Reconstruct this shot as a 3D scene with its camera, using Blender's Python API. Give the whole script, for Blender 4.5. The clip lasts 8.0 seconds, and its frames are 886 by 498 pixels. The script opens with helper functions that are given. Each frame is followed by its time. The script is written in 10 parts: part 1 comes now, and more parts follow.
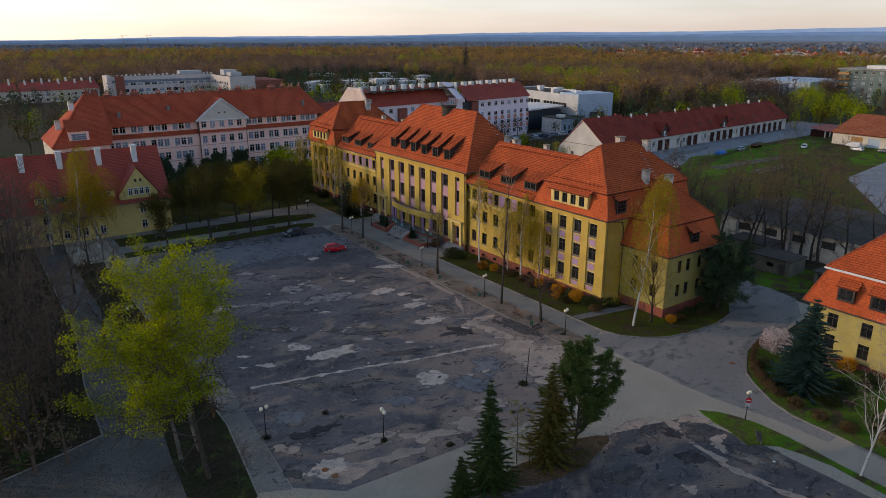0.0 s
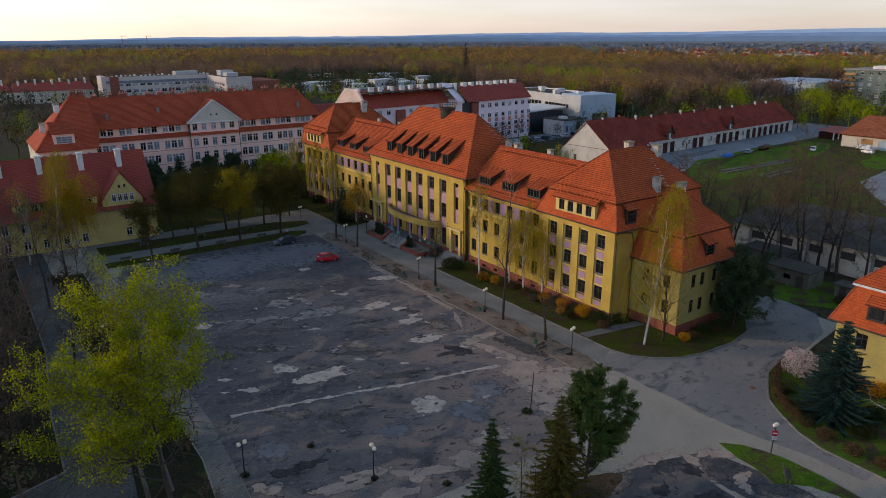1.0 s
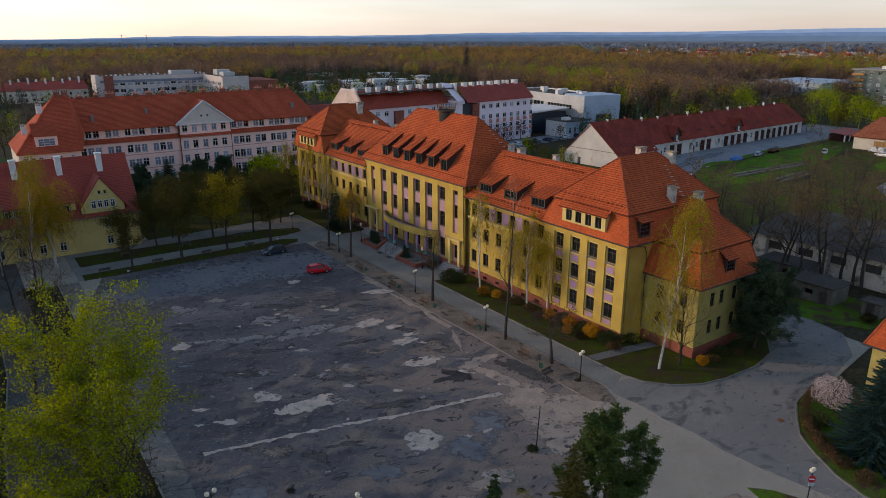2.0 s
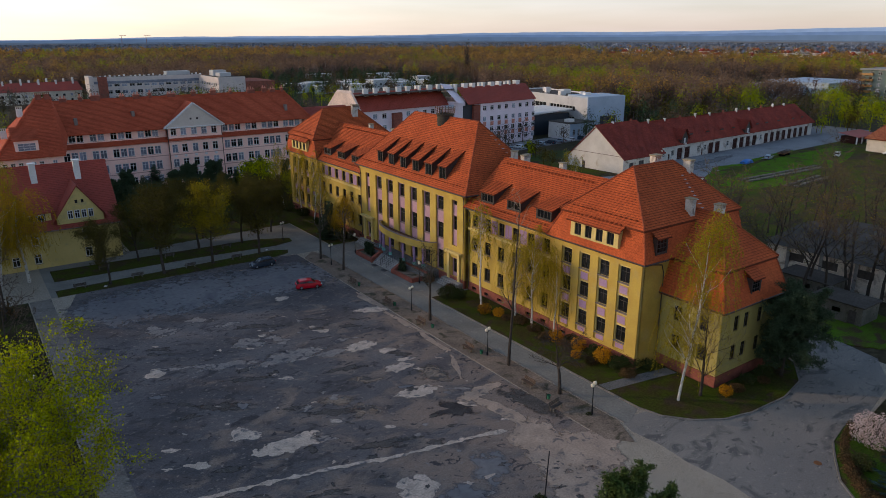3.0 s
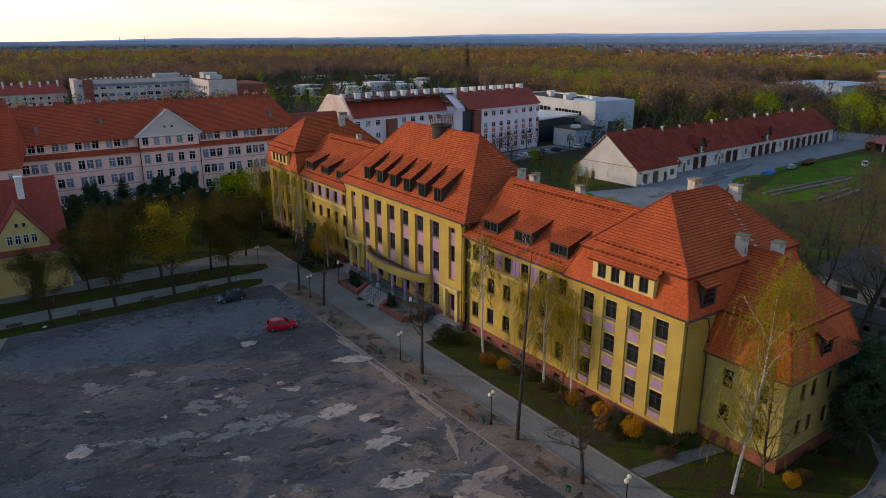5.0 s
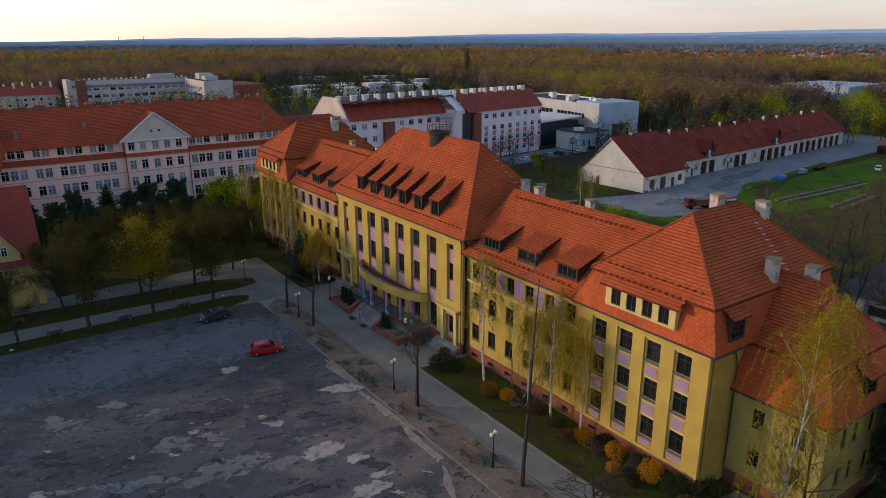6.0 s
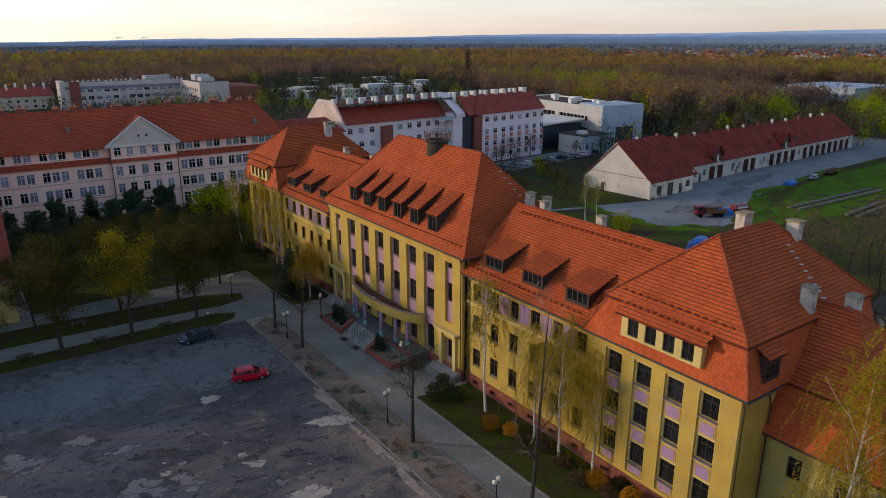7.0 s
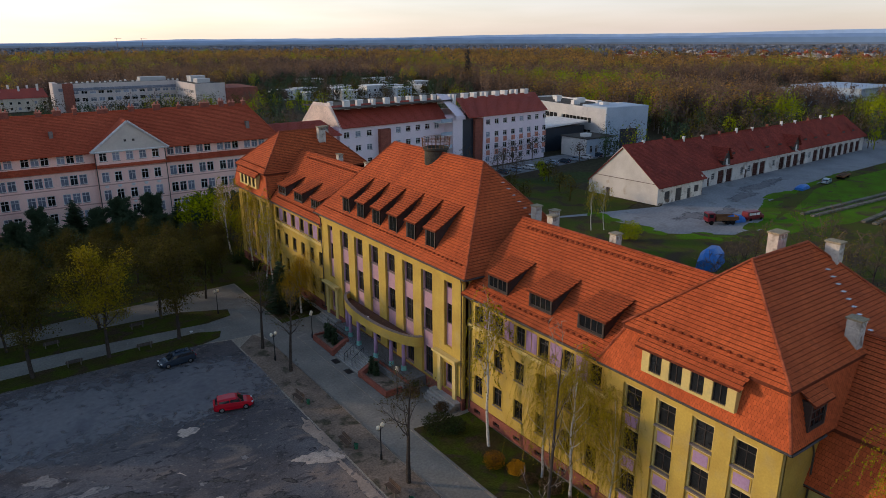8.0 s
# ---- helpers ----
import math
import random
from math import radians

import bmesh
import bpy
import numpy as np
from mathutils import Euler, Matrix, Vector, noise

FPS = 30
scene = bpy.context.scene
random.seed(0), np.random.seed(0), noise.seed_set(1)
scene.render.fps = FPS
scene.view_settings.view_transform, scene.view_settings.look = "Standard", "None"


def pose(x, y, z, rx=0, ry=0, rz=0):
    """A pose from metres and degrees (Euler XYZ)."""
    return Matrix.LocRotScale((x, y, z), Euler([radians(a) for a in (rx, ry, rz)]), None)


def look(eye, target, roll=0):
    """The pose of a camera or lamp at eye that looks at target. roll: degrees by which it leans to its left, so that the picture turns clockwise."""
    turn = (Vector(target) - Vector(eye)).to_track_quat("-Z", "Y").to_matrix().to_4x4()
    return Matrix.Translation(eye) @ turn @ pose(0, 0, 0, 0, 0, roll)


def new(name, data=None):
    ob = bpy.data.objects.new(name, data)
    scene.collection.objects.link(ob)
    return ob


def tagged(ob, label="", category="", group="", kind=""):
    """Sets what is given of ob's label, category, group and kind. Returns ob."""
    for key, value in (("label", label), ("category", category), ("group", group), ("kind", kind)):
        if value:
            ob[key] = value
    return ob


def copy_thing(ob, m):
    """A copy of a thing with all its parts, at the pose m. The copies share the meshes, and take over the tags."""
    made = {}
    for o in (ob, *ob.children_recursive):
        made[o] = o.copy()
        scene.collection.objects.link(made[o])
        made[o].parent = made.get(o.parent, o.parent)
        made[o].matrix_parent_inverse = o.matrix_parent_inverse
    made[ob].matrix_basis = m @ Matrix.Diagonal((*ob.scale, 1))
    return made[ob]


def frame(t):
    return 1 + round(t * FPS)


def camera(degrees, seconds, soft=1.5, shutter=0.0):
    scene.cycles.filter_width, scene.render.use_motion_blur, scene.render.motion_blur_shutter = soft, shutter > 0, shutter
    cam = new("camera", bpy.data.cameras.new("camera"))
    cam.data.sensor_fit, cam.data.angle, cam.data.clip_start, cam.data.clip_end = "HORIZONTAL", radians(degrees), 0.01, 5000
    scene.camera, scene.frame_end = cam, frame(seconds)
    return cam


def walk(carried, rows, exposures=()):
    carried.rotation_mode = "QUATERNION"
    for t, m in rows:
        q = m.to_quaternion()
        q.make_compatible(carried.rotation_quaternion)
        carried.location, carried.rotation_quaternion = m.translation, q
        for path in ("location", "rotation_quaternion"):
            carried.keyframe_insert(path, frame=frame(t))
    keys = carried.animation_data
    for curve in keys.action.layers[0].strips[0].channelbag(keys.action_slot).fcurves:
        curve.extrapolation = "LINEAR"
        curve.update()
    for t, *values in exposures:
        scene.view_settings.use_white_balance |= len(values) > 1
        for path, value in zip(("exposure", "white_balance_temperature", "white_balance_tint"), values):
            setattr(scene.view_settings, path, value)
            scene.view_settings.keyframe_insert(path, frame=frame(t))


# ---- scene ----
cam = camera(65.5, 8.0, soft=0.55)
PATH = [
    (0, (-1.355, -2.434, 40.071), (-0.249, -0.878, 39.475), -0.1),
    (0.5, (0.669, 0.13, 39.92), (1.775, 1.686, 39.325), -0.0),
    (1, (2.851, 2.863, 39.772), (3.957, 4.42, 39.177), -0.1),
    (1.5, (5.223, 5.868, 39.58), (6.328, 7.425, 38.984), -0.0),
    (3, (12.59, 15.214, 39.254), (13.692, 16.773, 38.658), -0.1),
    (3.5, (15.155, 18.617, 39.058), (16.258, 20.176, 38.464), -0.1),
    (4, (17.645, 21.933, 38.957), (18.748, 23.492, 38.364), -0.1),
    (4.5, (20.27, 25.235, 38.869), (21.372, 26.795, 38.277), -0.1),
    (6, (27.303, 34.216, 38.961), (28.404, 35.777, 38.369), -0.1),
    (6.5, (29.381, 36.952, 38.985), (30.481, 38.513, 38.393), -0.1),
    (7, (31.449, 39.674, 39.053), (32.55, 41.236, 38.462), -0.1),
    (7.5, (33.409, 42.414, 39.083), (34.51, 43.975, 38.492), -0.1),
    (8, (35.407, 45.025, 39.002), (36.507, 46.587, 38.412), -0.2),
]
walk(cam, [(t, look(eye, target, roll)) for t, eye, target, roll in PATH])

# ---- light: low evening sun from the west-north-west, thin bright sky ----
SUN_UP, SUN_AZ = 13.0, 47.0          # elevation; degrees from +y towards -x
world = bpy.data.worlds.new("evening_sky")
scene.world = world
world.use_nodes = True
wn = world.node_tree.nodes
wl = world.node_tree.links
wn.clear()
w_out = wn.new("ShaderNodeOutputWorld")
w_bg = wn.new("ShaderNodeBackground")
w_sky = wn.new("ShaderNodeTexSky")
w_sky.sky_type = "NISHITA"
w_sky.sun_disc = False
w_sky.sun_elevation = radians(SUN_UP)
w_sky.sun_rotation = radians(-SUN_AZ)
w_sky.air_density, w_sky.dust_density, w_sky.ozone_density = 1.0, 0.5, 2.2
w_bg.inputs["Strength"].default_value = 0.14
# bright evening haze low over the horizon, warmer towards the sun
w_co = wn.new("ShaderNodeTexCoord")
w_sep = wn.new("ShaderNodeSeparateXYZ")
wl.new(w_co.outputs["Generated"], w_sep.inputs["Vector"])
# thin high cloud: brighter overhead than along the horizon
w_high = wn.new("ShaderNodeMapRange")
w_high.interpolation_type = "SMOOTHSTEP"
for key, value in (("From Min", 0.02), ("From Max", 0.55), ("To Min", 0.85), ("To Max", 1.8)):
    w_high.inputs[key].default_value = value
wl.new(w_sep.outputs["Z"], w_high.inputs["Value"])
w_scale = wn.new("ShaderNodeVectorMath")
w_scale.operation = "SCALE"
wl.new(w_sky.outputs["Color"], w_scale.inputs[0])
wl.new(w_high.outputs["Result"], w_scale.inputs["Scale"])
w_veil = wn.new("ShaderNodeVectorMath")
w_veil.operation = "MULTIPLY"
w_veil.inputs[1].default_value = (1.07, 1.0, 0.88)       # thin warm cloud veil
wl.new(w_scale.outputs["Vector"], w_veil.inputs[0])
wl.new(w_veil.outputs["Vector"], w_bg.inputs["Color"])
w_fall = wn.new("ShaderNodeMapRange")
w_fall.interpolation_type = "SMOOTHERSTEP"
for key, value in (("From Min", 0.55), ("From Max", -0.02), ("To Min", 0.0), ("To Max", 1.0)):
    w_fall.inputs[key].default_value = value
wl.new(w_sep.outputs["Z"], w_fall.inputs["Value"])
w_dot = wn.new("ShaderNodeVectorMath")
w_dot.operation = "DOT_PRODUCT"
w_dot.inputs[1].default_value = (-math.sin(radians(SUN_AZ)), math.cos(radians(SUN_AZ)), 0)
wl.new(w_co.outputs["Generated"], w_dot.inputs[0])
w_warm = wn.new("ShaderNodeMapRange")
w_warm.inputs["From Min"].default_value, w_warm.inputs["From Max"].default_value = -0.35, 0.75
wl.new(w_dot.outputs["Value"], w_warm.inputs["Value"])
w_cloud = wn.new("ShaderNodeTexNoise")
w_cloud.inputs["Scale"].default_value, w_cloud.inputs["Detail"].default_value = 3.0, 5
w_map = wn.new("ShaderNodeMapping")
w_map.inputs["Scale"].default_value = (1, 1, 9)
wl.new(w_co.outputs["Generated"], w_map.inputs["Vector"])
wl.new(w_map.outputs["Vector"], w_cloud.inputs["Vector"])
w_mix = wn.new("ShaderNodeMix")
w_mix.data_type = "RGBA"
w_mix.inputs[6].default_value, w_mix.inputs[7].default_value = (0.84, 0.78, 1.06, 1), (1.92, 1.88, 1.84, 1)
wl.new(w_warm.outputs["Result"], w_mix.inputs["Factor"])
w_amt = wn.new("ShaderNodeMath")
w_amt.operation = "MULTIPLY_ADD"
w_amt.inputs[1].default_value, w_amt.inputs[2].default_value = 0.30, 0.20
wl.new(w_cloud.outputs["Fac"], w_amt.inputs[0])
w_str = wn.new("ShaderNodeMath")
w_str.operation = "MULTIPLY"
wl.new(w_fall.outputs["Result"], w_str.inputs[0])
wl.new(w_amt.outputs["Value"], w_str.inputs[1])
w_glow = wn.new("ShaderNodeBackground")
w_low = wn.new("ShaderNodeMapRange")
w_low.inputs["From Min"].default_value, w_low.inputs["From Max"].default_value = 0.045, 0.0
wl.new(w_sep.outputs["Z"], w_low.inputs["Value"])
w_peach = wn.new("ShaderNodeMix")
w_peach.data_type, w_peach.blend_type = "RGBA", "MULTIPLY"
w_peach.inputs[7].default_value = (1.0, 0.95, 0.89, 1)
wl.new(w_low.outputs["Result"], w_peach.inputs["Factor"])
wl.new(w_mix.outputs[2], w_peach.inputs[6])
wl.new(w_peach.outputs[2], w_glow.inputs["Color"])
wl.new(w_str.outputs["Value"], w_glow.inputs["Strength"])
w_add = wn.new("ShaderNodeAddShader")
wl.new(w_bg.outputs["Background"], w_add.inputs[0])
wl.new(w_glow.outputs["Background"], w_add.inputs[1])
wl.new(w_add.outputs["Shader"], w_out.inputs["Surface"])

sun_data = bpy.data.lights.new("sun", "SUN")
sun_data.energy = 1.85
sun_data.angle = radians(0.6)
sun_data.color = (1.0, 0.77, 0.50)
sun = new("sun", sun_data)
_s = Vector((-math.sin(radians(SUN_AZ)) * math.cos(radians(SUN_UP)), math.cos(radians(SUN_AZ)) * math.cos(radians(SUN_UP)), math.sin(radians(SUN_UP))))
sun.matrix_basis = look(_s * 300, (0, 0, 0))
scene.view_settings.exposure = 0.0
scene.view_settings.use_white_balance = True
scene.view_settings.white_balance_temperature = 6380
scene.view_settings.white_balance_tint = 17

# ---- materials ----
def mat(name, c1, c2=None, scale=0.6, fine=9.0, rough=0.85, bump=0.15, metal=0.0, island=0.0, objrand=0.0, grain=0.25, spot=None, spots=(0.62, 0.72), spot_scale=1.5, spot2=None, spots2=(0.6, 0.7), spot2_scale=0.5, transmission=0.0, ior=1.45, translucent=0.0, tint=0.0, eroded=False):
    """Two-scale noise colour, with grain, optional stains, and per-piece variation."""
    m = bpy.data.materials.new(name)
    m.use_nodes = True
    n, l = m.node_tree.nodes, m.node_tree.links
    b = n["Principled BSDF"]
    c2 = c2 or tuple(c * 0.75 for c in c1)
    co = n.new("ShaderNodeTexCoord")
    geo = n.new("ShaderNodeNewGeometry")
    n1 = n.new("ShaderNodeTexNoise")
    n1.inputs["Scale"].default_value, n1.inputs["Detail"].default_value = scale, 5
    n2 = n.new("ShaderNodeTexNoise")
    n2.inputs["Scale"].default_value, n2.inputs["Detail"].default_value = fine, 3
    l.new(geo.outputs["Position"], n1.inputs["Vector"])
    l.new(geo.outputs["Position"], n2.inputs["Vector"])
    r = n.new("ShaderNodeMapRange")
    r.inputs["From Min"].default_value, r.inputs["From Max"].default_value = 0.35, 0.65
    l.new(n1.outputs["Fac"], r.inputs["Value"])
    mix = n.new("ShaderNodeMix")
    mix.data_type = "RGBA"
    mix.inputs[6].default_value, mix.inputs[7].default_value = (*c1, 1), (*c2, 1)
    l.new(r.outputs["Result"], mix.inputs["Factor"])
    col = mix.outputs[2]
    for spot, spots, spot_scale in ((spot, spots, spot_scale), (spot2, spots2, spot2_scale)):
        if not spot:
            continue
        n3 = n.new("ShaderNodeTexNoise")
        n3.inputs["Scale"].default_value, n3.inputs["Detail"].default_value, n3.inputs["Distortion"].default_value = spot_scale, 7, 0.6
        l.new(geo.outputs["Position"], n3.inputs["Vector"])
        r3 = n.new("ShaderNodeMapRange")
        r3.inputs["From Min"].default_value, r3.inputs["From Max"].default_value = spots
        l.new(n3.outputs["Fac"], r3.inputs["Value"])
        m3 = n.new("ShaderNodeMix")
        m3.data_type = "RGBA"
        m3.inputs[7].default_value = (*spot, 1)
        l.new(r3.outputs["Result"], m3.inputs["Factor"])
        l.new(col, m3.inputs[6])
        col = m3.outputs[2]
    val = n.new("ShaderNodeMapRange")
    val.inputs["From Min"].default_value, val.inputs["From Max"].default_value = 0.3, 0.7
    val.inputs["To Min"].default_value, val.inputs["To Max"].default_value = 1 - grain, 1 + grain
    l.new(n2.outputs["Fac"], val.inputs["Value"])
    f = val.outputs["Result"]
    for amount, node, out in ((island, geo, "Random Per Island"), (objrand, None, "Random")):
        if amount:
            node = node or n.new("ShaderNodeObjectInfo")
            v = n.new("ShaderNodeMapRange")
            v.inputs["To Min"].default_value, v.inputs["To Max"].default_value = 1 - amount, 1 + amount
            l.new(node.outputs[out], v.inputs["Value"])
            mm = n.new("ShaderNodeMath")
            mm.operation = "MULTIPLY"
            l.new(f, mm.inputs[0])
            l.new(v.outputs["Result"], mm.inputs[1])
            f = mm.outputs[0]
    if tint:
        at_ = n.new("ShaderNodeAttribute")
        at_.attribute_name = "tint"
        v = n.new("ShaderNodeMapRange")
        v.inputs["To Min"].default_value, v.inputs["To Max"].default_value = 1 - tint, 1 + tint
        l.new(at_.outputs["Fac"], v.inputs["Value"])
        mm = n.new("ShaderNodeMath")
        mm.operation = "MULTIPLY"
        l.new(f, mm.inputs[0])
        l.new(v.outputs["Result"], mm.inputs[1])
        f = mm.outputs[0]
    hsv = n.new("ShaderNodeHueSaturation")
    l.new(col, hsv.inputs["Color"])
    l.new(f, hsv.inputs["Value"])
    l.new(hsv.outputs["Color"], b.inputs["Base Color"])
    b.inputs["Roughness"].default_value, b.inputs["Metallic"].default_value = rough, metal
    b.inputs["Transmission Weight"].default_value, b.inputs["IOR"].default_value = transmission, ior
    if rough >= 0.7:
        b.inputs["Specular IOR Level"].default_value = 0.08     # porous, matt surfaces
    if bump:
        bp = n.new("ShaderNodeBump")
        bp.inputs["Strength"].default_value, bp.inputs["Distance"].default_value = bump, 0.05
        l.new(n2.outputs["Fac"], bp.inputs["Height"])
        l.new(bp.outputs["Normal"], b.inputs["Normal"])
    if eroded:
        # crumbled border: the layer thins out towards its rim
        at_ = n.new("ShaderNodeAttribute")
        at_.attribute_name = "edge"
        cr = n.new("ShaderNodeTexNoise")
        cr.inputs["Scale"].default_value, cr.inputs["Detail"].default_value, cr.inputs["Distortion"].default_value = 0.9, 7, 0.6
        l.new(geo.outputs["Position"], cr.inputs["Vector"])
        ad = n.new("ShaderNodeMath")
        ad.operation, ad.inputs[1].default_value = "MULTIPLY_ADD", 1.9
        l.new(cr.outputs["Fac"], ad.inputs[0])
        l.new(at_.outputs["Fac"], ad.inputs[2])
        cv = n.new("ShaderNodeMapRange")
        cv.inputs["From Min"].default_value, cv.inputs["From Max"].default_value = 1.08, eroded
        l.new(ad.outputs[0], cv.inputs["Value"])
        no = n.new("ShaderNodeBsdfTransparent")
        ms = n.new("ShaderNodeMixShader")
        l.new(cv.outputs["Result"], ms.inputs["Fac"])
        l.new(no.outputs["BSDF"], ms.inputs[1])
        l.new(b.outputs["BSDF"], ms.inputs[2])
        l.new(ms.outputs["Shader"], n["Material Output"].inputs["Surface"])
    if translucent:
        tr = n.new("ShaderNodeBsdfTranslucent")
        l.new(hsv.outputs["Color"], tr.inputs["Color"])
        ms = n.new("ShaderNodeMixShader")
        ms.inputs["Fac"].default_value = translucent
        l.new(b.outputs["BSDF"], ms.inputs[1])
        l.new(tr.outputs["BSDF"], ms.inputs[2])
        l.new(ms.outputs["Shader"], n["Material Output"].inputs["Surface"])
    return m


def cobbled(name, c1, c2, joint, per_metre, rough=0.8, patch=None):
    """Stone setts: cells with sunk joints."""
    m = bpy.data.materials.new(name)
    m.use_nodes = True
    n, l = m.node_tree.nodes, m.node_tree.links
    b = n["Principled BSDF"]
    geo = n.new("ShaderNodeNewGeometry")
    vo = n.new("ShaderNodeTexVoronoi")
    vo.inputs["Scale"].default_value = per_metre
    ed = n.new("ShaderNodeTexVoronoi")
    ed.feature = "DISTANCE_TO_EDGE"
    ed.inputs["Scale"].default_value = per_metre
    n1 = n.new("ShaderNodeTexNoise")
    n1.inputs["Scale"].default_value, n1.inputs["Detail"].default_value = 0.25, 6
    for o in (vo, ed, n1):
        l.new(geo.outputs["Position"], o.inputs["Vector"])
    mix = n.new("ShaderNodeMix")
    mix.data_type = "RGBA"
    mix.inputs[6].default_value, mix.inputs[7].default_value = (*c1, 1), (*c2, 1)
    sep = n.new("ShaderNodeSeparateColor")
    l.new(vo.outputs["Color"], sep.inputs["Color"])
    add = n.new("ShaderNodeMath")
    add.operation, add.inputs[1].default_value = "MULTIPLY_ADD", 0.45
    l.new(sep.outputs[0], add.inputs[0])
    big = n.new("ShaderNodeMapRange")
    big.inputs["From Min"].default_value, big.inputs["From Max"].default_value, big.inputs["To Max"].default_value = 0.35, 0.65, 0.6
    l.new(n1.outputs["Fac"], big.inputs["Value"])
    l.new(big.outputs["Result"], add.inputs[2])
    l.new(add.outputs[0], mix.inputs["Factor"])
    mj = n.new("ShaderNodeMix")
    mj.data_type = "RGBA"
    mj.inputs[6].default_value = (*joint, 1)
    rr = n.new("ShaderNodeMapRange")
    rr.inputs["From Min"].default_value, rr.inputs["From Max"].default_value = 0.03, 0.12
    l.new(ed.outputs["Distance"], rr.inputs["Value"])
    l.new(rr.outputs["Result"], mj.inputs["Factor"])
    l.new(mix.outputs[2], mj.inputs[7])
    l.new(mj.outputs[2], b.inputs["Base Color"])
    b.inputs["Roughness"].default_value = rough
    b.inputs["Specular IOR Level"].default_value = 0.15
    bp = n.new("ShaderNodeBump")
    bp.inputs["Strength"].default_value, bp.inputs["Distance"].default_value = 0.5, 0.03
    l.new(rr.outputs["Result"], bp.inputs["Height"])
    l.new(bp.outputs["Normal"], b.inputs["Normal"])
    return m


M_tile = mat("clay_roof_tiles", (0.55, 0.116, 0.037), (0.45, 0.092, 0.031), 0.35, 3.0, 0.75, 0.05, island=0.14, grain=0.06, spot=(0.30, 0.085, 0.045), spots=(0.62, 0.9), spot_scale=0.5)
# edges dark for grime and for the shadow line below each course
M_tile_edge = mat("grime_and_shade_tile_edges", (0.25, 0.056, 0.023), None, 1.0, 6, 0.9)
# underlay kept dark: seen through the tile gaps it paints a shadow line
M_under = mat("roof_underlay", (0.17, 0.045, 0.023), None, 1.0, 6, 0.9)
M_ridge = mat("clay_ridge_caps", (0.38, 0.095, 0.04), (0.27, 0.065, 0.033), 2.0, 8, 0.75, island=0.2)
M_tile_old = mat("old_dark_roof_tiles", (0.30, 0.056, 0.038), (0.22, 0.044, 0.031), 0.25, 3.0, 0.8, 0.05, island=0.18, grain=0.14, spot=(0.13, 0.035, 0.028), spots=(0.6, 0.8), spot_scale=0.35)
M_tile_pink = mat("brown_red_roof_tiles", (0.47, 0.098, 0.047), (0.39, 0.078, 0.038), 0.2, 3.0, 0.8, 0.05, island=0.12, grain=0.12)
M_tile_flat = mat("dark_red_metal_roof", (0.38, 0.062, 0.036), (0.30, 0.050, 0.031), 0.2, 3.0, 0.6, 0.05, island=0.08, grain=0.1)
M_yellow = mat("yellow_render", (0.56, 0.385, 0.085), (0.48, 0.32, 0.072), 0.45, 6.0, 0.9, 0.1, grain=0.07, spot=(0.45, 0.33, 0.13), spots=(0.52, 0.80), spot_scale=0.5)
M_yellow2 = mat("pale_yellow_render", (0.68, 0.52, 0.20), (0.60, 0.45, 0.165), 0.45, 6.0, 0.9, 0.1, grain=0.07, spot=(0.38, 0.33, 0.2), spots=(0.60, 0.82), spot_scale=0.5)
M_purple = mat("mauve_panels", (0.42, 0.27, 0.42), (0.36, 0.22, 0.36), 0.8, 7.0, 0.85, 0.08, grain=0.08, spot=(0.3, 0.2, 0.26), spots=(0.6, 0.85))
M_mauve = mat("pink_mauve_render", (0.50, 0.30, 0.34), (0.42, 0.25, 0.30), 0.8, 7.0, 0.85, 0.08, grain=0.08)
M_brick = mat("dark_red_brick", (0.30, 0.10, 0.07), (0.22, 0.075, 0.055), 1.2, 9.0, 0.9, 0.3, grain=0.3)
M_sill = mat("grey_stone_sills", (0.25, 0.20, 0.18), None, 2, 9, 0.85)
M_frame = mat("dark_window_frames", (0.055, 0.04, 0.035), None, 3, 9, 0.5)
M_wframe = mat("white_window_frames", (0.72, 0.70, 0.68), None, 3, 9, 0.5, grain=0.06)
M_glass = mat("window_glass", (0.022, 0.024, 0.026), (0.014, 0.016, 0.018), 0.4, 2.0, 0.08, 0.0, transmission=0.15, grain=0.3, objrand=0.4)
M_blind = mat("window_blind_panes", (0.22, 0.235, 0.29), (0.15, 0.165, 0.21), 0.3, 2.0, 0.25, 0.0, objrand=0.5)
M_zinc = mat("zinc_gutters", (0.10, 0.09, 0.085), None, 3, 12, 0.5, metal=0.6)
M_white = mat("white_plaster", (0.72, 0.69, 0.66), (0.62, 0.59, 0.56), 0.5, 5, 0.9, 0.1, grain=0.08, spot=(0.40, 0.36, 0.33), spots=(0.62, 0.85), spot_scale=0.8)
M_cream = mat("cream_plaster", (0.62, 0.55, 0.46), (0.54, 0.47, 0.38), 0.4, 5, 0.9, 0.1, grain=0.08, spot=(0.30, 0.23, 0.17), spots=(0.57, 0.72), spot_scale=0.35)
M_pink = mat("salmon_pink_render", (0.94, 0.63, 0.54), (0.88, 0.57, 0.48), 0.25, 5, 0.9, 0.1, grain=0.07, spot=(0.66, 0.46, 0.40), spots=(0.6, 0.85), spot_scale=0.4)
M_pinkband = mat("dull_rose_band", (0.62, 0.36, 0.31), (0.54, 0.31, 0.27), 0.4, 6, 0.9, 0.1, grain=0.08)
M_greyclad = mat("grey_white_cladding", (0.50, 0.49, 0.48), (0.42, 0.41, 0.41), 0.2, 5, 0.85, 0.05, grain=0.08, spot=(0.30, 0.29, 0.28), spots=(0.6, 0.8), spot_scale=0.3)
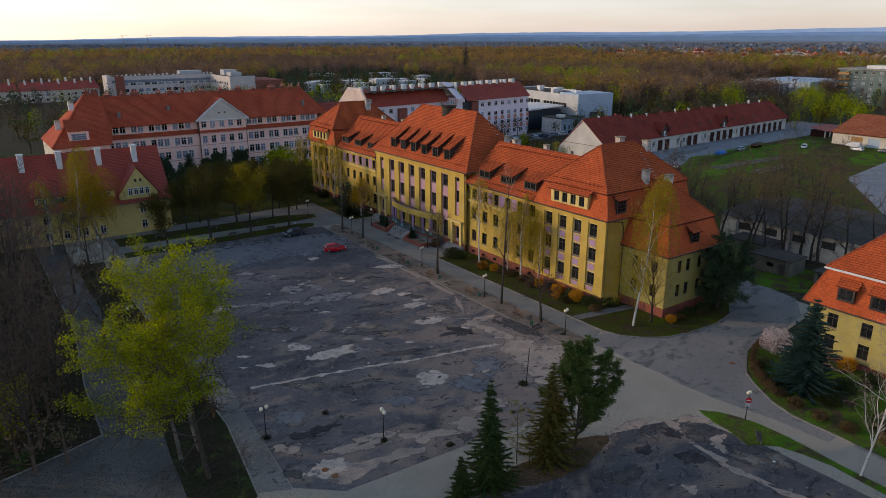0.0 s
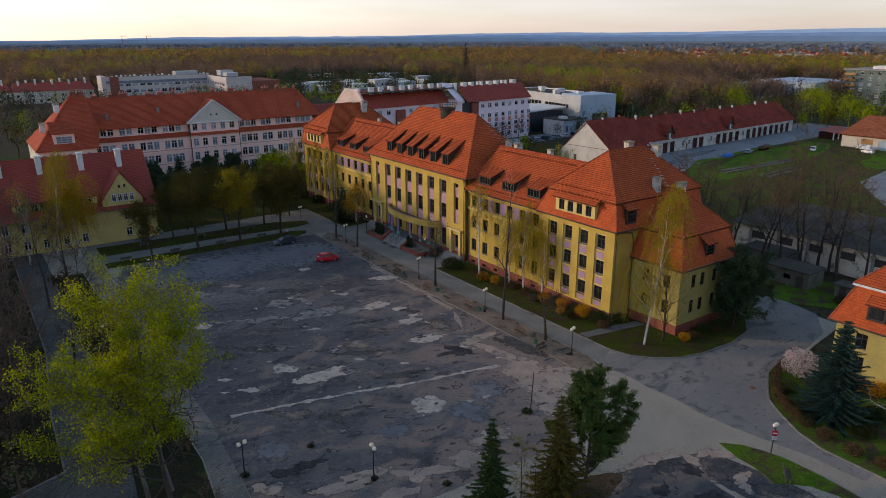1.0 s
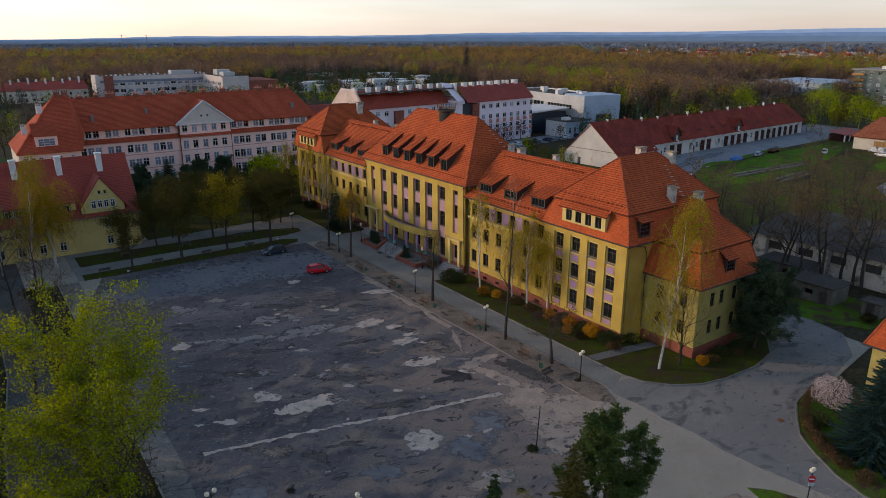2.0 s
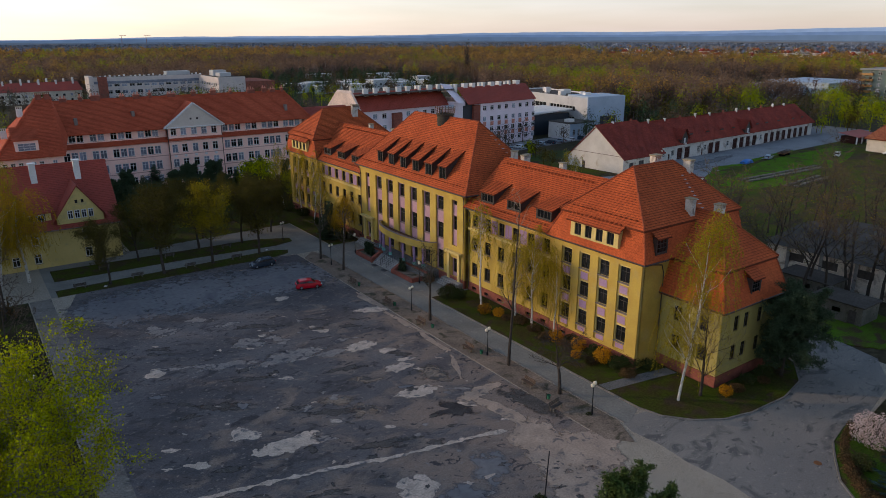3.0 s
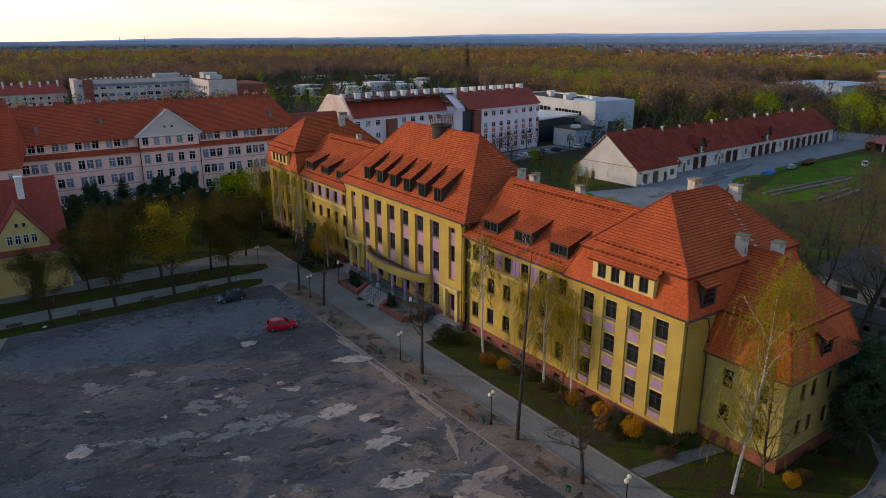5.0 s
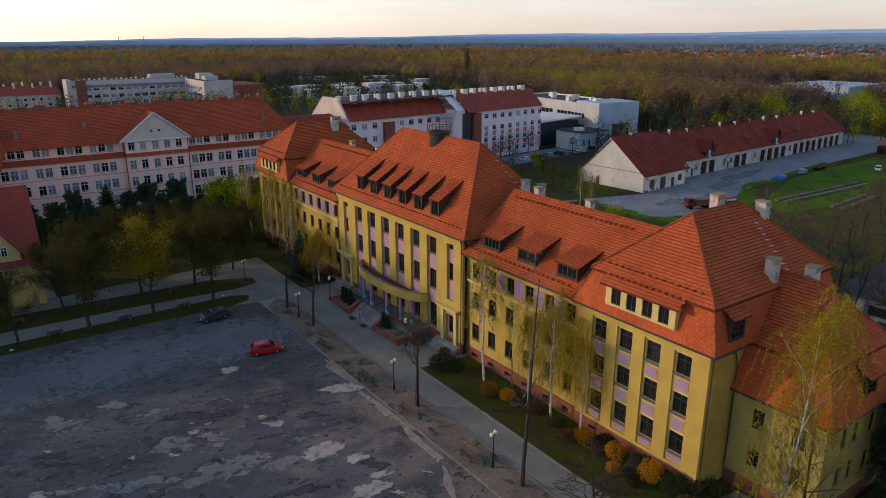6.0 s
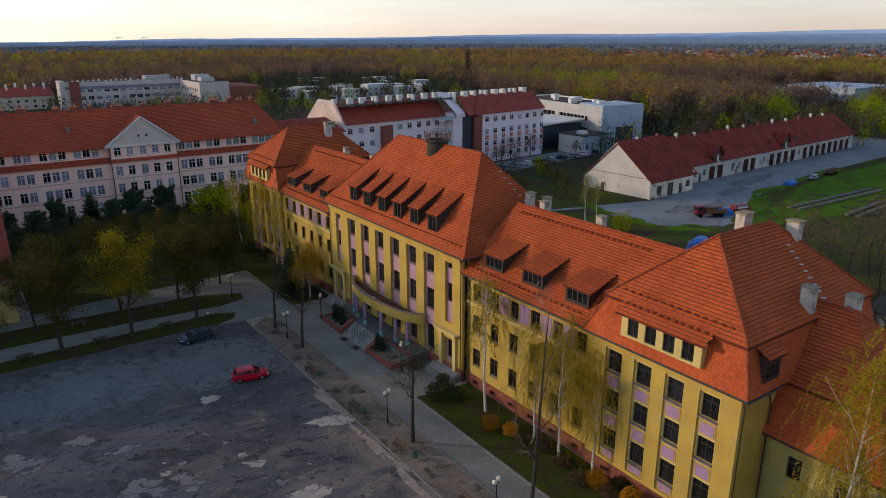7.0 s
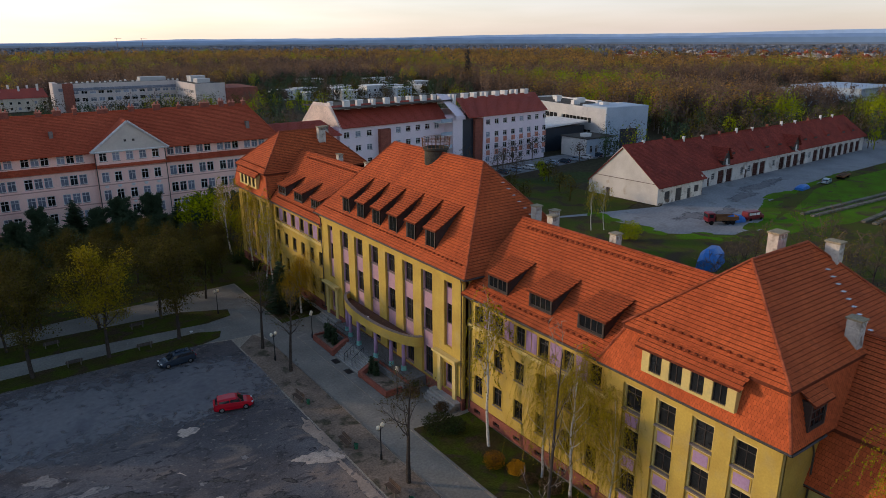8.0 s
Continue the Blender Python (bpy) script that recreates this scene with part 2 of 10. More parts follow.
M_pinkw = mat("pale_pink_render", (0.80, 0.68, 0.72), (0.74, 0.62, 0.66), 0.25, 5, 0.9, 0.1, grain=0.06)
M_coral = mat("coral_panels", (0.62, 0.25, 0.18), None, 1, 6, 0.85)
M_concrete = mat("weathered_concrete", (0.34, 0.32, 0.30), (0.26, 0.245, 0.23), 0.6, 8, 0.92, 0.2, grain=0.2, spot=(0.14, 0.125, 0.11), spots=(0.58, 0.75))
M_oldwall = mat("stained_old_wall", (0.80, 0.70, 0.58), (0.66, 0.54, 0.42), 0.35, 5, 0.95, 0.2, grain=0.15, spot=(0.20, 0.13, 0.09), spots=(0.52, 0.66), spot_scale=0.5)
M_felt = mat("dark_roofing_felt", (0.105, 0.088, 0.074), (0.070, 0.060, 0.052), 0.2, 4, 0.95, 0.2, grain=0.3)
M_black = mat("black_painted_steel", (0.018, 0.018, 0.02), None, 4, 20, 0.45, metal=0.3)
M_globe = mat("opal_lamp_globe", (0.85, 0.74, 0.55), (0.80, 0.70, 0.5), 2, 9, 0.3, 0.0, grain=0.03)
M_wood = mat("weathered_bench_wood", (0.13, 0.085, 0.06), (0.09, 0.06, 0.045), 2, 14, 0.8, 0.2, island=0.2)
M_woodgrey = mat("grey_bench_wood", (0.10, 0.085, 0.075), (0.07, 0.06, 0.055), 2, 14, 0.85, 0.2, island=0.2)
M_green = mat("green_litter_bin", (0.03, 0.16, 0.08), None, 3, 9, 0.5)
def worn_asphalt(name, dark, light, smear, dust, crumb, lean, dusty=(0.50, 0.66)):
    """Old asphalt: cloudy tone, oily smears, drifts of dust that thicken along the way given by lean (ax, ay, c), and crumbs."""
    m = bpy.data.materials.new(name)
    m.use_nodes = True
    n, l = m.node_tree.nodes, m.node_tree.links
    b = n["Principled BSDF"]
    geo = n.new("ShaderNodeNewGeometry")
    mp = n.new("ShaderNodeMapping")
    mp.inputs["Rotation"].default_value = (0, 0, radians(35))
    mp.inputs["Scale"].default_value = (0.62, 1.0, 1.0)
    l.new(geo.outputs["Position"], mp.inputs["Vector"])

    def cloud(scale, detail, lo, hi, warp=0.5):
        t = n.new("ShaderNodeTexNoise")
        t.inputs["Scale"].default_value, t.inputs["Detail"].default_value, t.inputs["Distortion"].default_value = scale, detail, warp
        l.new(mp.outputs["Vector"], t.inputs["Vector"])
        r = n.new("ShaderNodeMapRange")
        r.inputs["From Min"].default_value, r.inputs["From Max"].default_value = lo, hi
        l.new(t.outputs["Fac"], r.inputs["Value"])
        return t, r

    def over(col, tone, fac):
        x = n.new("ShaderNodeMix")
        x.data_type = "RGBA"
        x.inputs[7].default_value = (*tone, 1)
        if isinstance(col, tuple):
            x.inputs[6].default_value = (*col, 1)
        else:
            l.new(col, x.inputs[6])
        l.new(fac, x.inputs["Factor"])
        return x.outputs[2]

    col = over(dark, light, cloud(0.13, 7, 0.36, 0.66)[1].outputs["Result"])
    col = over(col, smear, cloud(0.42, 8, 0.56, 0.68, 1.2)[1].outputs["Result"])
    raw, drift = cloud(0.3, 9, *dusty, 0.9)
    lean_ = n.new("ShaderNodeVectorMath")
    lean_.operation = "DOT_PRODUCT"
    lean_.inputs[1].default_value = (lean[0], lean[1], 0)
    l.new(geo.outputs["Position"], lean_.inputs[0])
    sm = n.new("ShaderNodeMath")
    sm.operation = "ADD"
    l.new(raw.outputs["Fac"], sm.inputs[0])
    off = n.new("ShaderNodeMapRange")
    off.inputs["From Min"].default_value, off.inputs["From Max"].default_value = -2.0, 0.2
    off.inputs["To Min"].default_value, off.inputs["To Max"].default_value = lean[2] - 0.16, lean[2] + 0.16
    l.new(lean_.outputs["Value"], off.inputs["Value"])
    l.new(off.outputs["Result"], sm.inputs[1])
    l.new(sm.outputs[0], drift.inputs["Value"])
    col = over(col, dust, drift.outputs["Result"])
    bits = cloud(2.6, 6, 0.60, 0.70, 0.3)[1]
    col = over(col, crumb, bits.outputs["Result"])
    col = over(col, smear, cloud(1.1, 8, 0.60, 0.66, 1.5)[1].outputs["Result"])
    gr, gm = cloud(11, 3, 0.3, 0.7, 0.0)
    gm.inputs["To Min"].default_value, gm.inputs["To Max"].default_value = 0.70, 1.3
    hs = n.new("ShaderNodeHueSaturation")
    l.new(col, hs.inputs["Color"])
    l.new(gm.outputs["Result"], hs.inputs["Value"])
    l.new(hs.outputs["Color"], b.inputs["Base Color"])
    b.inputs["Roughness"].default_value = 0.93
    b.inputs["Specular IOR Level"].default_value = 0.1
    bp = n.new("ShaderNodeBump")
    bp.inputs["Strength"].default_value, bp.inputs["Distance"].default_value = 0.4, 0.05
    l.new(gr.outputs["Fac"], bp.inputs["Height"])
    l.new(bp.outputs["Normal"], b.inputs["Normal"])
    return m


M_asphalt = worn_asphalt("worn_plaza_asphalt", (0.095, 0.085, 0.086), (0.162, 0.143, 0.139), (0.066, 0.059, 0.060), (0.240, 0.180, 0.146), (0.25, 0.205, 0.175), (0.03, -0.03, 0.05))
M_path = worn_asphalt("worn_concrete_path", (0.165, 0.147, 0.128), (0.235, 0.205, 0.175), (0.10, 0.09, 0.08), (0.27, 0.225, 0.185), (0.30, 0.26, 0.225), (0.0, -0.02, -0.02))
M_asphalt2 = mat("yard_asphalt", (0.215, 0.213, 0.222), (0.275, 0.272, 0.275), 0.12, 2.0, 0.93, 0.25, grain=0.18, spot=(0.20, 0.195, 0.195), spots=(0.57, 0.68), spot_scale=0.25)
M_patch = mat("pale_concrete_patch", (0.58, 0.455, 0.365), (0.43, 0.34, 0.275), 0.7, 6, 0.95, 0.3, grain=0.22, spot=(0.17, 0.155, 0.15), spots=(0.56, 0.66), spot_scale=1.1, eroded=1.2)
M_patchdark = mat("wet_dark_pothole", (0.045, 0.04, 0.04), (0.075, 0.066, 0.064), 0.8, 6, 0.9, 0.3, grain=0.3, eroded=1.5)
M_patchmid = mat("grey_repair_asphalt", (0.29, 0.25, 0.225), (0.21, 0.186, 0.172), 0.4, 5, 0.95, 0.3, grain=0.3, spot=(0.09, 0.085, 0.09), spots=(0.54, 0.62), spot_scale=0.8, eroded=1.4)
M_dirt = mat("dusty_verge_soil", (0.26, 0.195, 0.148), (0.165, 0.126, 0.098), 0.35, 5, 0.97, 0.3, grain=0.3, spot=(0.075, 0.068, 0.045), spots=(0.55, 0.66), spot_scale=0.5)
M_cobble = cobbled("granite_setts", (0.50, 0.425, 0.33), (0.385, 0.325, 0.255), (0.21, 0.175, 0.135), 6.5)
M_pavers = cobbled("grey_concrete_pavers", (0.23, 0.225, 0.225), (0.16, 0.155, 0.16), (0.09, 0.09, 0.08), 4.0)
M_kerb = mat("granite_kerb", (0.24, 0.215, 0.19), (0.17, 0.155, 0.14), 1.5, 9, 0.9, 0.2, grain=0.2)
M_lawn = mat("patchy_spring_lawn", (0.050, 0.070, 0.006), (0.055, 0.045, 0.014), 0.3, 7, 1.0, 0.5, grain=0.4, spot=(0.060, 0.042, 0.024), spots=(0.52, 0.64), spot_scale=0.5)
M_lawn2 = mat("rough_tawny_grass", (0.054, 0.084, 0.007), (0.080, 0.064, 0.018), 0.12, 5, 1.0, 0.5, grain=0.4, spot=(0.060, 0.042, 0.024), spots=(0.50, 0.62), spot_scale=0.16)
M_lawn4 = mat("bright_spring_grass", (0.070, 0.170, 0.003), (0.068, 0.105, 0.007), 0.15, 5, 1.0, 0.5, grain=0.4, spot=(0.075, 0.058, 0.026), spots=(0.53, 0.64), spot_scale=0.22)
M_ground = mat("wood_floor_and_meadow", (0.052, 0.050, 0.025), (0.066, 0.048, 0.030), 0.02, 1.2, 1.0, 0.4, grain=0.35, spot=(0.045, 0.065, 0.018), spots=(0.55, 0.65), spot_scale=0.03)
M_bark = mat("dark_bark", (0.050, 0.040, 0.033), (0.075, 0.06, 0.05), 2, 14, 0.95, 0.4, grain=0.3)
M_birch = mat("white_birch_bark", (0.62, 0.58, 0.52), (0.48, 0.44, 0.40), 3, 12, 0.8, 0.2, grain=0.15, spot=(0.05, 0.045, 0.04), spots=(0.60, 0.66), spot_scale=4.0)
M_twig = mat("brown_twigs", (0.105, 0.072, 0.052), (0.135, 0.10, 0.075), 1, 9, 0.95, 0.0)
M_twigpale = mat("pale_birch_twigs", (0.34, 0.29, 0.24), (0.22, 0.17, 0.13), 1, 9, 0.9, 0.0)
M_leafy = mat("fresh_yellow_green_leaves", (0.35, 0.36, 0.002), (0.20, 0.24, 0.002), 0.35, 6, 0.7, 0.0, island=0.5, translucent=0.5)
M_birchleaf = mat("young_birch_leaves", (0.38, 0.29, 0.004), (0.27, 0.22, 0.004), 0.35, 6, 0.7, 0.0, island=0.45, translucent=0.4)
M_goldleaf = mat("golden_young_leaves", (0.50, 0.30, 0.004), (0.40, 0.25, 0.004), 0.35, 6, 0.7, 0.0, island=0.4, translucent=0.4)
M_olive = mat("budding_olive_leaves", (0.100, 0.082, 0.013), (0.064, 0.054, 0.013), 0.3, 6, 0.8, 0.0, island=0.5, translucent=0.3)
M_spruce = mat("green_spruce_needles", (0.030, 0.052, 0.013), (0.048, 0.058, 0.014), 0.6, 6, 0.8, 0.0, island=0.5)
M_blue = mat("blue_spruce_needles", (0.032, 0.062, 0.050), (0.022, 0.044, 0.034), 0.6, 6, 0.8, 0.0, island=0.5)
M_yew = mat("dark_conifer_needles", (0.046, 0.074, 0.038), (0.060, 0.084, 0.042), 0.4, 6, 0.85, 0.0, island=0.5)
M_forsythia = mat("orange_yellow_blossom", (0.55, 0.27, 0.01), (0.45, 0.20, 0.01), 0.8, 6, 0.7, 0.0, island=0.35, translucent=0.3)
M_blossom = mat("pale_pink_blossom", (0.60, 0.50, 0.48), (0.5, 0.38, 0.36), 0.8, 6, 0.7, 0.0, island=0.3, translucent=0.3)
M_hedge = mat("brown_hedge_twigs", (0.10, 0.055, 0.025), (0.07, 0.05, 0.022), 0.6, 6, 0.9, 0.0, island=0.5)
M_shrub = mat("dark_green_shrub_leaves", (0.035, 0.055, 0.015), (0.05, 0.05, 0.015), 0.6, 6, 0.8, 0.0, island=0.5)
M_red = mat("red_car_paint", (0.55, 0.006, 0.02), (0.53, 0.006, 0.02), 1, 3, 0.25, 0.0, grain=0.02)
M_dark = mat("dark_blue_grey_car_paint", (0.028, 0.045, 0.068), None, 1, 3, 0.25, 0.0, grain=0.02)
M_silver = mat("silver_blue_car_paint", (0.32, 0.40, 0.48), None, 1, 3, 0.3, 0.0, metal=0.4, grain=0.02)
M_whitecar = mat("white_car_paint", (0.7, 0.7, 0.7), None, 1, 3, 0.3, 0.0, grain=0.02)
M_carglass = mat("tinted_car_glass", (0.02, 0.025, 0.03), None, 1, 3, 0.04, 0.0, grain=0.02)
M_tyre = mat("black_rubber", (0.015, 0.015, 0.015), None, 3, 9, 0.9)
M_rim = mat("alloy_rim", (0.45, 0.45, 0.46), None, 3, 9, 0.35, metal=0.8)
M_headlamp = mat("clear_headlamp", (0.7, 0.72, 0.75), None, 3, 9, 0.15, 0.0)
M_taillamp = mat("red_tail_lamp", (0.4, 0.01, 0.01), None, 3, 9, 0.2, 0.0)
M_tarp = mat("blue_tarpaulin", (0.02, 0.16, 0.50), (0.015, 0.12, 0.4), 0.8, 3, 0.45, 0.3, grain=0.12)
M_rust = mat("rusty_brown_steel", (0.24, 0.11, 0.05), (0.17, 0.08, 0.04), 1, 6, 0.8, 0.2)
M_doordark = mat("dark_red_brown_doors", (0.06, 0.022, 0.018), None, 1, 6, 0.7, objrand=0.4)
M_teal = mat("pale_teal_column_feet", (0.22, 0.50, 0.46), None, 2, 9, 0.7)
M_signred = mat("red_sign_enamel", (0.6, 0.01, 0.02), None, 2, 9, 0.4, 0.0, grain=0.03)
M_signwhite = mat("white_sign_enamel", (0.8, 0.8, 0.78), None, 2, 9, 0.4, 0.0, grain=0.03)
M_bluewall = mat("pale_blue_cladding", (0.40, 0.47, 0.55), (0.34, 0.41, 0.49), 0.2, 4, 0.7, 0.05, grain=0.06)
M_navy = mat("dark_navy_cladding", (0.02, 0.03, 0.045), None, 0.3, 4, 0.5, 0.05)
M_ochre = mat("ochre_balcony_wall", (0.42, 0.24, 0.10), None, 0.5, 4, 0.85)
M_litter = mat("leaf_litter_floor", (0.034, 0.026, 0.017), (0.026, 0.030, 0.012), 0.25, 5, 1.0, 0.5, grain=0.4, spot=(0.05, 0.075, 0.018), spots=(0.55, 0.68), spot_scale=0.3)
M_drylitter = mat("dry_brown_needle_litter", (0.115, 0.072, 0.042), (0.075, 0.052, 0.03), 0.5, 6, 1.0, 0.5, grain=0.4, spot=(0.05, 0.05, 0.018), spots=(0.55, 0.66), spot_scale=0.8)
M_fresh = mat("spring_green_leaves", (0.30, 0.32, 0.005), (0.21, 0.25, 0.005), 0.2, 4, 0.75, 0.0, island=0.22, translucent=0.35)
M_apt = mat("pale_green_cladding", (0.16, 0.20, 0.185), (0.12, 0.155, 0.145), 0.2, 4, 0.7, 0.05, grain=0.06)
M_resurf = mat("smoother_grey_asphalt", (0.160, 0.152, 0.156), (0.200, 0.188, 0.188), 0.12, 1.6, 0.93, 0.3, grain=0.14, spot=(0.12, 0.115, 0.125), spots=(0.55, 0.75), spot_scale=0.25, eroded=1.6)
M_dust2 = mat("thin_brown_dust", (0.31, 0.23, 0.17), (0.205, 0.16, 0.128), 0.5, 4, 0.95, 0.3, grain=0.3, spot=(0.095, 0.085, 0.080), spots=(0.50, 0.60), spot_scale=0.9, spot2=(0.27, 0.225, 0.195), spots2=(0.60, 0.68), spot2_scale=1.6, eroded=1.7)
M_patchold = mat("old_dark_asphalt", (0.080, 0.071, 0.066), (0.11, 0.096, 0.086), 0.8, 6, 0.93, 0.4, grain=0.35, spot=(0.15, 0.13, 0.12), spots=(0.60, 0.70), spot_scale=1.6, eroded=1.6)
M_bareconc = mat("bare_pinkish_concrete", (0.43, 0.32, 0.245), (0.32, 0.242, 0.19), 0.5, 5, 0.95, 0.3, grain=0.16, spot=(0.165, 0.14, 0.13), spots=(0.58, 0.66), spot_scale=0.9, eroded=1.35)
M_lane = mat("worn_lane_asphalt", (0.25, 0.235, 0.205), (0.19, 0.178, 0.158), 0.25, 4, 0.93, 0.25, grain=0.16, spot=(0.30, 0.27, 0.245), spots=(0.6, 0.75), spot_scale=0.8)
# setts with the shade of the western trees put into their colour
M_cobble2 = cobbled("tree_shaded_setts", (0.175, 0.166, 0.155), (0.09, 0.086, 0.08), (0.04, 0.04, 0.033), 5.5)
# worn asphalt, its tones also lowered for the shade over the bend
M_roadset = worn_asphalt("worn_bend_asphalt", (0.205, 0.188, 0.172), (0.262, 0.234, 0.205), (0.125, 0.118, 0.112), (0.30, 0.255, 0.21), (0.31, 0.27, 0.23), (-0.02, -0.03, 0.0))
# yellow render darkened to carry tree shade on annexe and corner house
M_yellow3 = mat("tree_shaded_yellow_render", (0.44, 0.36, 0.12), (0.36, 0.295, 0.10), 0.45, 6.0, 0.9, 0.1, grain=0.08, spot=(0.30, 0.27, 0.15), spots=(0.56, 0.78), spot_scale=0.5)
M_cap = mat("ochre_stained_cap_slabs", (0.36, 0.29, 0.19), (0.27, 0.22, 0.15), 1.5, 9, 0.9, 0.2)
M_gable = mat("whitewashed_gable", (0.66, 0.62, 0.57), (0.56, 0.52, 0.47), 0.3, 5, 0.92, 0.1, grain=0.06, spot=(0.42, 0.32, 0.22), spots=(0.64, 0.74), spot_scale=0.28)
M_maroon = mat("dull_maroon_paint", (0.20, 0.012, 0.02), None, 1, 4, 0.4, 0.0, grain=0.05)
M_lawn3 = mat("rough_green_bed_grass", (0.075, 0.155, 0.010), (0.075, 0.09, 0.016), 0.3, 7, 1.0, 0.5, grain=0.4, spot=(0.080, 0.055, 0.030), spots=(0.50, 0.60), spot_scale=0.45)
M_twiggold = mat("golden_birch_twigs", (0.24, 0.16, 0.04), (0.16, 0.11, 0.035), 1, 9, 0.9, 0.0)
M_goldolive = mat("gold_olive_young_leaves", (0.30, 0.22, 0.008), (0.20, 0.16, 0.008), 0.3, 6, 0.8, 0.0, island=0.5, translucent=0.3)
M_hosp = mat("pinkish_grey_cladding", (0.60, 0.51, 0.47), (0.52, 0.45, 0.42), 0.3, 5, 0.9, 0.1, grain=0.06)
M_fore = worn_asphalt("dark_forecourt_asphalt", (0.075, 0.068, 0.070), (0.125, 0.112, 0.108), (0.042, 0.038, 0.038), (0.20, 0.152, 0.122), (0.22, 0.18, 0.15), (0.03, -0.03, -0.14))
M_ramp = mat("mossy_dark_concrete", (0.20, 0.175, 0.145), (0.13, 0.12, 0.095), 0.6, 8, 0.92, 0.2, grain=0.25, spot=(0.07, 0.075, 0.04), spots=(0.55, 0.68))

M_chim = mat("grimy_chimney_plaster", (0.56, 0.51, 0.45), (0.44, 0.39, 0.34), 0.9, 7, 0.9, 0.15, grain=0.12, spot=(0.22, 0.18, 0.15), spots=(0.54, 0.72), spot_scale=1.3)
M_garage = mat("grimy_white_garage_wall", (0.60, 0.56, 0.52), (0.48, 0.44, 0.40), 0.3, 5, 0.92, 0.1, grain=0.1, spot=(0.26, 0.22, 0.19), spots=(0.54, 0.70), spot_scale=0.45)

# ---- builders ----
class Mesh:
    """Collects faces of one mesh."""
    def __init__(self):
        self.v, self.f, self.mi = [], [], []

    def face(self, pts, mi=0):
        i = len(self.v)
        self.v.extend(tuple(p) for p in pts)
        self.f.append(tuple(range(i, i + len(pts))))
        self.mi.append(mi)

    def hull(self, verts, faces, mi=0):
        i = len(self.v)
        self.v.extend(tuple(p) for p in verts)
        for f in faces:
            self.f.append(tuple(i + k for k in f))
            self.mi.append(mi)

    def box(self, x0, x1, y0, y1, z0, z1, mi=0, m=None):
        c = [(x, y, z) for z in (z0, z1) for y in (y0, y1) for x in (x0, x1)]
        if m is not None:
            c = [m @ Vector(p) for p in c]
        self.hull(c, [(0, 2, 3, 1), (4, 5, 7, 6), (0, 1, 5, 4), (1, 3, 7, 5), (3, 2, 6, 7), (2, 0, 4, 6)], mi)

    def spike(self, p, q, r):
        p, q = Vector(p), Vector(q)
        d = (q - p).normalized()
        a = d.orthogonal().normalized()
        b = d.cross(a)
        self.hull([p + a * r, p + (b * 0.87 - a * 0.5) * r, p - (b * 0.87 + a * 0.5) * r, q], [(0, 1, 3), (1, 2, 3), (2, 0, 3)])

    def tube(self, p, q, r0, r1, n=6, mi=0, cap=False):
        p, q = Vector(p), Vector(q)
        d = (q - p)
        if d.length < 1e-6:
            return
        d.normalize()
        a = d.orthogonal().normalized()
        b = d.cross(a)
        ring = [(a * math.cos(2 * math.pi * k / n) + b * math.sin(2 * math.pi * k / n)) for k in range(n)]
        v = [p + e * r0 for e in ring] + [q + e * r1 for e in ring]
        f = [(k, (k + 1) % n, n + (k + 1) % n, n + k) for k in range(n)]
        if cap:
            f += [tuple(range(n - 1, -1, -1)), tuple(range(n, 2 * n))]
        self.hull(v, f, mi)

    def lathe(self, profile, n=12, at=(0, 0, 0), mi=0):
        v, f = [], []
        for r, z in profile:
            v += [(at[0] + r * math.cos(2 * math.pi * k / n), at[1] + r * math.sin(2 * math.pi * k / n), at[2] + z) for k in range(n)]
        for j in range(len(profile) - 1):
            f += [(j * n + k, j * n + (k + 1) % n, (j + 1) * n + (k + 1) % n, (j + 1) * n + k) for k in range(n)]
        f += [tuple(range(n - 1, -1, -1)), tuple(range((len(profile) - 1) * n, len(profile) * n))]
        self.hull(v, f, mi)

    def prism(self, outline, z0, z1, mi=0):
        n = len(outline)
        v = [(x, y, z0) for x, y in outline] + [(x, y, z1) for x, y in outline]
        f = [(k, (k + 1) % n, n + (k + 1) % n, n + k) for k in range(n)] + [tuple(range(n, 2 * n))]
        self.hull(v, f, mi)

    def data(self, name, mats):
        me = bpy.data.meshes.new(name)
        me.from_pydata(self.v, [], self.f)
        for m in (mats if isinstance(mats, (list, tuple)) else [mats]):
            me.materials.append(m)
        if any(self.mi):
            me.polygons.foreach_set("material_index", self.mi)
        me.update()
        return me


def part(name, mesh, mats, parent=None, label="", kind="", bevel=0.0, m=None, smooth=False):
    """Links a collected mesh (or ready mesh data) as one object under a thing or a part."""
    me = mesh.data(name, mats) if isinstance(mesh, Mesh) else mesh
    if smooth:
        me.shade_smooth()
    ob = new(name, me)
    if parent is not None:
        ob.parent = parent
    if m is not None:
        ob.matrix_basis = m
    if label or kind:
        tagged(ob, label, "", "", kind)
    if bevel:
        b = ob.modifiers.new("edge", "BEVEL")
        b.width, b.segments, b.limit_method = bevel, 1, "ANGLE"
    return ob


def thing(name, label, category, group="", kind="", m=None):
    ob = new(name)
    ob.empty_display_size = 0.3
    if m is not None:
        ob.matrix_basis = m
    return tagged(ob, label, category, group, kind)


def frame_of(o, u, n):
    """Local x along u, y inwards (against n), z up."""
    u, n = Vector(u).normalized(), Vector(n).normalized()
    return Matrix(((u.x, -n.x, 0, o[0]), (u.y, -n.y, 0, o[1]), (0, 0, 1, o[2]), (0, 0, 0, 1)))


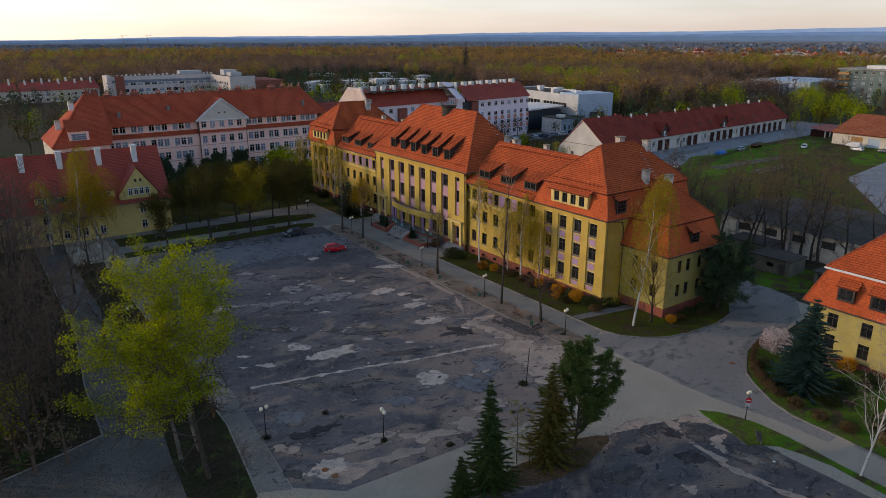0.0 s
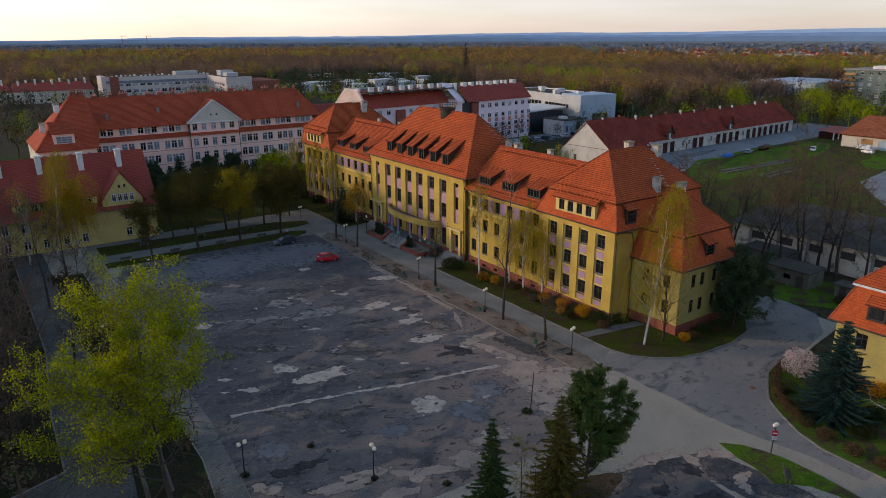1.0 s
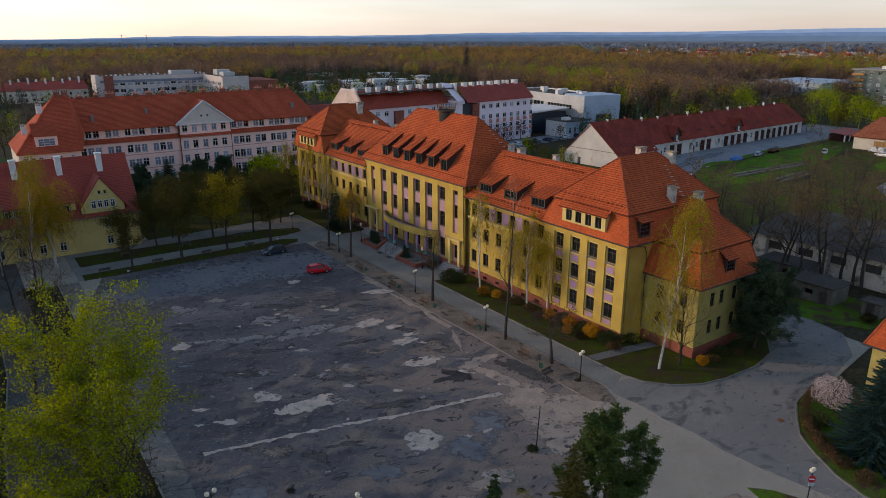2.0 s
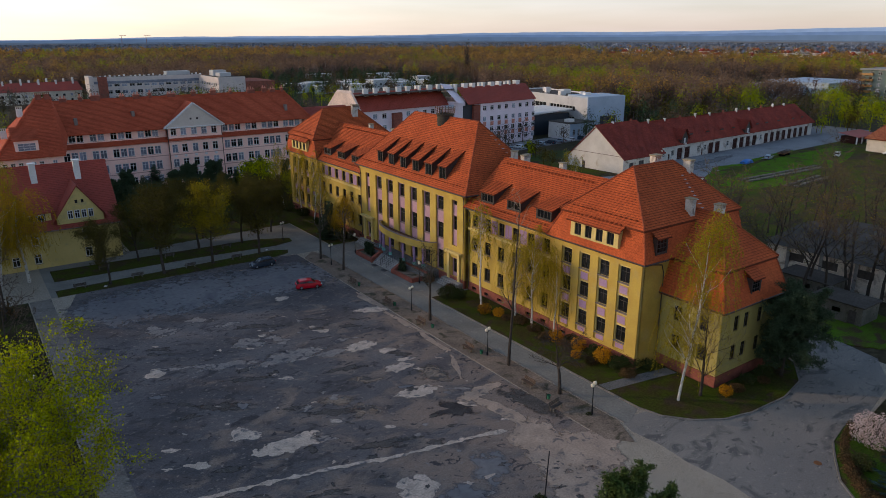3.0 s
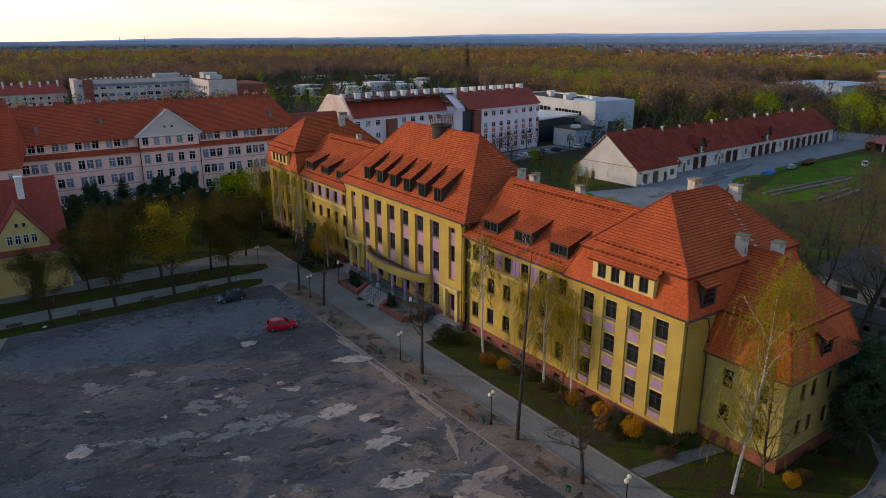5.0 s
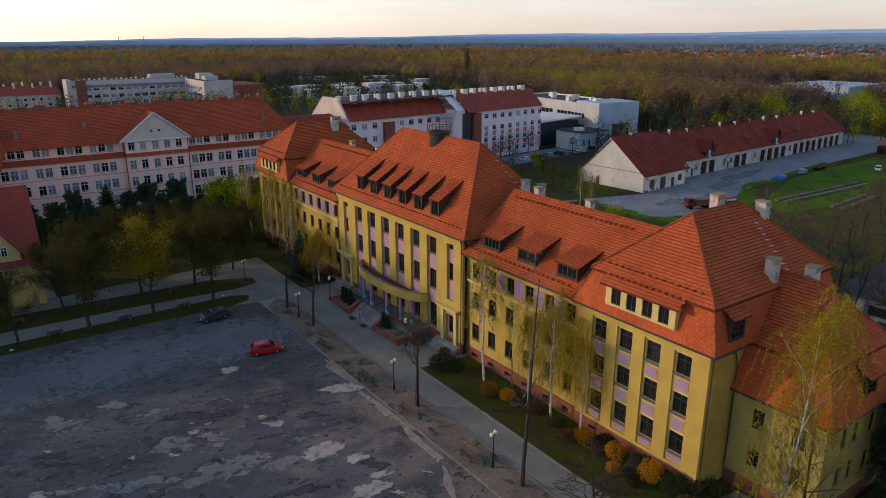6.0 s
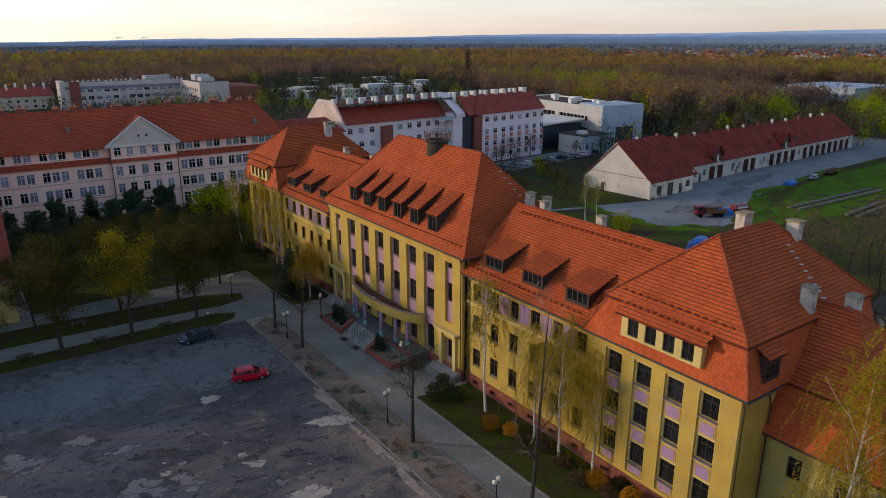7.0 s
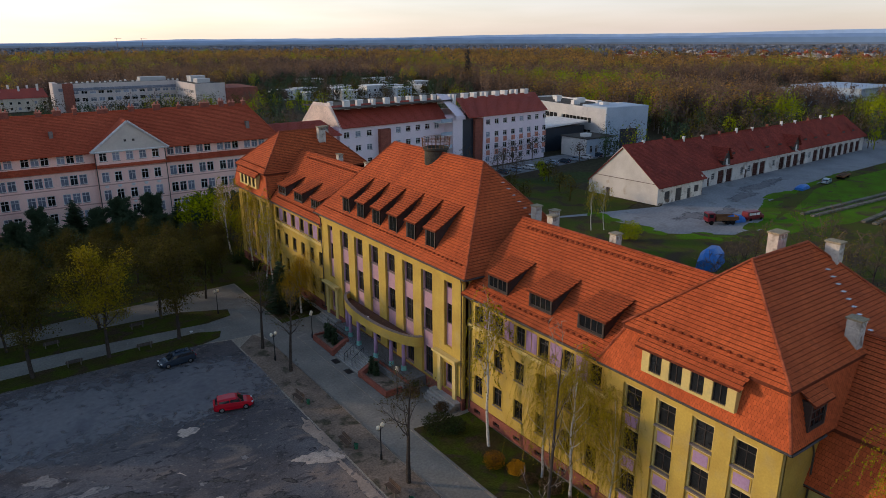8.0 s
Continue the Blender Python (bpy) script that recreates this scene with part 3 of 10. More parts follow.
def walling(me, m, length, z0, z1, holes, thick, mi=0):
    """A wall slab with rectangular openings through it, in the frame m."""
    us = sorted({0.0, length, *(h[0] for h in holes), *(h[1] for h in holes)})
    zs = sorted({z0, z1, *(h[2] for h in holes), *(h[3] for h in holes)})
    us = [u for u in us if -1e-6 <= u <= length + 1e-6]
    zs = [z for z in zs if z0 - 1e-6 <= z <= z1 + 1e-6]
    def solid(i, j):
        if not (0 <= i < len(us) - 1 and 0 <= j < len(zs) - 1):
            return False
        u, z = (us[i] + us[i + 1]) / 2, (zs[j] + zs[j + 1]) / 2
        return not any(h[0] < u < h[1] and h[2] < z < h[3] for h in holes)
    P = lambda u, y, z: m @ Vector((u, y, z))
    for i in range(len(us) - 1):
        for j in range(len(zs) - 1):
            if not solid(i, j):
                continue
            a, b, c, d = us[i], us[i + 1], zs[j], zs[j + 1]
            me.face([P(a, 0, c), P(b, 0, c), P(b, 0, d), P(a, 0, d)], mi)
            me.face([P(b, thick, c), P(a, thick, c), P(a, thick, d), P(b, thick, d)], mi)
            if not solid(i - 1, j):
                me.face([P(a, thick, c), P(a, 0, c), P(a, 0, d), P(a, thick, d)], mi)
            if not solid(i + 1, j):
                me.face([P(b, 0, c), P(b, thick, c), P(b, thick, d), P(b, 0, d)], mi)
            if not solid(i, j - 1):
                me.face([P(a, 0, c), P(a, thick, c), P(b, thick, c), P(b, 0, c)], mi)
            if not solid(i, j + 1):
                me.face([P(a, 0, d), P(b, 0, d), P(b, thick, d), P(a, thick, d)], mi)


_win = {}
def window(parent, m, w, h, style="cross", frame_mat=None, pane_mat=None, name="window"):
    """A window set in the frame m (origin at the middle of its foot): frame with bars, and its pane."""
    key = (round(w, 3), round(h, 3), style, (frame_mat or M_frame).name, (pane_mat or M_glass).name)
    if key not in _win:
        f, g = Mesh(), Mesh()
        t, d = (0.11 if style == "far" else 0.07), 0.08
        nx, zs_ = {"cross": (2, (0.68,)), "far": (2, (0.68,)), "grid": (3, (0.34, 0.67)), "two": (2, ()), "plain": (1, ())}[style]
        xs_ = [t] + [x for k in range(1, nx) for x in (w * k / nx - t * 0.4, w * k / nx + t * 0.4)] + [w - t]
        hz = [t] + [z for q in zs_ for z in (h * q - t * 0.4, h * q + t * 0.4)] + [h - t]
        walling(f, Matrix.Translation((-w / 2, 0, 0)), w, 0, h, [(xs_[i], xs_[i + 1], hz[j], hz[j + 1]) for i in range(0, len(xs_), 2) for j in range(0, len(hz), 2)], d)
        g.box(-w / 2 + 0.02, w / 2 - 0.02, 0.04, 0.055, 0.02, h - 0.02)
        _win[key] = (f.data(name, frame_mat or M_frame), g.data("pane", pane_mat or M_glass))
    fr, gl = _win[key]
    ob = part(name, fr, None, parent, m=m)
    part("pane", gl, None, ob)
    return ob


def inside(px, py, poly):
    x, y = poly[:, 0], poly[:, 1]
    res = np.zeros(px.shape, bool)
    j = len(poly) - 1
    for i in range(len(poly)):
        c = ((y[i] > py) != (y[j] > py)) & (px < (x[j] - x[i]) * (py - y[i]) / (y[j] - y[i] + 1e-12) + x[i])
        res ^= c
        j = i
    return res


_rng = np.random.default_rng(5)
def tiled(polys, course=0.34, width=0.22, mat_tile=None, lift=0.06):
    """Overlapping tiles, course by course, on sloping polygons (lists of 3D points). Returns mesh data without material."""
    mat_tile = mat_tile or M_tile
    V, F, base = [], [], 0
    for poly in polys:
        P = np.array(poly, float)
        nrm = np.zeros(3)
        for i in range(len(P)):
            nrm += np.cross(P[i], P[(i + 1) % len(P)])
        nrm /= np.linalg.norm(nrm)
        if nrm[2] < 0:
            nrm = -nrm
        e = np.cross([0, 0, 1.0], nrm)
        e /= np.linalg.norm(e)
        s = np.cross(nrm, e)
        o = P[0]
        q = np.stack([(P - o) @ e, (P - o) @ s], 1)
        lo, hi = q.min(0), q.max(0)
        rows = np.arange(lo[1], hi[1], course)
        cols = np.arange(lo[0] - width, hi[0] + width, width)
        for k, r in enumerate(rows):
            c = cols + (width / 2 if k % 2 else 0)
            ok = inside(c + width / 2, np.full(c.shape, r + course * 0.45), q)
            c = c[ok]
            if not len(c):
                continue
            n = len(c)
            jit = _rng.normal(0, 0.006, n)
            up = lift + np.abs(_rng.normal(0, 0.008, n))
            def pt(cc, rr, hh):
                return o + np.outer(cc, e) + np.outer(np.full(n, rr) + jit, s) + np.outer(hh, nrm)
            # gap bares the dark underlay as a painted shadow line between courses
            g, gap = 0.008, 0.03
            a, b = pt(c + g, r + gap, up), pt(c + width - g, r + gap, up)
            d, f_ = pt(c + width - g, r + course, np.full(n, 0.004)), pt(c + g, r + course, np.full(n, 0.004))
            a2, b2 = pt(c + g, r + gap, up - lift), pt(c + width - g, r + gap, up - lift)
            V.append(np.stack([a, b, d, f_, a2, b2], 1).reshape(-1, 3))
            i = base + 6 * np.arange(n)[:, None]
            F.append(np.concatenate([i + np.array([0, 1, 2, 3]), i + np.array([4, 5, 1, 0])], 1).reshape(-1, 4))
            base += 6 * n
    V, F = np.concatenate(V), np.concatenate(F)
    me = bpy.data.meshes.new("roof_tiles")
    me.from_pydata(V.tolist(), [], F.tolist())
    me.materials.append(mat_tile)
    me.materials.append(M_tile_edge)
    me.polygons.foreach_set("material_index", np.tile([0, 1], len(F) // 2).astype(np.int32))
    return me


def roofing(parent, polys, name="roof", course=0.34, width=0.22, mat_tile=None, caps=(), under=None, cap_r=0.13, label=""):
    """A roof: underlay planes with thickness, tiles on them, and rounded caps along ridges and hips."""
    u = Mesh()
    for p in polys:
        u.face(p)
        u.face([(x, y, z - 0.22) for x, y, z in reversed(p)])
        for a, b in zip(p, list(p[1:]) + [p[0]]):
            u.face([(a[0], a[1], a[2] - 0.22), (b[0], b[1], b[2] - 0.22), b, a])
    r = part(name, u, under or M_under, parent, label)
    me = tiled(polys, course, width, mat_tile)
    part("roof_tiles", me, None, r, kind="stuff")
    if caps:
        c = Mesh()
        for a, b in caps:
            a, b = Vector(a), Vector(b)
            n = max(1, int((b - a).length / 0.38))
            for k in range(n):
                p, q = a.lerp(b, k / n), a.lerp(b, (k + 1.08) / n)
                c.tube(p + Vector((0, 0, 0.03)), q + Vector((0, 0, 0.03)), cap_r, cap_r * 0.86, 6)
        part("ridge_capping", c, M_ridge if mat_tile in (None, M_tile) else mat_tile, r, kind="stuff")
    return r


def chimney(parent, x, y, z0, z1, w=0.9, d=0.9, mat_=None, name="chimney"):
    me = Mesh()
    me.box(x - w / 2, x + w / 2, y - d / 2, y + d / 2, z0, z1 - 0.70)
    ob = part(name, me, mat_ or M_chim, parent, bevel=0.02)
    me = Mesh()
    walling(me, frame_of((x - w / 2, y - d / 2, 0), (1, 0, 0), (0, -1, 0)), w, z1 - 0.697, z1 - 0.15, [(0.1 + k * (w - 0.1) / 3, (k + 1) * (w - 0.1) / 3, z1 - 0.62, z1 - 0.22) for k in range(3)], d)
    part("flue_head", me, mat_ or M_chim, ob)
    me = Mesh()
    me.box(x - w / 2 - 0.1, x + w / 2 + 0.1, y - d / 2 - 0.1, y + d / 2 + 0.1, z1 - 0.15, z1)
    part("cap_slab", me, M_cap, ob, bevel=0.02)
    return ob


def gutter(parent, pts, r=0.09, name="gutter", mat_=None):
    me = Mesh()
    for a, b in zip(pts, pts[1:]):
        me.tube(a, b, r, r, 6, cap=True)
    return part(name, me, mat_ or M_zinc, parent)


def slab(name, outline, z, mat_, label, category, thick=0.25, kind="structure"):
    me = Mesh()
    me.prism(outline, z - thick, z)
    ob = part(name, me, mat_)
    return tagged(ob, label, category, kind=kind)


def kerb(name, pts, z0, z1, w=0.16, label="grey granite kerb stones along the paving", closed=False, parent=None):
    me = Mesh()
    pts = list(pts) + ([pts[0]] if closed else [])
    for a, b in zip(pts, pts[1:]):
        a, b = Vector((*a, 0)), Vector((*b, 0))
        d = b - a
        n = max(1, round(d.length / 1.0))
        s = d.normalized().cross(Vector((0, 0, 1))) * (w / 2)
        for k in range(n):
            gp = 0.012 / d.length
            p, q = a.lerp(b, k / n + gp), a.lerp(b, (k + 1) / n - gp)
            up = random.uniform(-0.012, 0.012)
            v = [p - s, q - s, q + s, p + s]
            me.hull([(x.x, x.y, z0) for x in v] + [(x.x, x.y, z1 + up) for x in v], [(4, 5, 6, 7), (0, 1, 5, 4), (1, 2, 6, 5), (2, 3, 7, 6), (3, 0, 4, 7)])
    ob = part(name, me, M_kerb)
    return tagged(ob, label, "kerb", kind="structure")


def loft(me, sections, mi=0, close=True):
    """Skin between rings of equal length, given as lists of points."""
    n = len(sections[0])
    v = [p for s in sections for p in s]
    f = []
    for j in range(len(sections) - 1):
        f += [(j * n + k, j * n + (k + 1) % n, (j + 1) * n + (k + 1) % n, (j + 1) * n + k) for k in range(n)]
    f += [tuple(range(n - 1, -1, -1)), tuple(range((len(sections) - 1) * n, len(sections) * n))]
    me.hull(v, f, mi)



# ---- the long yellow school building ----
school = thing("school_building", "long yellow school building with orange tiled roofs and mauve panels", "building")
MID = 114.9
def mir(y, s):
    return y if s > 0 else 2 * MID - y


def mpoly(p, s):
    return [(x, mir(y, s), z) for x, y, z in p]


def shed_dormer(parent, yc, w, x0, z0, z1, xe, ze, bars, tile=True, face="x", cheek=None, front=None):
    """A shed dormer on a roof that faces -x: front at x0 from z0 to z1, its roof rising back to (xe, ze)."""
    me = Mesh()
    h = w / 2
    for s in (-1, 1):
        y = yc + s * h
        me.face([(x0, y, z0), (x0, y, z1), (xe, y, ze - 0.03), (x0 + 0.3, y, z0)])
        me.face([(x0, y - s * 0.08, z0), (x0, y - s * 0.08, z1), (xe, y - s * 0.08, ze - 0.03), (x0 + 0.3, y - s * 0.08, z0)])
        me.box(x0 - 0.02, x0 + 0.1, min(y, y - s * 0.16), max(y, y - s * 0.16), z0, z1)
    me.box(x0 - 0.02, x0 + 0.1, yc - h + 0.16, yc + h - 0.16, z1 - 0.18, z1)
    me.box(x0 - 0.06, x0 + 0.14, yc - h, yc + h, z0 - 0.1, z0 + 0.08)
    # added dark board behind the panes, standing in for the unlit inside
    me.box(x0 + 0.55, x0 + 0.6, yc - h + 0.1, yc + h - 0.1, z0, z1 - 0.02)
    d = part("dormer", me, cheek or M_frame, parent)
    n = bars
    ww = (w - 0.36) / n
    for k in range(n):
        f = Mesh()
        y0 = yc - h + 0.18 + k * ww
        t = 0.06
        f.box(x0 + 0.02, x0 + 0.09, y0, y0 + t, z0 + 0.1, z1 - 0.19); f.box(x0 + 0.02, x0 + 0.09, y0 + ww - t, y0 + ww, z0 + 0.1, z1 - 0.19)
        f.box(x0 + 0.025, x0 + 0.085, y0 + t, y0 + ww - t, z0 + 0.1, z0 + 0.17); f.box(x0 + 0.025, x0 + 0.085, y0 + t, y0 + ww - t, z1 - 0.27, z1 - 0.2)
        f.box(x0 + 0.03, x0 + 0.08, y0 + ww / 2 - 0.025, y0 + ww / 2 + 0.025, z0 + 0.17, z1 - 0.27)
        part("window_frame", f, front or M_frame, d)
        g = Mesh()
        g.box(x0 + 0.045, x0 + 0.06, y0 + 0.02, y0 + ww - 0.02, z0 + 0.12, z1 - 0.22)
        part("pane", g, M_glass, d)
    ov = 0.28
    sl = (ze - z1) / (xe - x0)
    lo = (x0 - 0.18, z1 - 0.18 * sl + 0.06)
    poly = [(lo[0], yc - h - ov, lo[1]), (lo[0], yc + h + ov, lo[1]), (xe + 0.05, yc + h + ov, ze + 0.08), (xe + 0.05, yc - h - ov, ze + 0.08)]
    u = Mesh()
    u.face(poly)
    u.face([(x, y, z - 0.14) for x, y, z in reversed(poly)])
    for a, b in zip(poly, poly[1:] + poly[:1]):
        u.face([(a[0], a[1], a[2] - 0.14), (b[0], b[1], b[2] - 0.14), b, a])
    part("dormer_roof", u, M_under, d)
    me = tiled([poly])
    part("roof_tiles", me, None, d, kind="stuff")
    return d


# the end wings (south built, north mirrored) with steep tiled skirt, hipped top and rear annexe
def end_wing(s):
    e0, e1 = 63.9, 78.7
    cols = [66.5, 69.75, 72.95, 76.1]
    rows = [(2.75, 4.8), (6.7, 8.7), (10.5, 12.5)]
    m = frame_of((75.5, e0, 0), (0, 1, 0), (-1, 0, 0)) if s > 0 else frame_of((75.5, mir(e1, s), 0), (0, 1, 0), (-1, 0, 0))
    base = e0 if s > 0 else mir(e1, s)
    cs = [mir(c, s) - base for c in cols]
    L = e1 - e0
    me = Mesh()
    walling(me, m, L, 1.4, 13.6, [(c - 0.92, c + 0.92, 1.75, 12.72) for c in cs], 0.2)
    part("pier_wall", me, M_yellow, school)
    me = Mesh()
    mi_ = m @ Matrix.Translation((0, 0.203, 0))
    walling(me, mi_, L, 1.4, 13.6, [(c - 0.76, c + 0.76, a, b) for c in cs for a, b in rows], 0.35)
    part("inner_wall", me, M_yellow2, school)
    for c in cs:
        for a, b in rows:
            window(school, m @ Matrix.Translation((c, 0.36, a)), 1.52, b - a, "cross")
            me = Mesh()
            me.box(c - 0.9, c + 0.9, -0.08, 0.35, a - 0.12, a - 0.002, m=m)
            part("window_sill", me, M_sill, school)
        for z0, z1 in ((9.05, 10.0), (5.15, 6.15), (1.85, 2.45)):
            me = Mesh()
            me.box(c - 0.62, c + 0.62, 0.12, 0.2, z0, z1, m=m)
            p = part("mauve_panel", me, M_purple, school, bevel=0.015)
            f = Mesh()
            for a, b, c0, d in ((c - 0.74, c + 0.74, z1 + 0.003, z1 + 0.1), (c - 0.74, c + 0.74, z0 - 0.1, z0 - 0.003), (c - 0.74, c - 0.623, z0, z1), (c + 0.623, c + 0.74, z0, z1)):
                f.box(a, b, 0.14, 0.2, c0, d, m=m)
            part("panel_border", f, M_yellow, p)
    # plinth, with cellar windows left as dark vents
    me = Mesh()
    walling(me, m @ Matrix.Translation((0, -0.1, 0)), L, -0.1, 1.4, [(c - 0.5, c + 0.5, 0.35, 0.85) for c in cs], 0.5)
    part("brick_plinth", me, M_brick, school)
    for c in cs:
        window(school, m @ Matrix.Translation((c, 0.12, 0.35)), 1.0, 0.5, "two")
    # flank and rear walls
    y0, y1 = mir(e0, s), mir(e1, s)
    me = Mesh()
    for y, x0, x1, n in ((y0, 75.9, 94.2, -s), (y1, 75.9, 94.2, s)):
        a, b = (y, y - n * 0.4)
        me.box(x0, x1, min(a, b), max(a, b), 0, 13.65)
    me.box(93.8, 94.2, min(y0, y1) + 0.4, max(y0, y1) - 0.4, 0, 13.65)
    part("flank_wall", me, M_yellow, school)
    # roof: skirt, then hipped top
    E, B, T = 13.7, 17.6, 23.4
    sk = [[(75.0, 63.2, E), (75.0, 79.5, E), (75.75, 77.15, B), (75.75, 64.28, B)],
          [(94.9, 63.2, E), (75.0, 63.2, E), (75.75, 64.28, B), (94.2, 64.28, B)],
          [(75.0, 79.5, E), (79.95, 77.15, B), (75.75, 77.15, B)],
          [(94.9, 79.5, E), (94.9, 63.2, E), (94.2, 64.28, B), (94.2, 77.15, B)]]
    top = [[(75.35, 77.5, B - 0.05), (75.35, 63.95, B - 0.05), (81.2, 71.0, T)],
           [(75.35, 63.95, B - 0.05), (94.6, 63.95, B - 0.05), (88.9, 71.0, T), (81.2, 71.0, T)],
           [(94.6, 77.5, B - 0.05), (75.35, 77.5, B - 0.05), (81.2, 71.0, T), (88.9, 71.0, T)],
           [(94.6, 63.95, B - 0.05), (94.6, 77.5, B - 0.05), (88.9, 71.0, T)]]
    caps = [((75.0, 63.2, E), (75.75, 64.28, B)), ((75.0, 79.5, E), (75.75, 77.15, B))]
    roofing(school, [mpoly(p, s) for p in sk], "roof_skirt", caps=[(mpoly([a], s)[0], mpoly([b], s)[0]) for a, b in caps])
    caps = [((75.35, 63.95, B), (81.2, 71.0, T)), ((75.35, 77.5, B), (81.2, 71.0, T)), ((81.2, 71.0, T), (88.9, 71.0, T)), ((88.9, 71.0, T), (94.6, 63.95, B)), ((88.9, 71.0, T), (94.6, 77.5, B))]
    roofing(school, [mpoly(p, s) for p in top], "roof_top", caps=[(mpoly([a], s)[0], mpoly([b], s)[0]) for a, b in caps])
    gutter(school, [(74.95, mir(79.4, s), 13.62), (74.95, mir(63.1, s), 13.62), (79.2, mir(63.1, s), 13.62)])
    # long dormer with four windows
    d = Mesh()
    md = frame_of((74.82, mir(67.2, s) if s > 0 else mir(75.0, s), 0), (0, 1, 0), (-1, 0, 0))
    hs = [(0.68 + k * 1.78, 0.68 + k * 1.78 + 1.1, 14.95, 16.5) for k in range(4)]
    walling(d, md, 7.8, 14.75, 16.75, hs, 0.3)
    for x in (0, 7.8 - 0.25):
        d.box(x, x + 0.25, 0.3, 1.4, 14.75, 17.0, m=md)
    long_d = part("long_dormer", d, M_yellow2, school)
    for h in hs:
        window(long_d, md @ Matrix.Translation(((h[0] + h[1]) / 2, 0.12, 14.95)), 1.1, 1.55, "two")
    ly, hy = (66.75, 75.45)
    poly = mpoly([(74.42, ly, 16.80), (74.42, hy, 16.80), (76.75, hy, 18.75), (76.75, ly, 18.75)], s)
    u = Mesh()
    u.face(poly); u.face([(x, y, z - 0.14) for x, y, z in reversed(poly)])
    for a, b in zip(poly, poly[1:] + poly[:1]):
        u.face([(a[0], a[1], a[2] - 0.14), (b[0], b[1], b[2] - 0.14), b, a])
    part("dormer_roof", u, M_under, long_d)
    me = tiled([poly])
    part("roof_tiles", me, None, long_d, kind="stuff")
    # rear annexe: lower, with its own skirt and hip
    ax0, ax1, ay = 79.6, 91.4, 55.6
    me = Mesh()
    hw = [(2.0, 3.2), (5.2, 6.4)]
    def wy(a, b):
        return (min(mir(a, s), mir(b, s)), max(mir(a, s), mir(b, s)))
    lo, hi = wy(ay, 63.9)
    mw = frame_of((ax0, lo, 0), (0, 1, 0), (-1, 0, 0))
    hsW = [(a, b, z0, z1) for a, b in ((1.6, 2.7), (5.2, 6.3)) for z0, z1 in ((2.6, 4.5), (6.3, 8.2))]
    walling(me, mw, hi - lo, 1.3, 9.4, hsW, 0.4)
    msd = frame_of((ax0 if s > 0 else ax1, mir(ay, s), 0), (1, 0, 0) if s > 0 else (-1, 0, 0), (0, -s, 0))
    hsS = [(a, b, z0, z1) for a, b in ((2.6, 3.6), (4.6, 5.6), (7.4, 8.4)) for z0, z1 in ((2.6, 4.5), (6.3, 8.2))]
    walling(me, msd @ Matrix.Translation((0.4, 0, 0)), ax1 - ax0 - 0.4, 1.3, 9.4, [(a - 0.4, b - 0.4, c, d_) for a, b, c, d_ in hsS], 0.4)
    me.box(ax1 - 0.4, ax1, lo + 0.4, hi - 0.4, 0, 9.4)
    part("annexe_wall", me, M_yellow3, school)
    me = Mesh()
    me.box(ax0 - 0.1, ax1 + 0.1, min(mir(ay - 0.1, s), mir(63.8, s)), max(mir(ay - 0.1, s), mir(63.8, s)), -0.1, 1.297)
    part("brick_plinth", me, M_brick, school)
    for mm, hh in ((mw, hsW), (msd, hsS)):
        for a, b, z0, z1 in hh:
            window(school, mm @ Matrix.Translation(((a + b) / 2, 0.15, z0)), b - a, z1 - z0, "cross")
    E2, B2, T2 = 9.45, 13.6, 18.5
    sk = [[(79.05, 55.0, E2), (79.05, 64.3, E2), (80.8, 64.3, B2), (80.8, 56.8, B2)],
          [(92.0, 55.0, E2), (79.05, 55.0, E2), (80.8, 56.8, B2), (91.2, 56.8, B2)],
          [(92.0, 64.3, E2), (92.0, 55.0, E2), (91.2, 56.8, B2), (91.2, 64.3, B2)]]
    c0 = 86.4
    top = [[(80.5, 66.6, B2 - 0.05), (80.5, 56.5, B2 - 0.05), (c0, 61.6, T2), (c0, 66.6, T2)],
           [(80.5, 56.5, B2 - 0.05), (91.5, 56.5, B2 - 0.05), (c0, 61.6, T2)],
           [(91.5, 56.5, B2 - 0.05), (91.5, 66.6, B2 - 0.05), (c0, 66.6, T2), (c0, 61.6, T2)]]
    roofing(school, [mpoly(p, s) for p in sk], "annexe_roof_skirt", caps=[(mpoly([(79.05, 55.0, E2)], s)[0], mpoly([(80.8, 56.8, B2)], s)[0]), (mpoly([(92.0, 55.0, E2)], s)[0], mpoly([(91.2, 56.8, B2)], s)[0])])
    roofing(school, [mpoly(p, s) for p in top], "annexe_roof_top", caps=[(mpoly([a], s)[0], mpoly([b], s)[0]) for a, b in (((80.5, 56.5, B2), (c0, 61.6, T2)), ((91.5, 56.5, B2), (c0, 61.6, T2)), ((c0, 61.6, T2), (c0, 65.2, T2)))])
    gutter(school, [(79.05, mir(64, s), 9.42), (79.05, mir(54.95, s), 9.42), (92.0, mir(54.95, s), 9.42)])
    gutter(school, [(75.75, mir(63.75, s), 13.5), (78.9, mir(63.72, s), 12.9), (79.35, mir(63.72, s), 11.8), (79.35, mir(63.72, s), 1.0)], 0.07, "downpipe")
    # small dormers in the skirts of the flanks
    for (cx, y, z0, z1, w, ov, dy) in ((78.0, 63.45, 14.7, 16.5, 2.1, 1.4, 1.0), (85.5, 55.55, 10.5, 12.2, 1.9, 1.3, 1.0)):
        me = Mesh()
        ms_ = frame_of((cx - w / 2 if s > 0 else cx + w / 2, mir(y - 0.15, s), 0), (1, 0, 0) if s > 0 else (-1, 0, 0), (0, -s, 0))
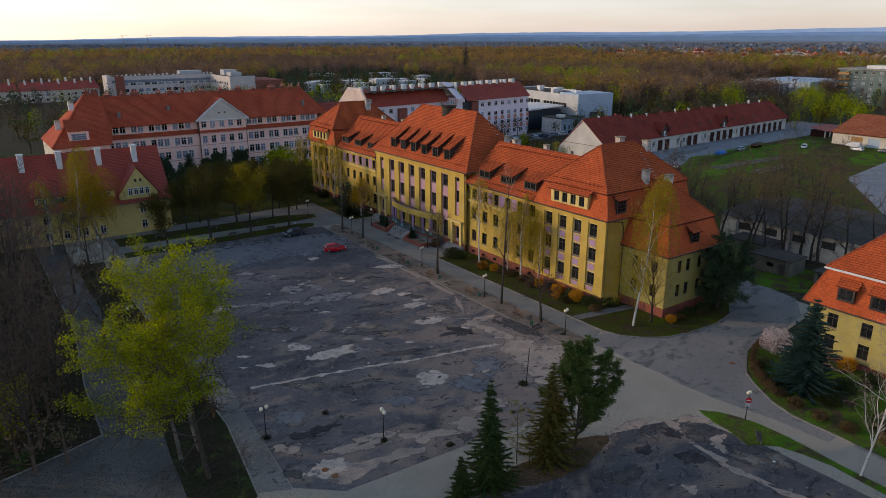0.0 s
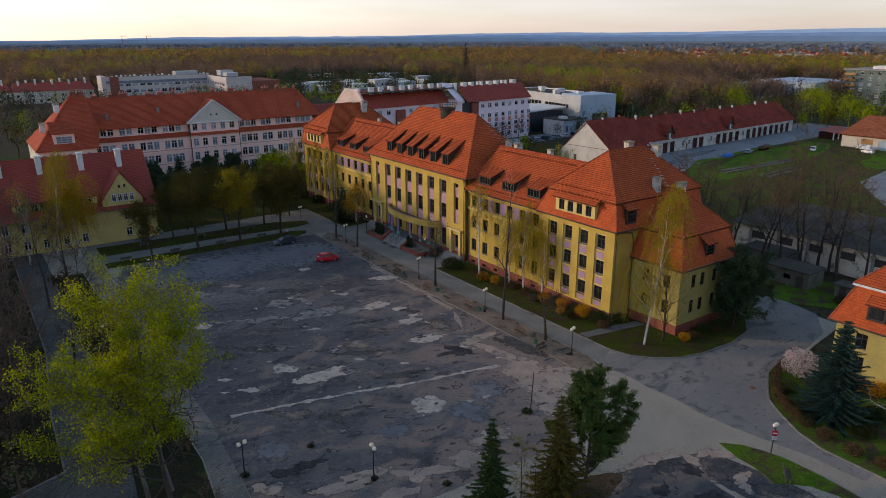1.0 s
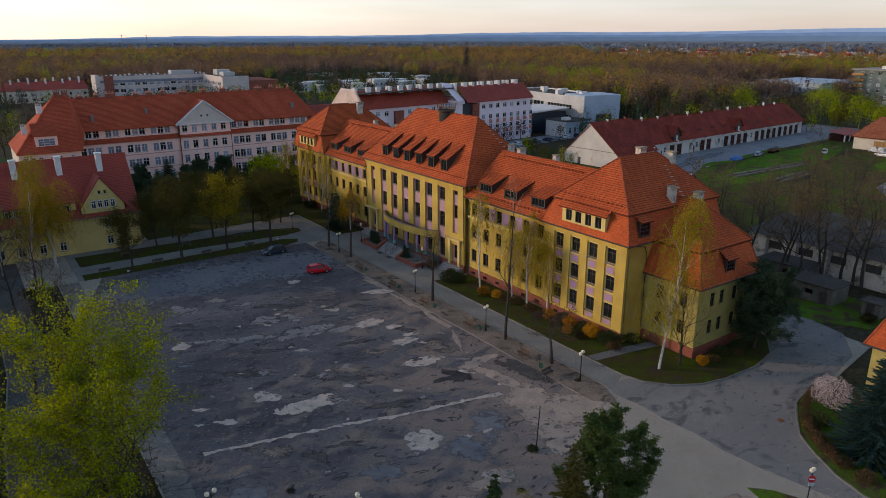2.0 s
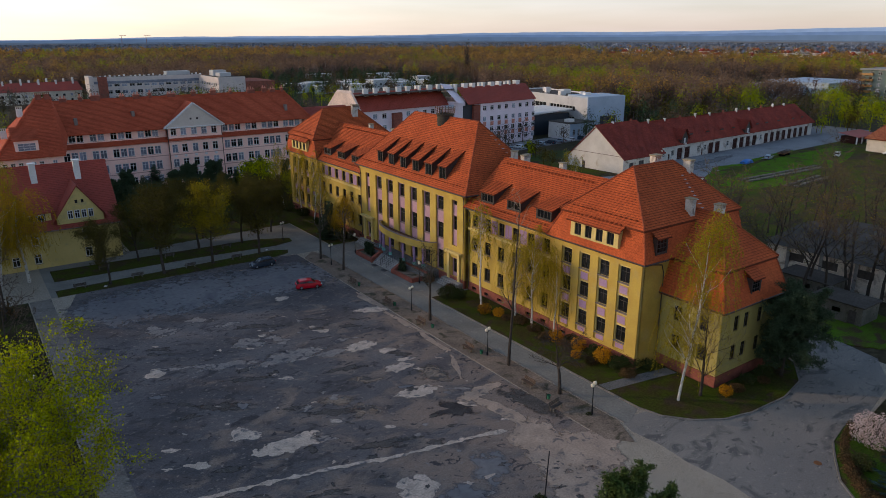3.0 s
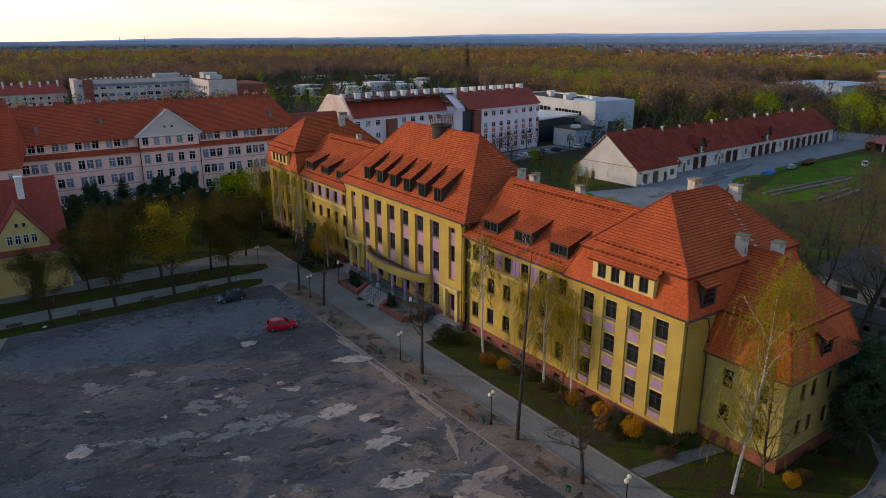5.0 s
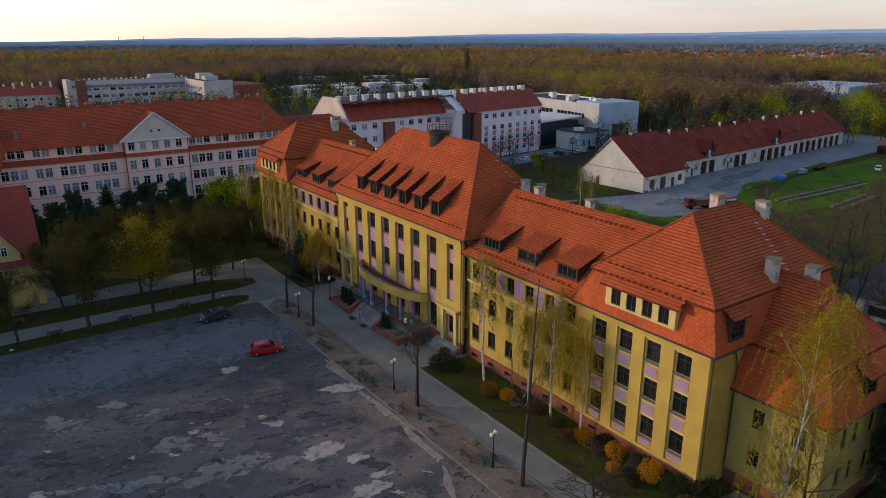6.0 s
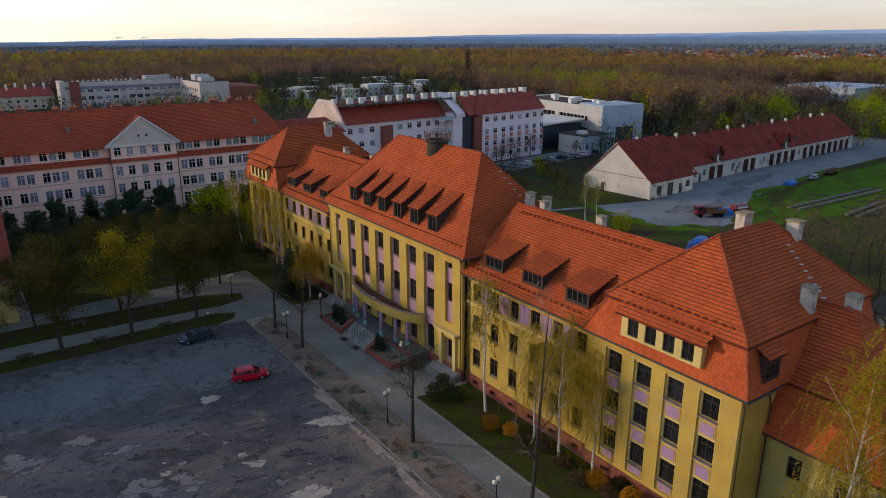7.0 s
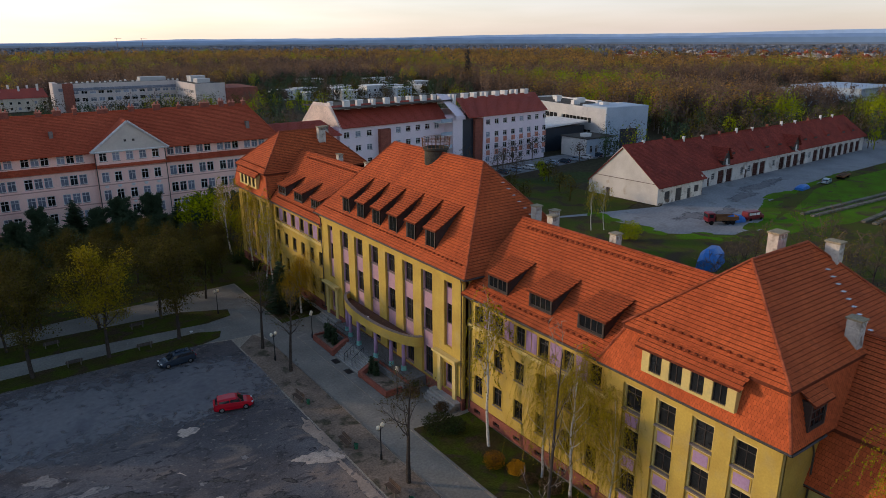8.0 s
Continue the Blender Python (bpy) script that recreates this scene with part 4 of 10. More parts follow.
        walling(me, ms_, w, z0 - 0.2, z1 + 0.1, [(0.2, w - 0.2, z0, z1 - 0.1)], 0.15)
        me.box(0, 0.12, 0.15, 1.3, z0 - 0.2, z1 + 0.1, m=ms_); me.box(w - 0.12, w, 0.15, 1.3, z0 - 0.2, z1 + 0.1, m=ms_)
        dd = part("dormer", me, M_frame, school)
        window(dd, ms_ @ Matrix.Translation((w / 2, 0.05, z0)), w - 0.4, z1 - 0.1 - z0, "grid")
        poly = [tuple(ms_ @ Vector(p)) for p in ((-0.2, -0.35, z1 + 0.05), (w + 0.2, -0.35, z1 + 0.05), (w + 0.2, 1.35, z1 + 1.15), (-0.2, 1.35, z1 + 1.15))]
        u = Mesh(); u.face(poly); u.face([(x, y_, z - 0.12) for x, y_, z in reversed(poly)])
        for a, b in zip(poly, poly[1:] + poly[:1]):
            u.face([(a[0], a[1], a[2] - 0.12), (b[0], b[1], b[2] - 0.12), b, a])
        part("dormer_roof", u, M_under, dd)
        me = tiled([poly])
        part("roof_tiles", me, None, dd, kind="stuff")
    chimney(school, 90.4, mir(69.6, s), 20.3, 23.6, 0.85, 1.1)
    chimney(school, 84.8, mir(64.8, s), 16.8, 20.1, 0.8, 1.0)
    chimney(school, 87.6, mir(62.6, s), 17.0, 19.4, 1.1, 0.9)
    chimney(school, 88.0, mir(73.0, s), 20.5, 24.0, 1.3, 0.9)
    # roof steps of flat metal plates up the flank
    if s > 0:
        for k in range(9):
            z = 18.4 + k * 0.42
            y = 63.95 + (z - 17.55) / 0.83
            me = Mesh()
            me.box(87.2 + 0.12 * k, 87.55 + 0.12 * k, y - 0.3, y, z + 0.06, z + 0.09)
            part("roof_step", me, M_headlamp, school)


for s_ in (1, -1):
    end_wing(s_)


# the lower links between centre and ends
def link(s):
    lo, hi = (78.7, 97.9) if s > 0 else (mir(97.9, -1), mir(78.7, -1))
    m = frame_of((76.0, lo, 0), (0, 1, 0), (-1, 0, 0))
    L = hi - lo
    cs = [mir(y, s) - lo for y in (80.4, 83.55, 86.75, 89.95, 93.1, 96.25)]
    rows = [(2.7, 4.8), (6.9, 8.95), (10.7, 12.65)]
    me = Mesh()
    walling(me, m, L, 1.4, 13.6, [(c - 0.66, c + 0.66, a, b) for c in cs for a, b in rows], 0.4)
    part("link_wall", me, M_yellow, school)
    for c in cs:
        for a, b in rows:
            window(school, m @ Matrix.Translation((c, 0.16, a)), 1.32, b - a, "cross")
            f = Mesh()
            f.box(c - 0.8, c - 0.663, -0.03, 0.1, a, b, m=m); f.box(c + 0.663, c + 0.8, -0.03, 0.1, a, b, m=m); f.box(c - 0.8, c + 0.8, -0.03, 0.1, b + 0.002, b + 0.13, m=m)
            part("window_surround", f, M_yellow, school)
            f = Mesh()
            f.box(c - 0.78, c + 0.78, -0.09, 0.15, a - 0.12, a - 0.002, m=m)
            part("window_sill", f, M_sill, school)
    order = sorted(cs)
    for a, b in zip(order, order[1:]):
        for k in range(2):
            u0 = a + 0.84 + k * (b - a - 1.68) / 2
            f = Mesh()
            f.box(u0 + 0.04, u0 + (b - a - 1.68) / 2 - 0.04, -0.05, -0.002, 10.65, 12.7, m=m)
            part("mauve_panel", f, M_purple, school, bevel=0.015)
    f = Mesh()
    f.box(0, L, -0.22, -0.002, 10.2, 10.42, m=m)
    f.box(0, L, -0.14, -0.003, 10.0, 10.197, m=m)
    f.box(0, L, -0.12, -0.003, 13.1, 13.45, m=m)
    part("string_course", f, M_yellow2, school, bevel=0.02)
    me = Mesh()
    walling(me, m @ Matrix.Translation((0, -0.12, 0)), L, -0.1, 1.4, [(c - 0.5, c + 0.5, 0.35, 0.85) for c in cs], 0.5)
    part("brick_plinth", me, M_brick, school)
    for c in cs:
        window(school, m @ Matrix.Translation((c, 0.1, 0.35)), 1.0, 0.5, "two")
    me = Mesh()
    me.box(91.0, 91.4, lo, hi, 0, 13.5)
    part("rear_wall", me, M_yellow, school)
    E, T = 13.7, 20.5
    front = [(75.2, 98.4, E), (83.5, 98.4, T), (83.5, 74.15, T), (79.96, 77.1, 17.6), (75.2, 79.5, E)]
    back = [(91.8, 79.5, E), (87.04, 77.1, 17.6), (83.5, 74.15, T), (83.5, 98.4, T), (91.8, 98.4, E)]
    roofing(school, [mpoly(front, s), mpoly(back, s)], "link_roof", caps=[(mpoly([(83.5, 98.4, T)], s)[0], mpoly([(83.5, 74.15, T)], s)[0])])
    gutter(school, [(75.12, mir(79.5, s), 13.6), (75.12, mir(97.7, s), 13.6)])
    gutter(school, [(75.3, mir(97.6, s), 13.4), (75.86, mir(97.6, s), 12.8), (75.86, mir(97.6, s), 0.5)], 0.07, "downpipe")
    for yc in (81.8, 88.0, 94.1):
        shed_dormer(school, mir(yc, s), 3.0, 76.55, 15.0, 16.45, 79.9, 17.6, 2)
    chimney(school, 84.6, mir(86.6, s), 19.0, 21.3, 0.8, 0.8)
    chimney(school, 84.8, mir(95.3, s), 19.0, 21.2, 0.8, 0.8)


for s_ in (1, -1):
    link(s_)

# the tall centre block
c0, c1 = 98.2, 131.6
mC = frame_of((75.4, c0, 0), (0, 1, 0), (-1, 0, 0))
bays = [MID + k * 3.95 - c0 for k in (-2.5, -1.5, -0.5, 0.5, 1.5, 2.5)]
narrow = [100.9 - c0, 2 * MID - 100.9 - c0]
me = Mesh()
walling(me, mC, c1 - c0, 1.4, 15.4, [(b - 1.12, b + 1.12, 1.41, 14.2) for b in bays] + [(b - 0.72, b + 0.72, 6.6, 14.15) for b in narrow] + [(b - 0.85, b + 0.85, 1.41, 4.6) for b in narrow], 0.32)
part("pier_wall", me, M_yellow, school)
me = Mesh()
mCi = mC @ Matrix.Translation((0, 0.323, 0))
crow = [(1.6, 4.9), (7.0, 9.65), (11.8, 14.0)]
nrow = [(2.0, 4.4), (9.2, 11.5), (13.3, 14.0)]
walling(me, mCi, c1 - c0, 1.4, 15.4, [(b - 0.88, b + 0.88, a, z) for b in bays for a, z in crow] + [(b - 0.66, b + 0.66, a, z) for b in narrow for a, z in nrow], 0.35)
part("inner_wall", me, M_mauve, school)
for b in bays:
    for a, z in crow:
        window(school, mC @ Matrix.Translation((b, 0.46, a)), 1.76, z - a, "cross")
        f = Mesh()
        f.box(b - 1.08, b + 1.08, 0.2, 0.45, a - 0.14, a - 0.003, m=mC)
        part("window_sill", f, M_sill, school)
for b in narrow:
    for a, z in nrow:
        window(school, mC @ Matrix.Translation((b, 0.46, a)), 1.32, z - a, "cross")
    # canopy of the side doors
    f = Mesh()
    f.box(b - 2.2, b + 2.2, -0.75, -0.003, 5.55, 5.8, m=mC)
    f.box(b - 1.9, b + 1.9, -0.55, -0.004, 5.3, 5.547, m=mC)
    part("door_canopy", f, M_yellow2, school, bevel=0.03)
    for e in (-1.4, 1.4):
        f = Mesh()
        f.box(b + e - 0.3, b + e + 0.3, -0.3, -0.004, 0.2, 5.297, m=mC)
        part("door_pilaster", f, M_yellow2, school, bevel=0.02)
    f = Mesh()
    for k in range(4):
        f.box(b - 2.4, b + 2.4, -0.9 - 0.32 * k, -0.9 - 0.32 * (k - 1) - 0.004 if k else -0.004, 0.0, 0.9 - 0.22 * k, m=mC)
    part("door_steps", f, M_concrete, school)
me = Mesh()
for y in (c0, c1):
    n = 1 if y == c0 else -1
    me.box(75.72, 91.4, min(y, y + n * 0.4), max(y, y + n * 0.4), 0, 15.4)
me.box(91.0, 91.4, c0 + 0.4, c1 - 0.4, 0, 15.4)
part("flank_wall", me, M_yellow, school)
me = Mesh()
walling(me, mC @ Matrix.Translation((0, -0.1, 0)), c1 - c0, -0.1, 1.4, [], 0.6)
part("brick_plinth", me, M_brick, school)
f = Mesh()
f.box(0, c1 - c0, -0.25, -0.003, 14.75, 15.3, m=mC)
part("cornice", f, M_yellow, school, bevel=0.04)
E, T = 15.5, 25.46
xw, xe, ys, yn = 74.8, 92.2, 97.2, 132.6
xr, rs, rn = 83.5, 105.3, 124.5
roofing(school, [[(xw, yn, E), (xw, ys, E), (xr, rs, T), (xr, rn, T)], [(xw, ys, E), (xe, ys, E), (xr, rs, T)], [(xe, ys, E), (xe, yn, E), (xr, rn, T), (xr, rs, T)], [(xe, yn, E), (xw, yn, E), (xr, rn, T)]], "centre_roof",
        caps=[((xw, ys, E), (xr, rs, T)), ((xw, yn, E), (xr, rn, T)), ((xr, rs, T), (xr, rn, T)), ((xe, ys, E), (xr, rs, T)), ((xe, yn, E), (xr, rn, T))])
gutter(school, [(xw - 0.06, yn, E - 0.08), (xw - 0.06, ys - 0.05, E - 0.08), (78.5, ys - 0.05, E - 0.08)])
gutter(school, [(74.85, 98.0, 15.3), (75.25, 98.35, 14.7), (75.25, 98.35, 1.2)], 0.07, "downpipe")
gutter(school, [(74.85, 131.8, 15.3), (75.25, 131.45, 14.7), (75.25, 131.45, 1.2)], 0.07, "downpipe")
for b in bays:
    shed_dormer(school, b + c0, 1.9, 75.95, 16.7, 18.95, 79.95, 21.3, 1)
# the round smoke stack on the ridge with its railing
me = Mesh()
me.lathe([(1.45, 0), (1.42, 2.7), (1.6, 2.85), (1.6, 3.1), (1.2, 3.12), (1.2, 2.6)], 28, (83.5, 114.75, 22.9))
stack = part("round_chimney", me, mat("dark_moss_grey_render", (0.075, 0.07, 0.055), (0.05, 0.048, 0.04), 0.7, 6, 0.95, 0.2, grain=0.2), school)
for k in range(20):
    a, b = 2 * math.pi * k / 20, 2 * math.pi * (k + 1) / 20
    p = Vector((83.5 + 1.65 * math.cos(a), 114.75 + 1.65 * math.sin(a), 26.0))
    me = Mesh()
    me.tube(p, p + Vector((0.1 * math.cos(a), 0.1 * math.sin(a), 1.15)), 0.03, 0.03, 4)
    for h, r in ((0.45, 1.69), (0.8, 1.72), (1.15, 1.75)):
        me.tube((83.5 + r * math.cos(a), 114.75 + r * math.sin(a), 26 + h), (83.5 + r * math.cos(b), 114.75 + r * math.sin(b), 26 + h), 0.025, 0.025, 4)
    part("railing_panel", me, M_rust, stack)
# chimneys and vents behind the hip of the centre
for x, y, z0, z1 in ((86.5, 99.6, 16.5, 21.2), (88.6, 98.9, 15.5, 20.5), (86.5, 130.2, 16.5, 21.2)):
    chimney(school, x, y, z0, z1, 0.9, 0.8)
for k in range(6):
    me = Mesh()
    me.box(84.6 + 0.35 * k, 84.95 + 0.35 * k, 103.2 - 0.55 * k, 103.5 - 0.55 * k, 23.3 - 0.68 * k, 23.34 - 0.68 * k)
    part("roof_step", me, M_headlamp, school)

# rows of snow hooks on the slopes
def snow_guard(p, q, n):
    me = Mesh()
    p, q = Vector(p), Vector(q)
    for k in range(n):
        c = p.lerp(q, (k + 0.5) / n)
        me.box(c.x - 0.10, c.x + 0.07, c.y - 0.13, c.y + 0.13, c.z, c.z + 0.16)
    part("snow_guard", me, M_tile_edge, school, "small dark clay hook tiles", kind="stuff")
for s_ in (1, -1):
    snow_guard((82.6, mir(78.5, s_), 19.84), (82.6, mir(97.0, s_), 19.84), 26)
    snow_guard((76.0, mir(80.5, s_), 14.42), (76.0, mir(97.5, s_), 14.42), 22)
    snow_guard((75.2, mir(67.0, s_), 17.55), (75.2, mir(75.2, s_), 17.55), 12)
    snow_guard((76.0, mir(65.3, s_), 18.3), (76.0, mir(76.2, s_), 18.3), 14)
snow_guard((75.6, 98.5, 16.48), (75.6, 131.3, 16.48), 40)

# entrance: curved balcony on columns, terrace, steps, planters and ramp rails
def arc(t, grow=0.0):
    return (75.4 - (2.75 + grow) * math.sin(t), MID - (9.0 + grow) * math.cos(t))
N = 28
me = Mesh()
ts = [math.pi * k / N for k in range(N + 1)]
for a, b in zip(ts, ts[1:]):
    (ax, ay), (bx, by), (cx, cy), (dx, dy) = arc(a, 0), arc(b, 0), arc(b, -0.3), arc(a, -0.3)
    for z0, z1 in ((4.75, 5.95),):
        me.face([(ax, ay, z0), (bx, by, z0), (bx, by, z1), (ax, ay, z1)])
        me.face([(cx, cy, z0), (dx, dy, z0), (dx, dy, z1), (cx, cy, z1)])
        me.face([(ax, ay, z1), (bx, by, z1), (cx, cy, z1), (dx, dy, z1)])
        me.face([(bx, by, z0), (ax, ay, z0), (dx, dy, z0), (cx, cy, z0)])
balcony = part("curved_balcony", me, M_yellow, school)
me = Mesh()
for a, b in zip(ts, ts[1:]):
    (ax, ay), (bx, by) = arc(a, -0.3), arc(b, -0.3)
    me.face([(ax, ay, 5.2), (bx, by, 5.2), (75.38, by, 5.2), (75.38, ay, 5.2)])
    me.face([(bx, by, 4.9), (ax, ay, 4.9), (75.38, ay, 4.9), (75.38, by, 4.9)])
part("balcony_floor", me, mat("rusty_balcony_felt", (0.14, 0.075, 0.05), (0.10, 0.055, 0.04), 0.8, 6, 0.95, 0.2), balcony)
me = Mesh()
loft(me, [[(*arc(t, 0.08), 5.953), (*arc(t, 0.08), 6.03), (*arc(t, -0.38), 6.03), (*arc(t, -0.38), 5.953)] for t in ts])
part("coping", me, M_sill, balcony)
me = Mesh()
me.lathe([(0.25, 0), (0.32, 0.3), (0.24, 0.55), (0.3, 0.62), (0.12, 0.7)], 10, (73.2, MID + 0.2, 5.2))
part("crest_ornament", me, M_white, balcony)
for t in (0.30, 0.20, 0.42, 0.58, 0.70, 0.80):
    x, y = arc(math.pi * t, -0.25)
    me = Mesh()
    me.lathe([(0.24, 0.55), (0.235, 1.5), (0.215, 3.0), (0.2, 3.3), (0.28, 3.345)], 14, (x, y, 1.4))
    c = part("column", me, M_purple, school, smooth=True)
    me = Mesh()
    me.lathe([(0.36, 0), (0.36, 0.12), (0.31, 0.16), (0.31, 0.5), (0.26, 0.547)], 14, (x, y, 1.4))
    part("column_foot", me, M_teal, c)
me = Mesh()
me.box(72.2, 75.29, 105.2, 124.6, 0, 1.4)
part("terrace", me, M_pavers, school, bevel=0.02)
for k in range(8):
    steps = Mesh()
    steps.box(70.2 + 0.25 * k, 70.2 + 0.25 * (k + 1) if k < 7 else 72.197, 111.8, 118.6, 0, 0.175 * (k + 1))
    part("entrance_step", steps, M_concrete, school, bevel=0.015)
for y0, y1 in ((111.2, 111.797), (118.603, 119.2)):
    me = Mesh()
    me.hull([(69.9, y0, 0), (72.4, y0, 0), (72.4, y0, 1.75), (71.9, y0, 1.75), (69.9, y0, 0.7), (69.9, y1, 0), (72.4, y1, 0), (72.4, y1, 1.75), (71.9, y1, 1.75), (69.9, y1, 0.7)],
            [(0, 1, 2, 3, 4), (9, 8, 7, 6, 5), (0, 4, 9, 5), (4, 3, 8, 9), (3, 2, 7, 8), (2, 1, 6, 7)])
    part("stair_cheek", me, M_brick, school, bevel=0.02)
for y0, y1 in ((105.4, 111.19), (119.21, 124.6)):
    me = Mesh()
    walling(me, frame_of((70.0, y0, 0), (0, 1, 0), (-1, 0, 0)), y1 - y0, 0, 0.75, [], 0.25)
    walling(me, frame_of((70.26, y0, 0), (1, 0, 0), (0, -1, 0)), 1.93, 0, 0.75, [], 0.25)
    walling(me, frame_of((70.26, y1, 0), (1, 0, 0), (0, 1, 0)), 1.93, 0, 0.75, [], -0.25)
    pl = part("planter_wall", me, M_brick, school)
    me = Mesh()
    me.box(70.27, 72.18, y0 + 0.3, y1 - 0.3, 0.0, 0.62)
    part("planter_soil", me, M_dirt, pl)
for y in (114.2, 116.2):
    rail = Mesh()
    rail.tube((70.4, y, 1.2), (72.1, y, 2.35), 0.035, 0.035, 5)
    hr = part("handrail", rail, M_black, school)
    for k in range(5):
        x = 70.4 + 0.42 * k
        rail = Mesh()
        rail.tube((x, y, 0.175 * (1 + int((x - 70.2) / 0.25))), (x, y, 1.2 + (x - 70.4) * 0.676), 0.03, 0.03, 5)
        part("baluster", rail, M_black, hr)
for y0, y1 in ((104.6, 111.0), (119.4, 124.8)):
    rail = Mesh()
    n = 8
    for k in range(n + 1):
        y = y0 + (y1 - y0) * k / n
        rail.tube((72.35, y, 1.4), (72.35, y, 2.45), 0.025, 0.025, 5)
    for z in (1.9, 2.45):
        rail.tube((72.35, y0, z), (72.35, y1, z), 0.035, 0.035, 5)
    part("ramp_railing", rail, M_woodgrey, school)
    me = Mesh()
    me.box(72.4, 72.6, y0, y1, 1.402, 1.75)
    part("ramp_wall", me, M_brick, school)
for y in (113.0, 116.4):
    me = Mesh()
    me.box(69.2, 70.0, y, y + 1.3, 0.012, 0.045)
    tagged(part("door_mat", me, M_black, bevel=0.01), "black rubber mat at the foot of the entrance steps", "mat", group="door mats")
# inner floors and partitions
me = Mesh()
for z in (1.3, 5.4, 9.4, 13.3):
    me.box(76.5, 90.9, 64.5, 165.3, z - 0.25, z)
me.box(81.5, 81.7, 64.5, 165.3, 1.31, 13.0)
part("inner_floors", me, M_concrete, school)

# ---- ground, paving, lawns ----
def blot(cx, cy, rx, ry, turn=0.0, n=60, rough=0.35, seed=1):
    """A ragged closed outline."""
    out = []
    for k in range(n):
        a = 2 * math.pi * k / n
        w = 1 + rough * (noise.noise(Vector((1.1 * math.cos(a), 1.1 * math.sin(a), seed * 3.7))) * 1.5 + 0.45 * noise.noise(Vector((2.6 * math.cos(a), 2.6 * math.sin(a), seed * 9.1))) + 0.16 * noise.noise(Vector((8 * math.cos(a), 8 * math.sin(a), seed * 5.3))))
        x, y = rx * w * math.cos(a), ry * w * math.sin(a)
        out.append((cx + x * math.cos(turn) - y * math.sin(turn), cy + x * math.sin(turn) + y * math.cos(turn)))
    return out



R = 4800.0
me = Mesh()
rings = [0, 60, 140, 260, 420, 700, 1200, 2200, 3400, R]
pts, segs = [], 72
for r in rings[1:]:
    pts.append([(60 + r * math.cos(2 * math.pi * k / segs), 90 + r * math.sin(2 * math.pi * k / segs), -0.12) for k in range(segs)])
for k in range(segs):
    me.face([(60, 90, -0.12), pts[0][k], pts[0][(k + 1) % segs]])
for a, b in zip(pts, pts[1:]):
    for k in range(segs):
        me.face([a[k], b[k], b[(k + 1) % segs], a[(k + 1) % segs]])
tagged(part("ground", me, M_ground), "brownish green open ground reaching the horizon", "ground", kind="structure")

slab("road_setts", [(4.5, -30), (70, -30), (70, 30), (80, 41), (102, 44), (103, 60), (92, 60), (92, 49), (76.5, 50), (76.5, 170), (60, 172), (4.5, 152)], 0.0, M_cobble, "grey granite sett paving of the roadway round the square", "road")
slab("plaza", [(18.75, 49.9), (22.5, 46.6), (47, 45.6), (54.5, 46.6), (58.9, 50.2), (61.0, 55.2), (61.0, 131.0), (57.5, 131.8), (24, 132.0), (20.4, 120), (20.2, 69.6)], 0.025, M_asphalt, "worn dark asphalt of the large empty square", "pavement")
slab("forecourt", [(12, -30), (61.0, -30), (60.6, 28), (59.0, 36.2), (54, 37.8), (47.6, 39.2), (24, 38.6), (12, 40)], 0.02, M_fore, "cracked brown asphalt forecourt with pale patches", "pavement")
slab("concrete_path", [(15.9, 51.0), (18.6, 49.8), (20.25, 69.6), (20.5, 132), (17.6, 132), (17.5, 64)], 0.035, M_path, "pale concrete path along the edge of the square", "pavement")
slab("asphalt_walk", [(65.3, 56.0), (68.6, 57.5), (68.7, 150), (65.2, 150)], 0.02, M_lane, "smooth grey asphalt lane before the school building", "road")
slab("road_asphalt", [(65.3, 57.2), (64.5, 55.0), (64.9, 51.6), (64.6, 48.0), (65.0, 44.6), (64.6, 41.2), (64.9, 37.4), (65.6, 33.4), (66.3, 30), (66.5, 24.8), (68.3, 24.8), (68.4, 29.6), (69.5, 32.7), (71.7, 36.1), (73.5, 38.3), (76.5, 40.2), (79.5, 41.9), (84, 41.6), (97, 44), (103, 48), (106, 60), (104, 66), (98, 60), (93.5, 53.0), (86, 50), (77.7, 50.2), (72, 52.5), (69.4, 56.5)], 0.004, M_roadset, "worn grey asphalt bend of the road round the annexe", "road")
slab("dirt_verge", [(61.2, 55.4), (63.2, 53.4), (64.9, 57), (65.05, 128), (64.0, 131), (61.2, 128)], 0.055, M_dirt, "dusty brown verge strip with trees, lamps and benches", "verge")
kerb("kerb_lane", [(65.15, 56.4), (65.15, 130)], -0.05, 0.085)
lawn_pts = [(68.85, 57.6), (69.6, 55.0), (71.6, 52.6), (74.4, 50.8), (78, 49.9), (84, 49.6), (89, 50.6), (93, 53.4), (95.5, 58), (95.5, 63.8), (90.3, 64.2), (90.3, 55.2), (79.2, 55.2), (79.2, 63.7), (75.3, 63.7), (75.8, 97.5), (74.5, 97.5), (68.95, 98.2)]
slab("lawn_front", lawn_pts, 0.09, M_lawn, "patchy green lawn at the foot of the school front", "lawn")
kerb("kerb_lawn", [(68.85, 98.2), (68.75, 57.6), (69.5, 54.9), (71.5, 52.5), (74.3, 50.7), (78, 49.8), (84, 49.5), (89, 50.5), (93.1, 53.3), (95.6, 58)], -0.05, 0.13)
slab("lawn_north", [(68.9, 132.5), (75.2, 132.5), (75.2, 165.5), (78, 172), (69, 172)], 0.09, M_lawn, "shaded lawn with shrubs before the north end", "lawn")
slab("path_slab", [(69.0, 62.0), (75.0, 61.0), (79.0, 60.2), (79.0, 61.8), (75.0, 62.6), (69.0, 63.6)], 0.105, M_pavers, "narrow grey paved path to the annexe door", "pavement")
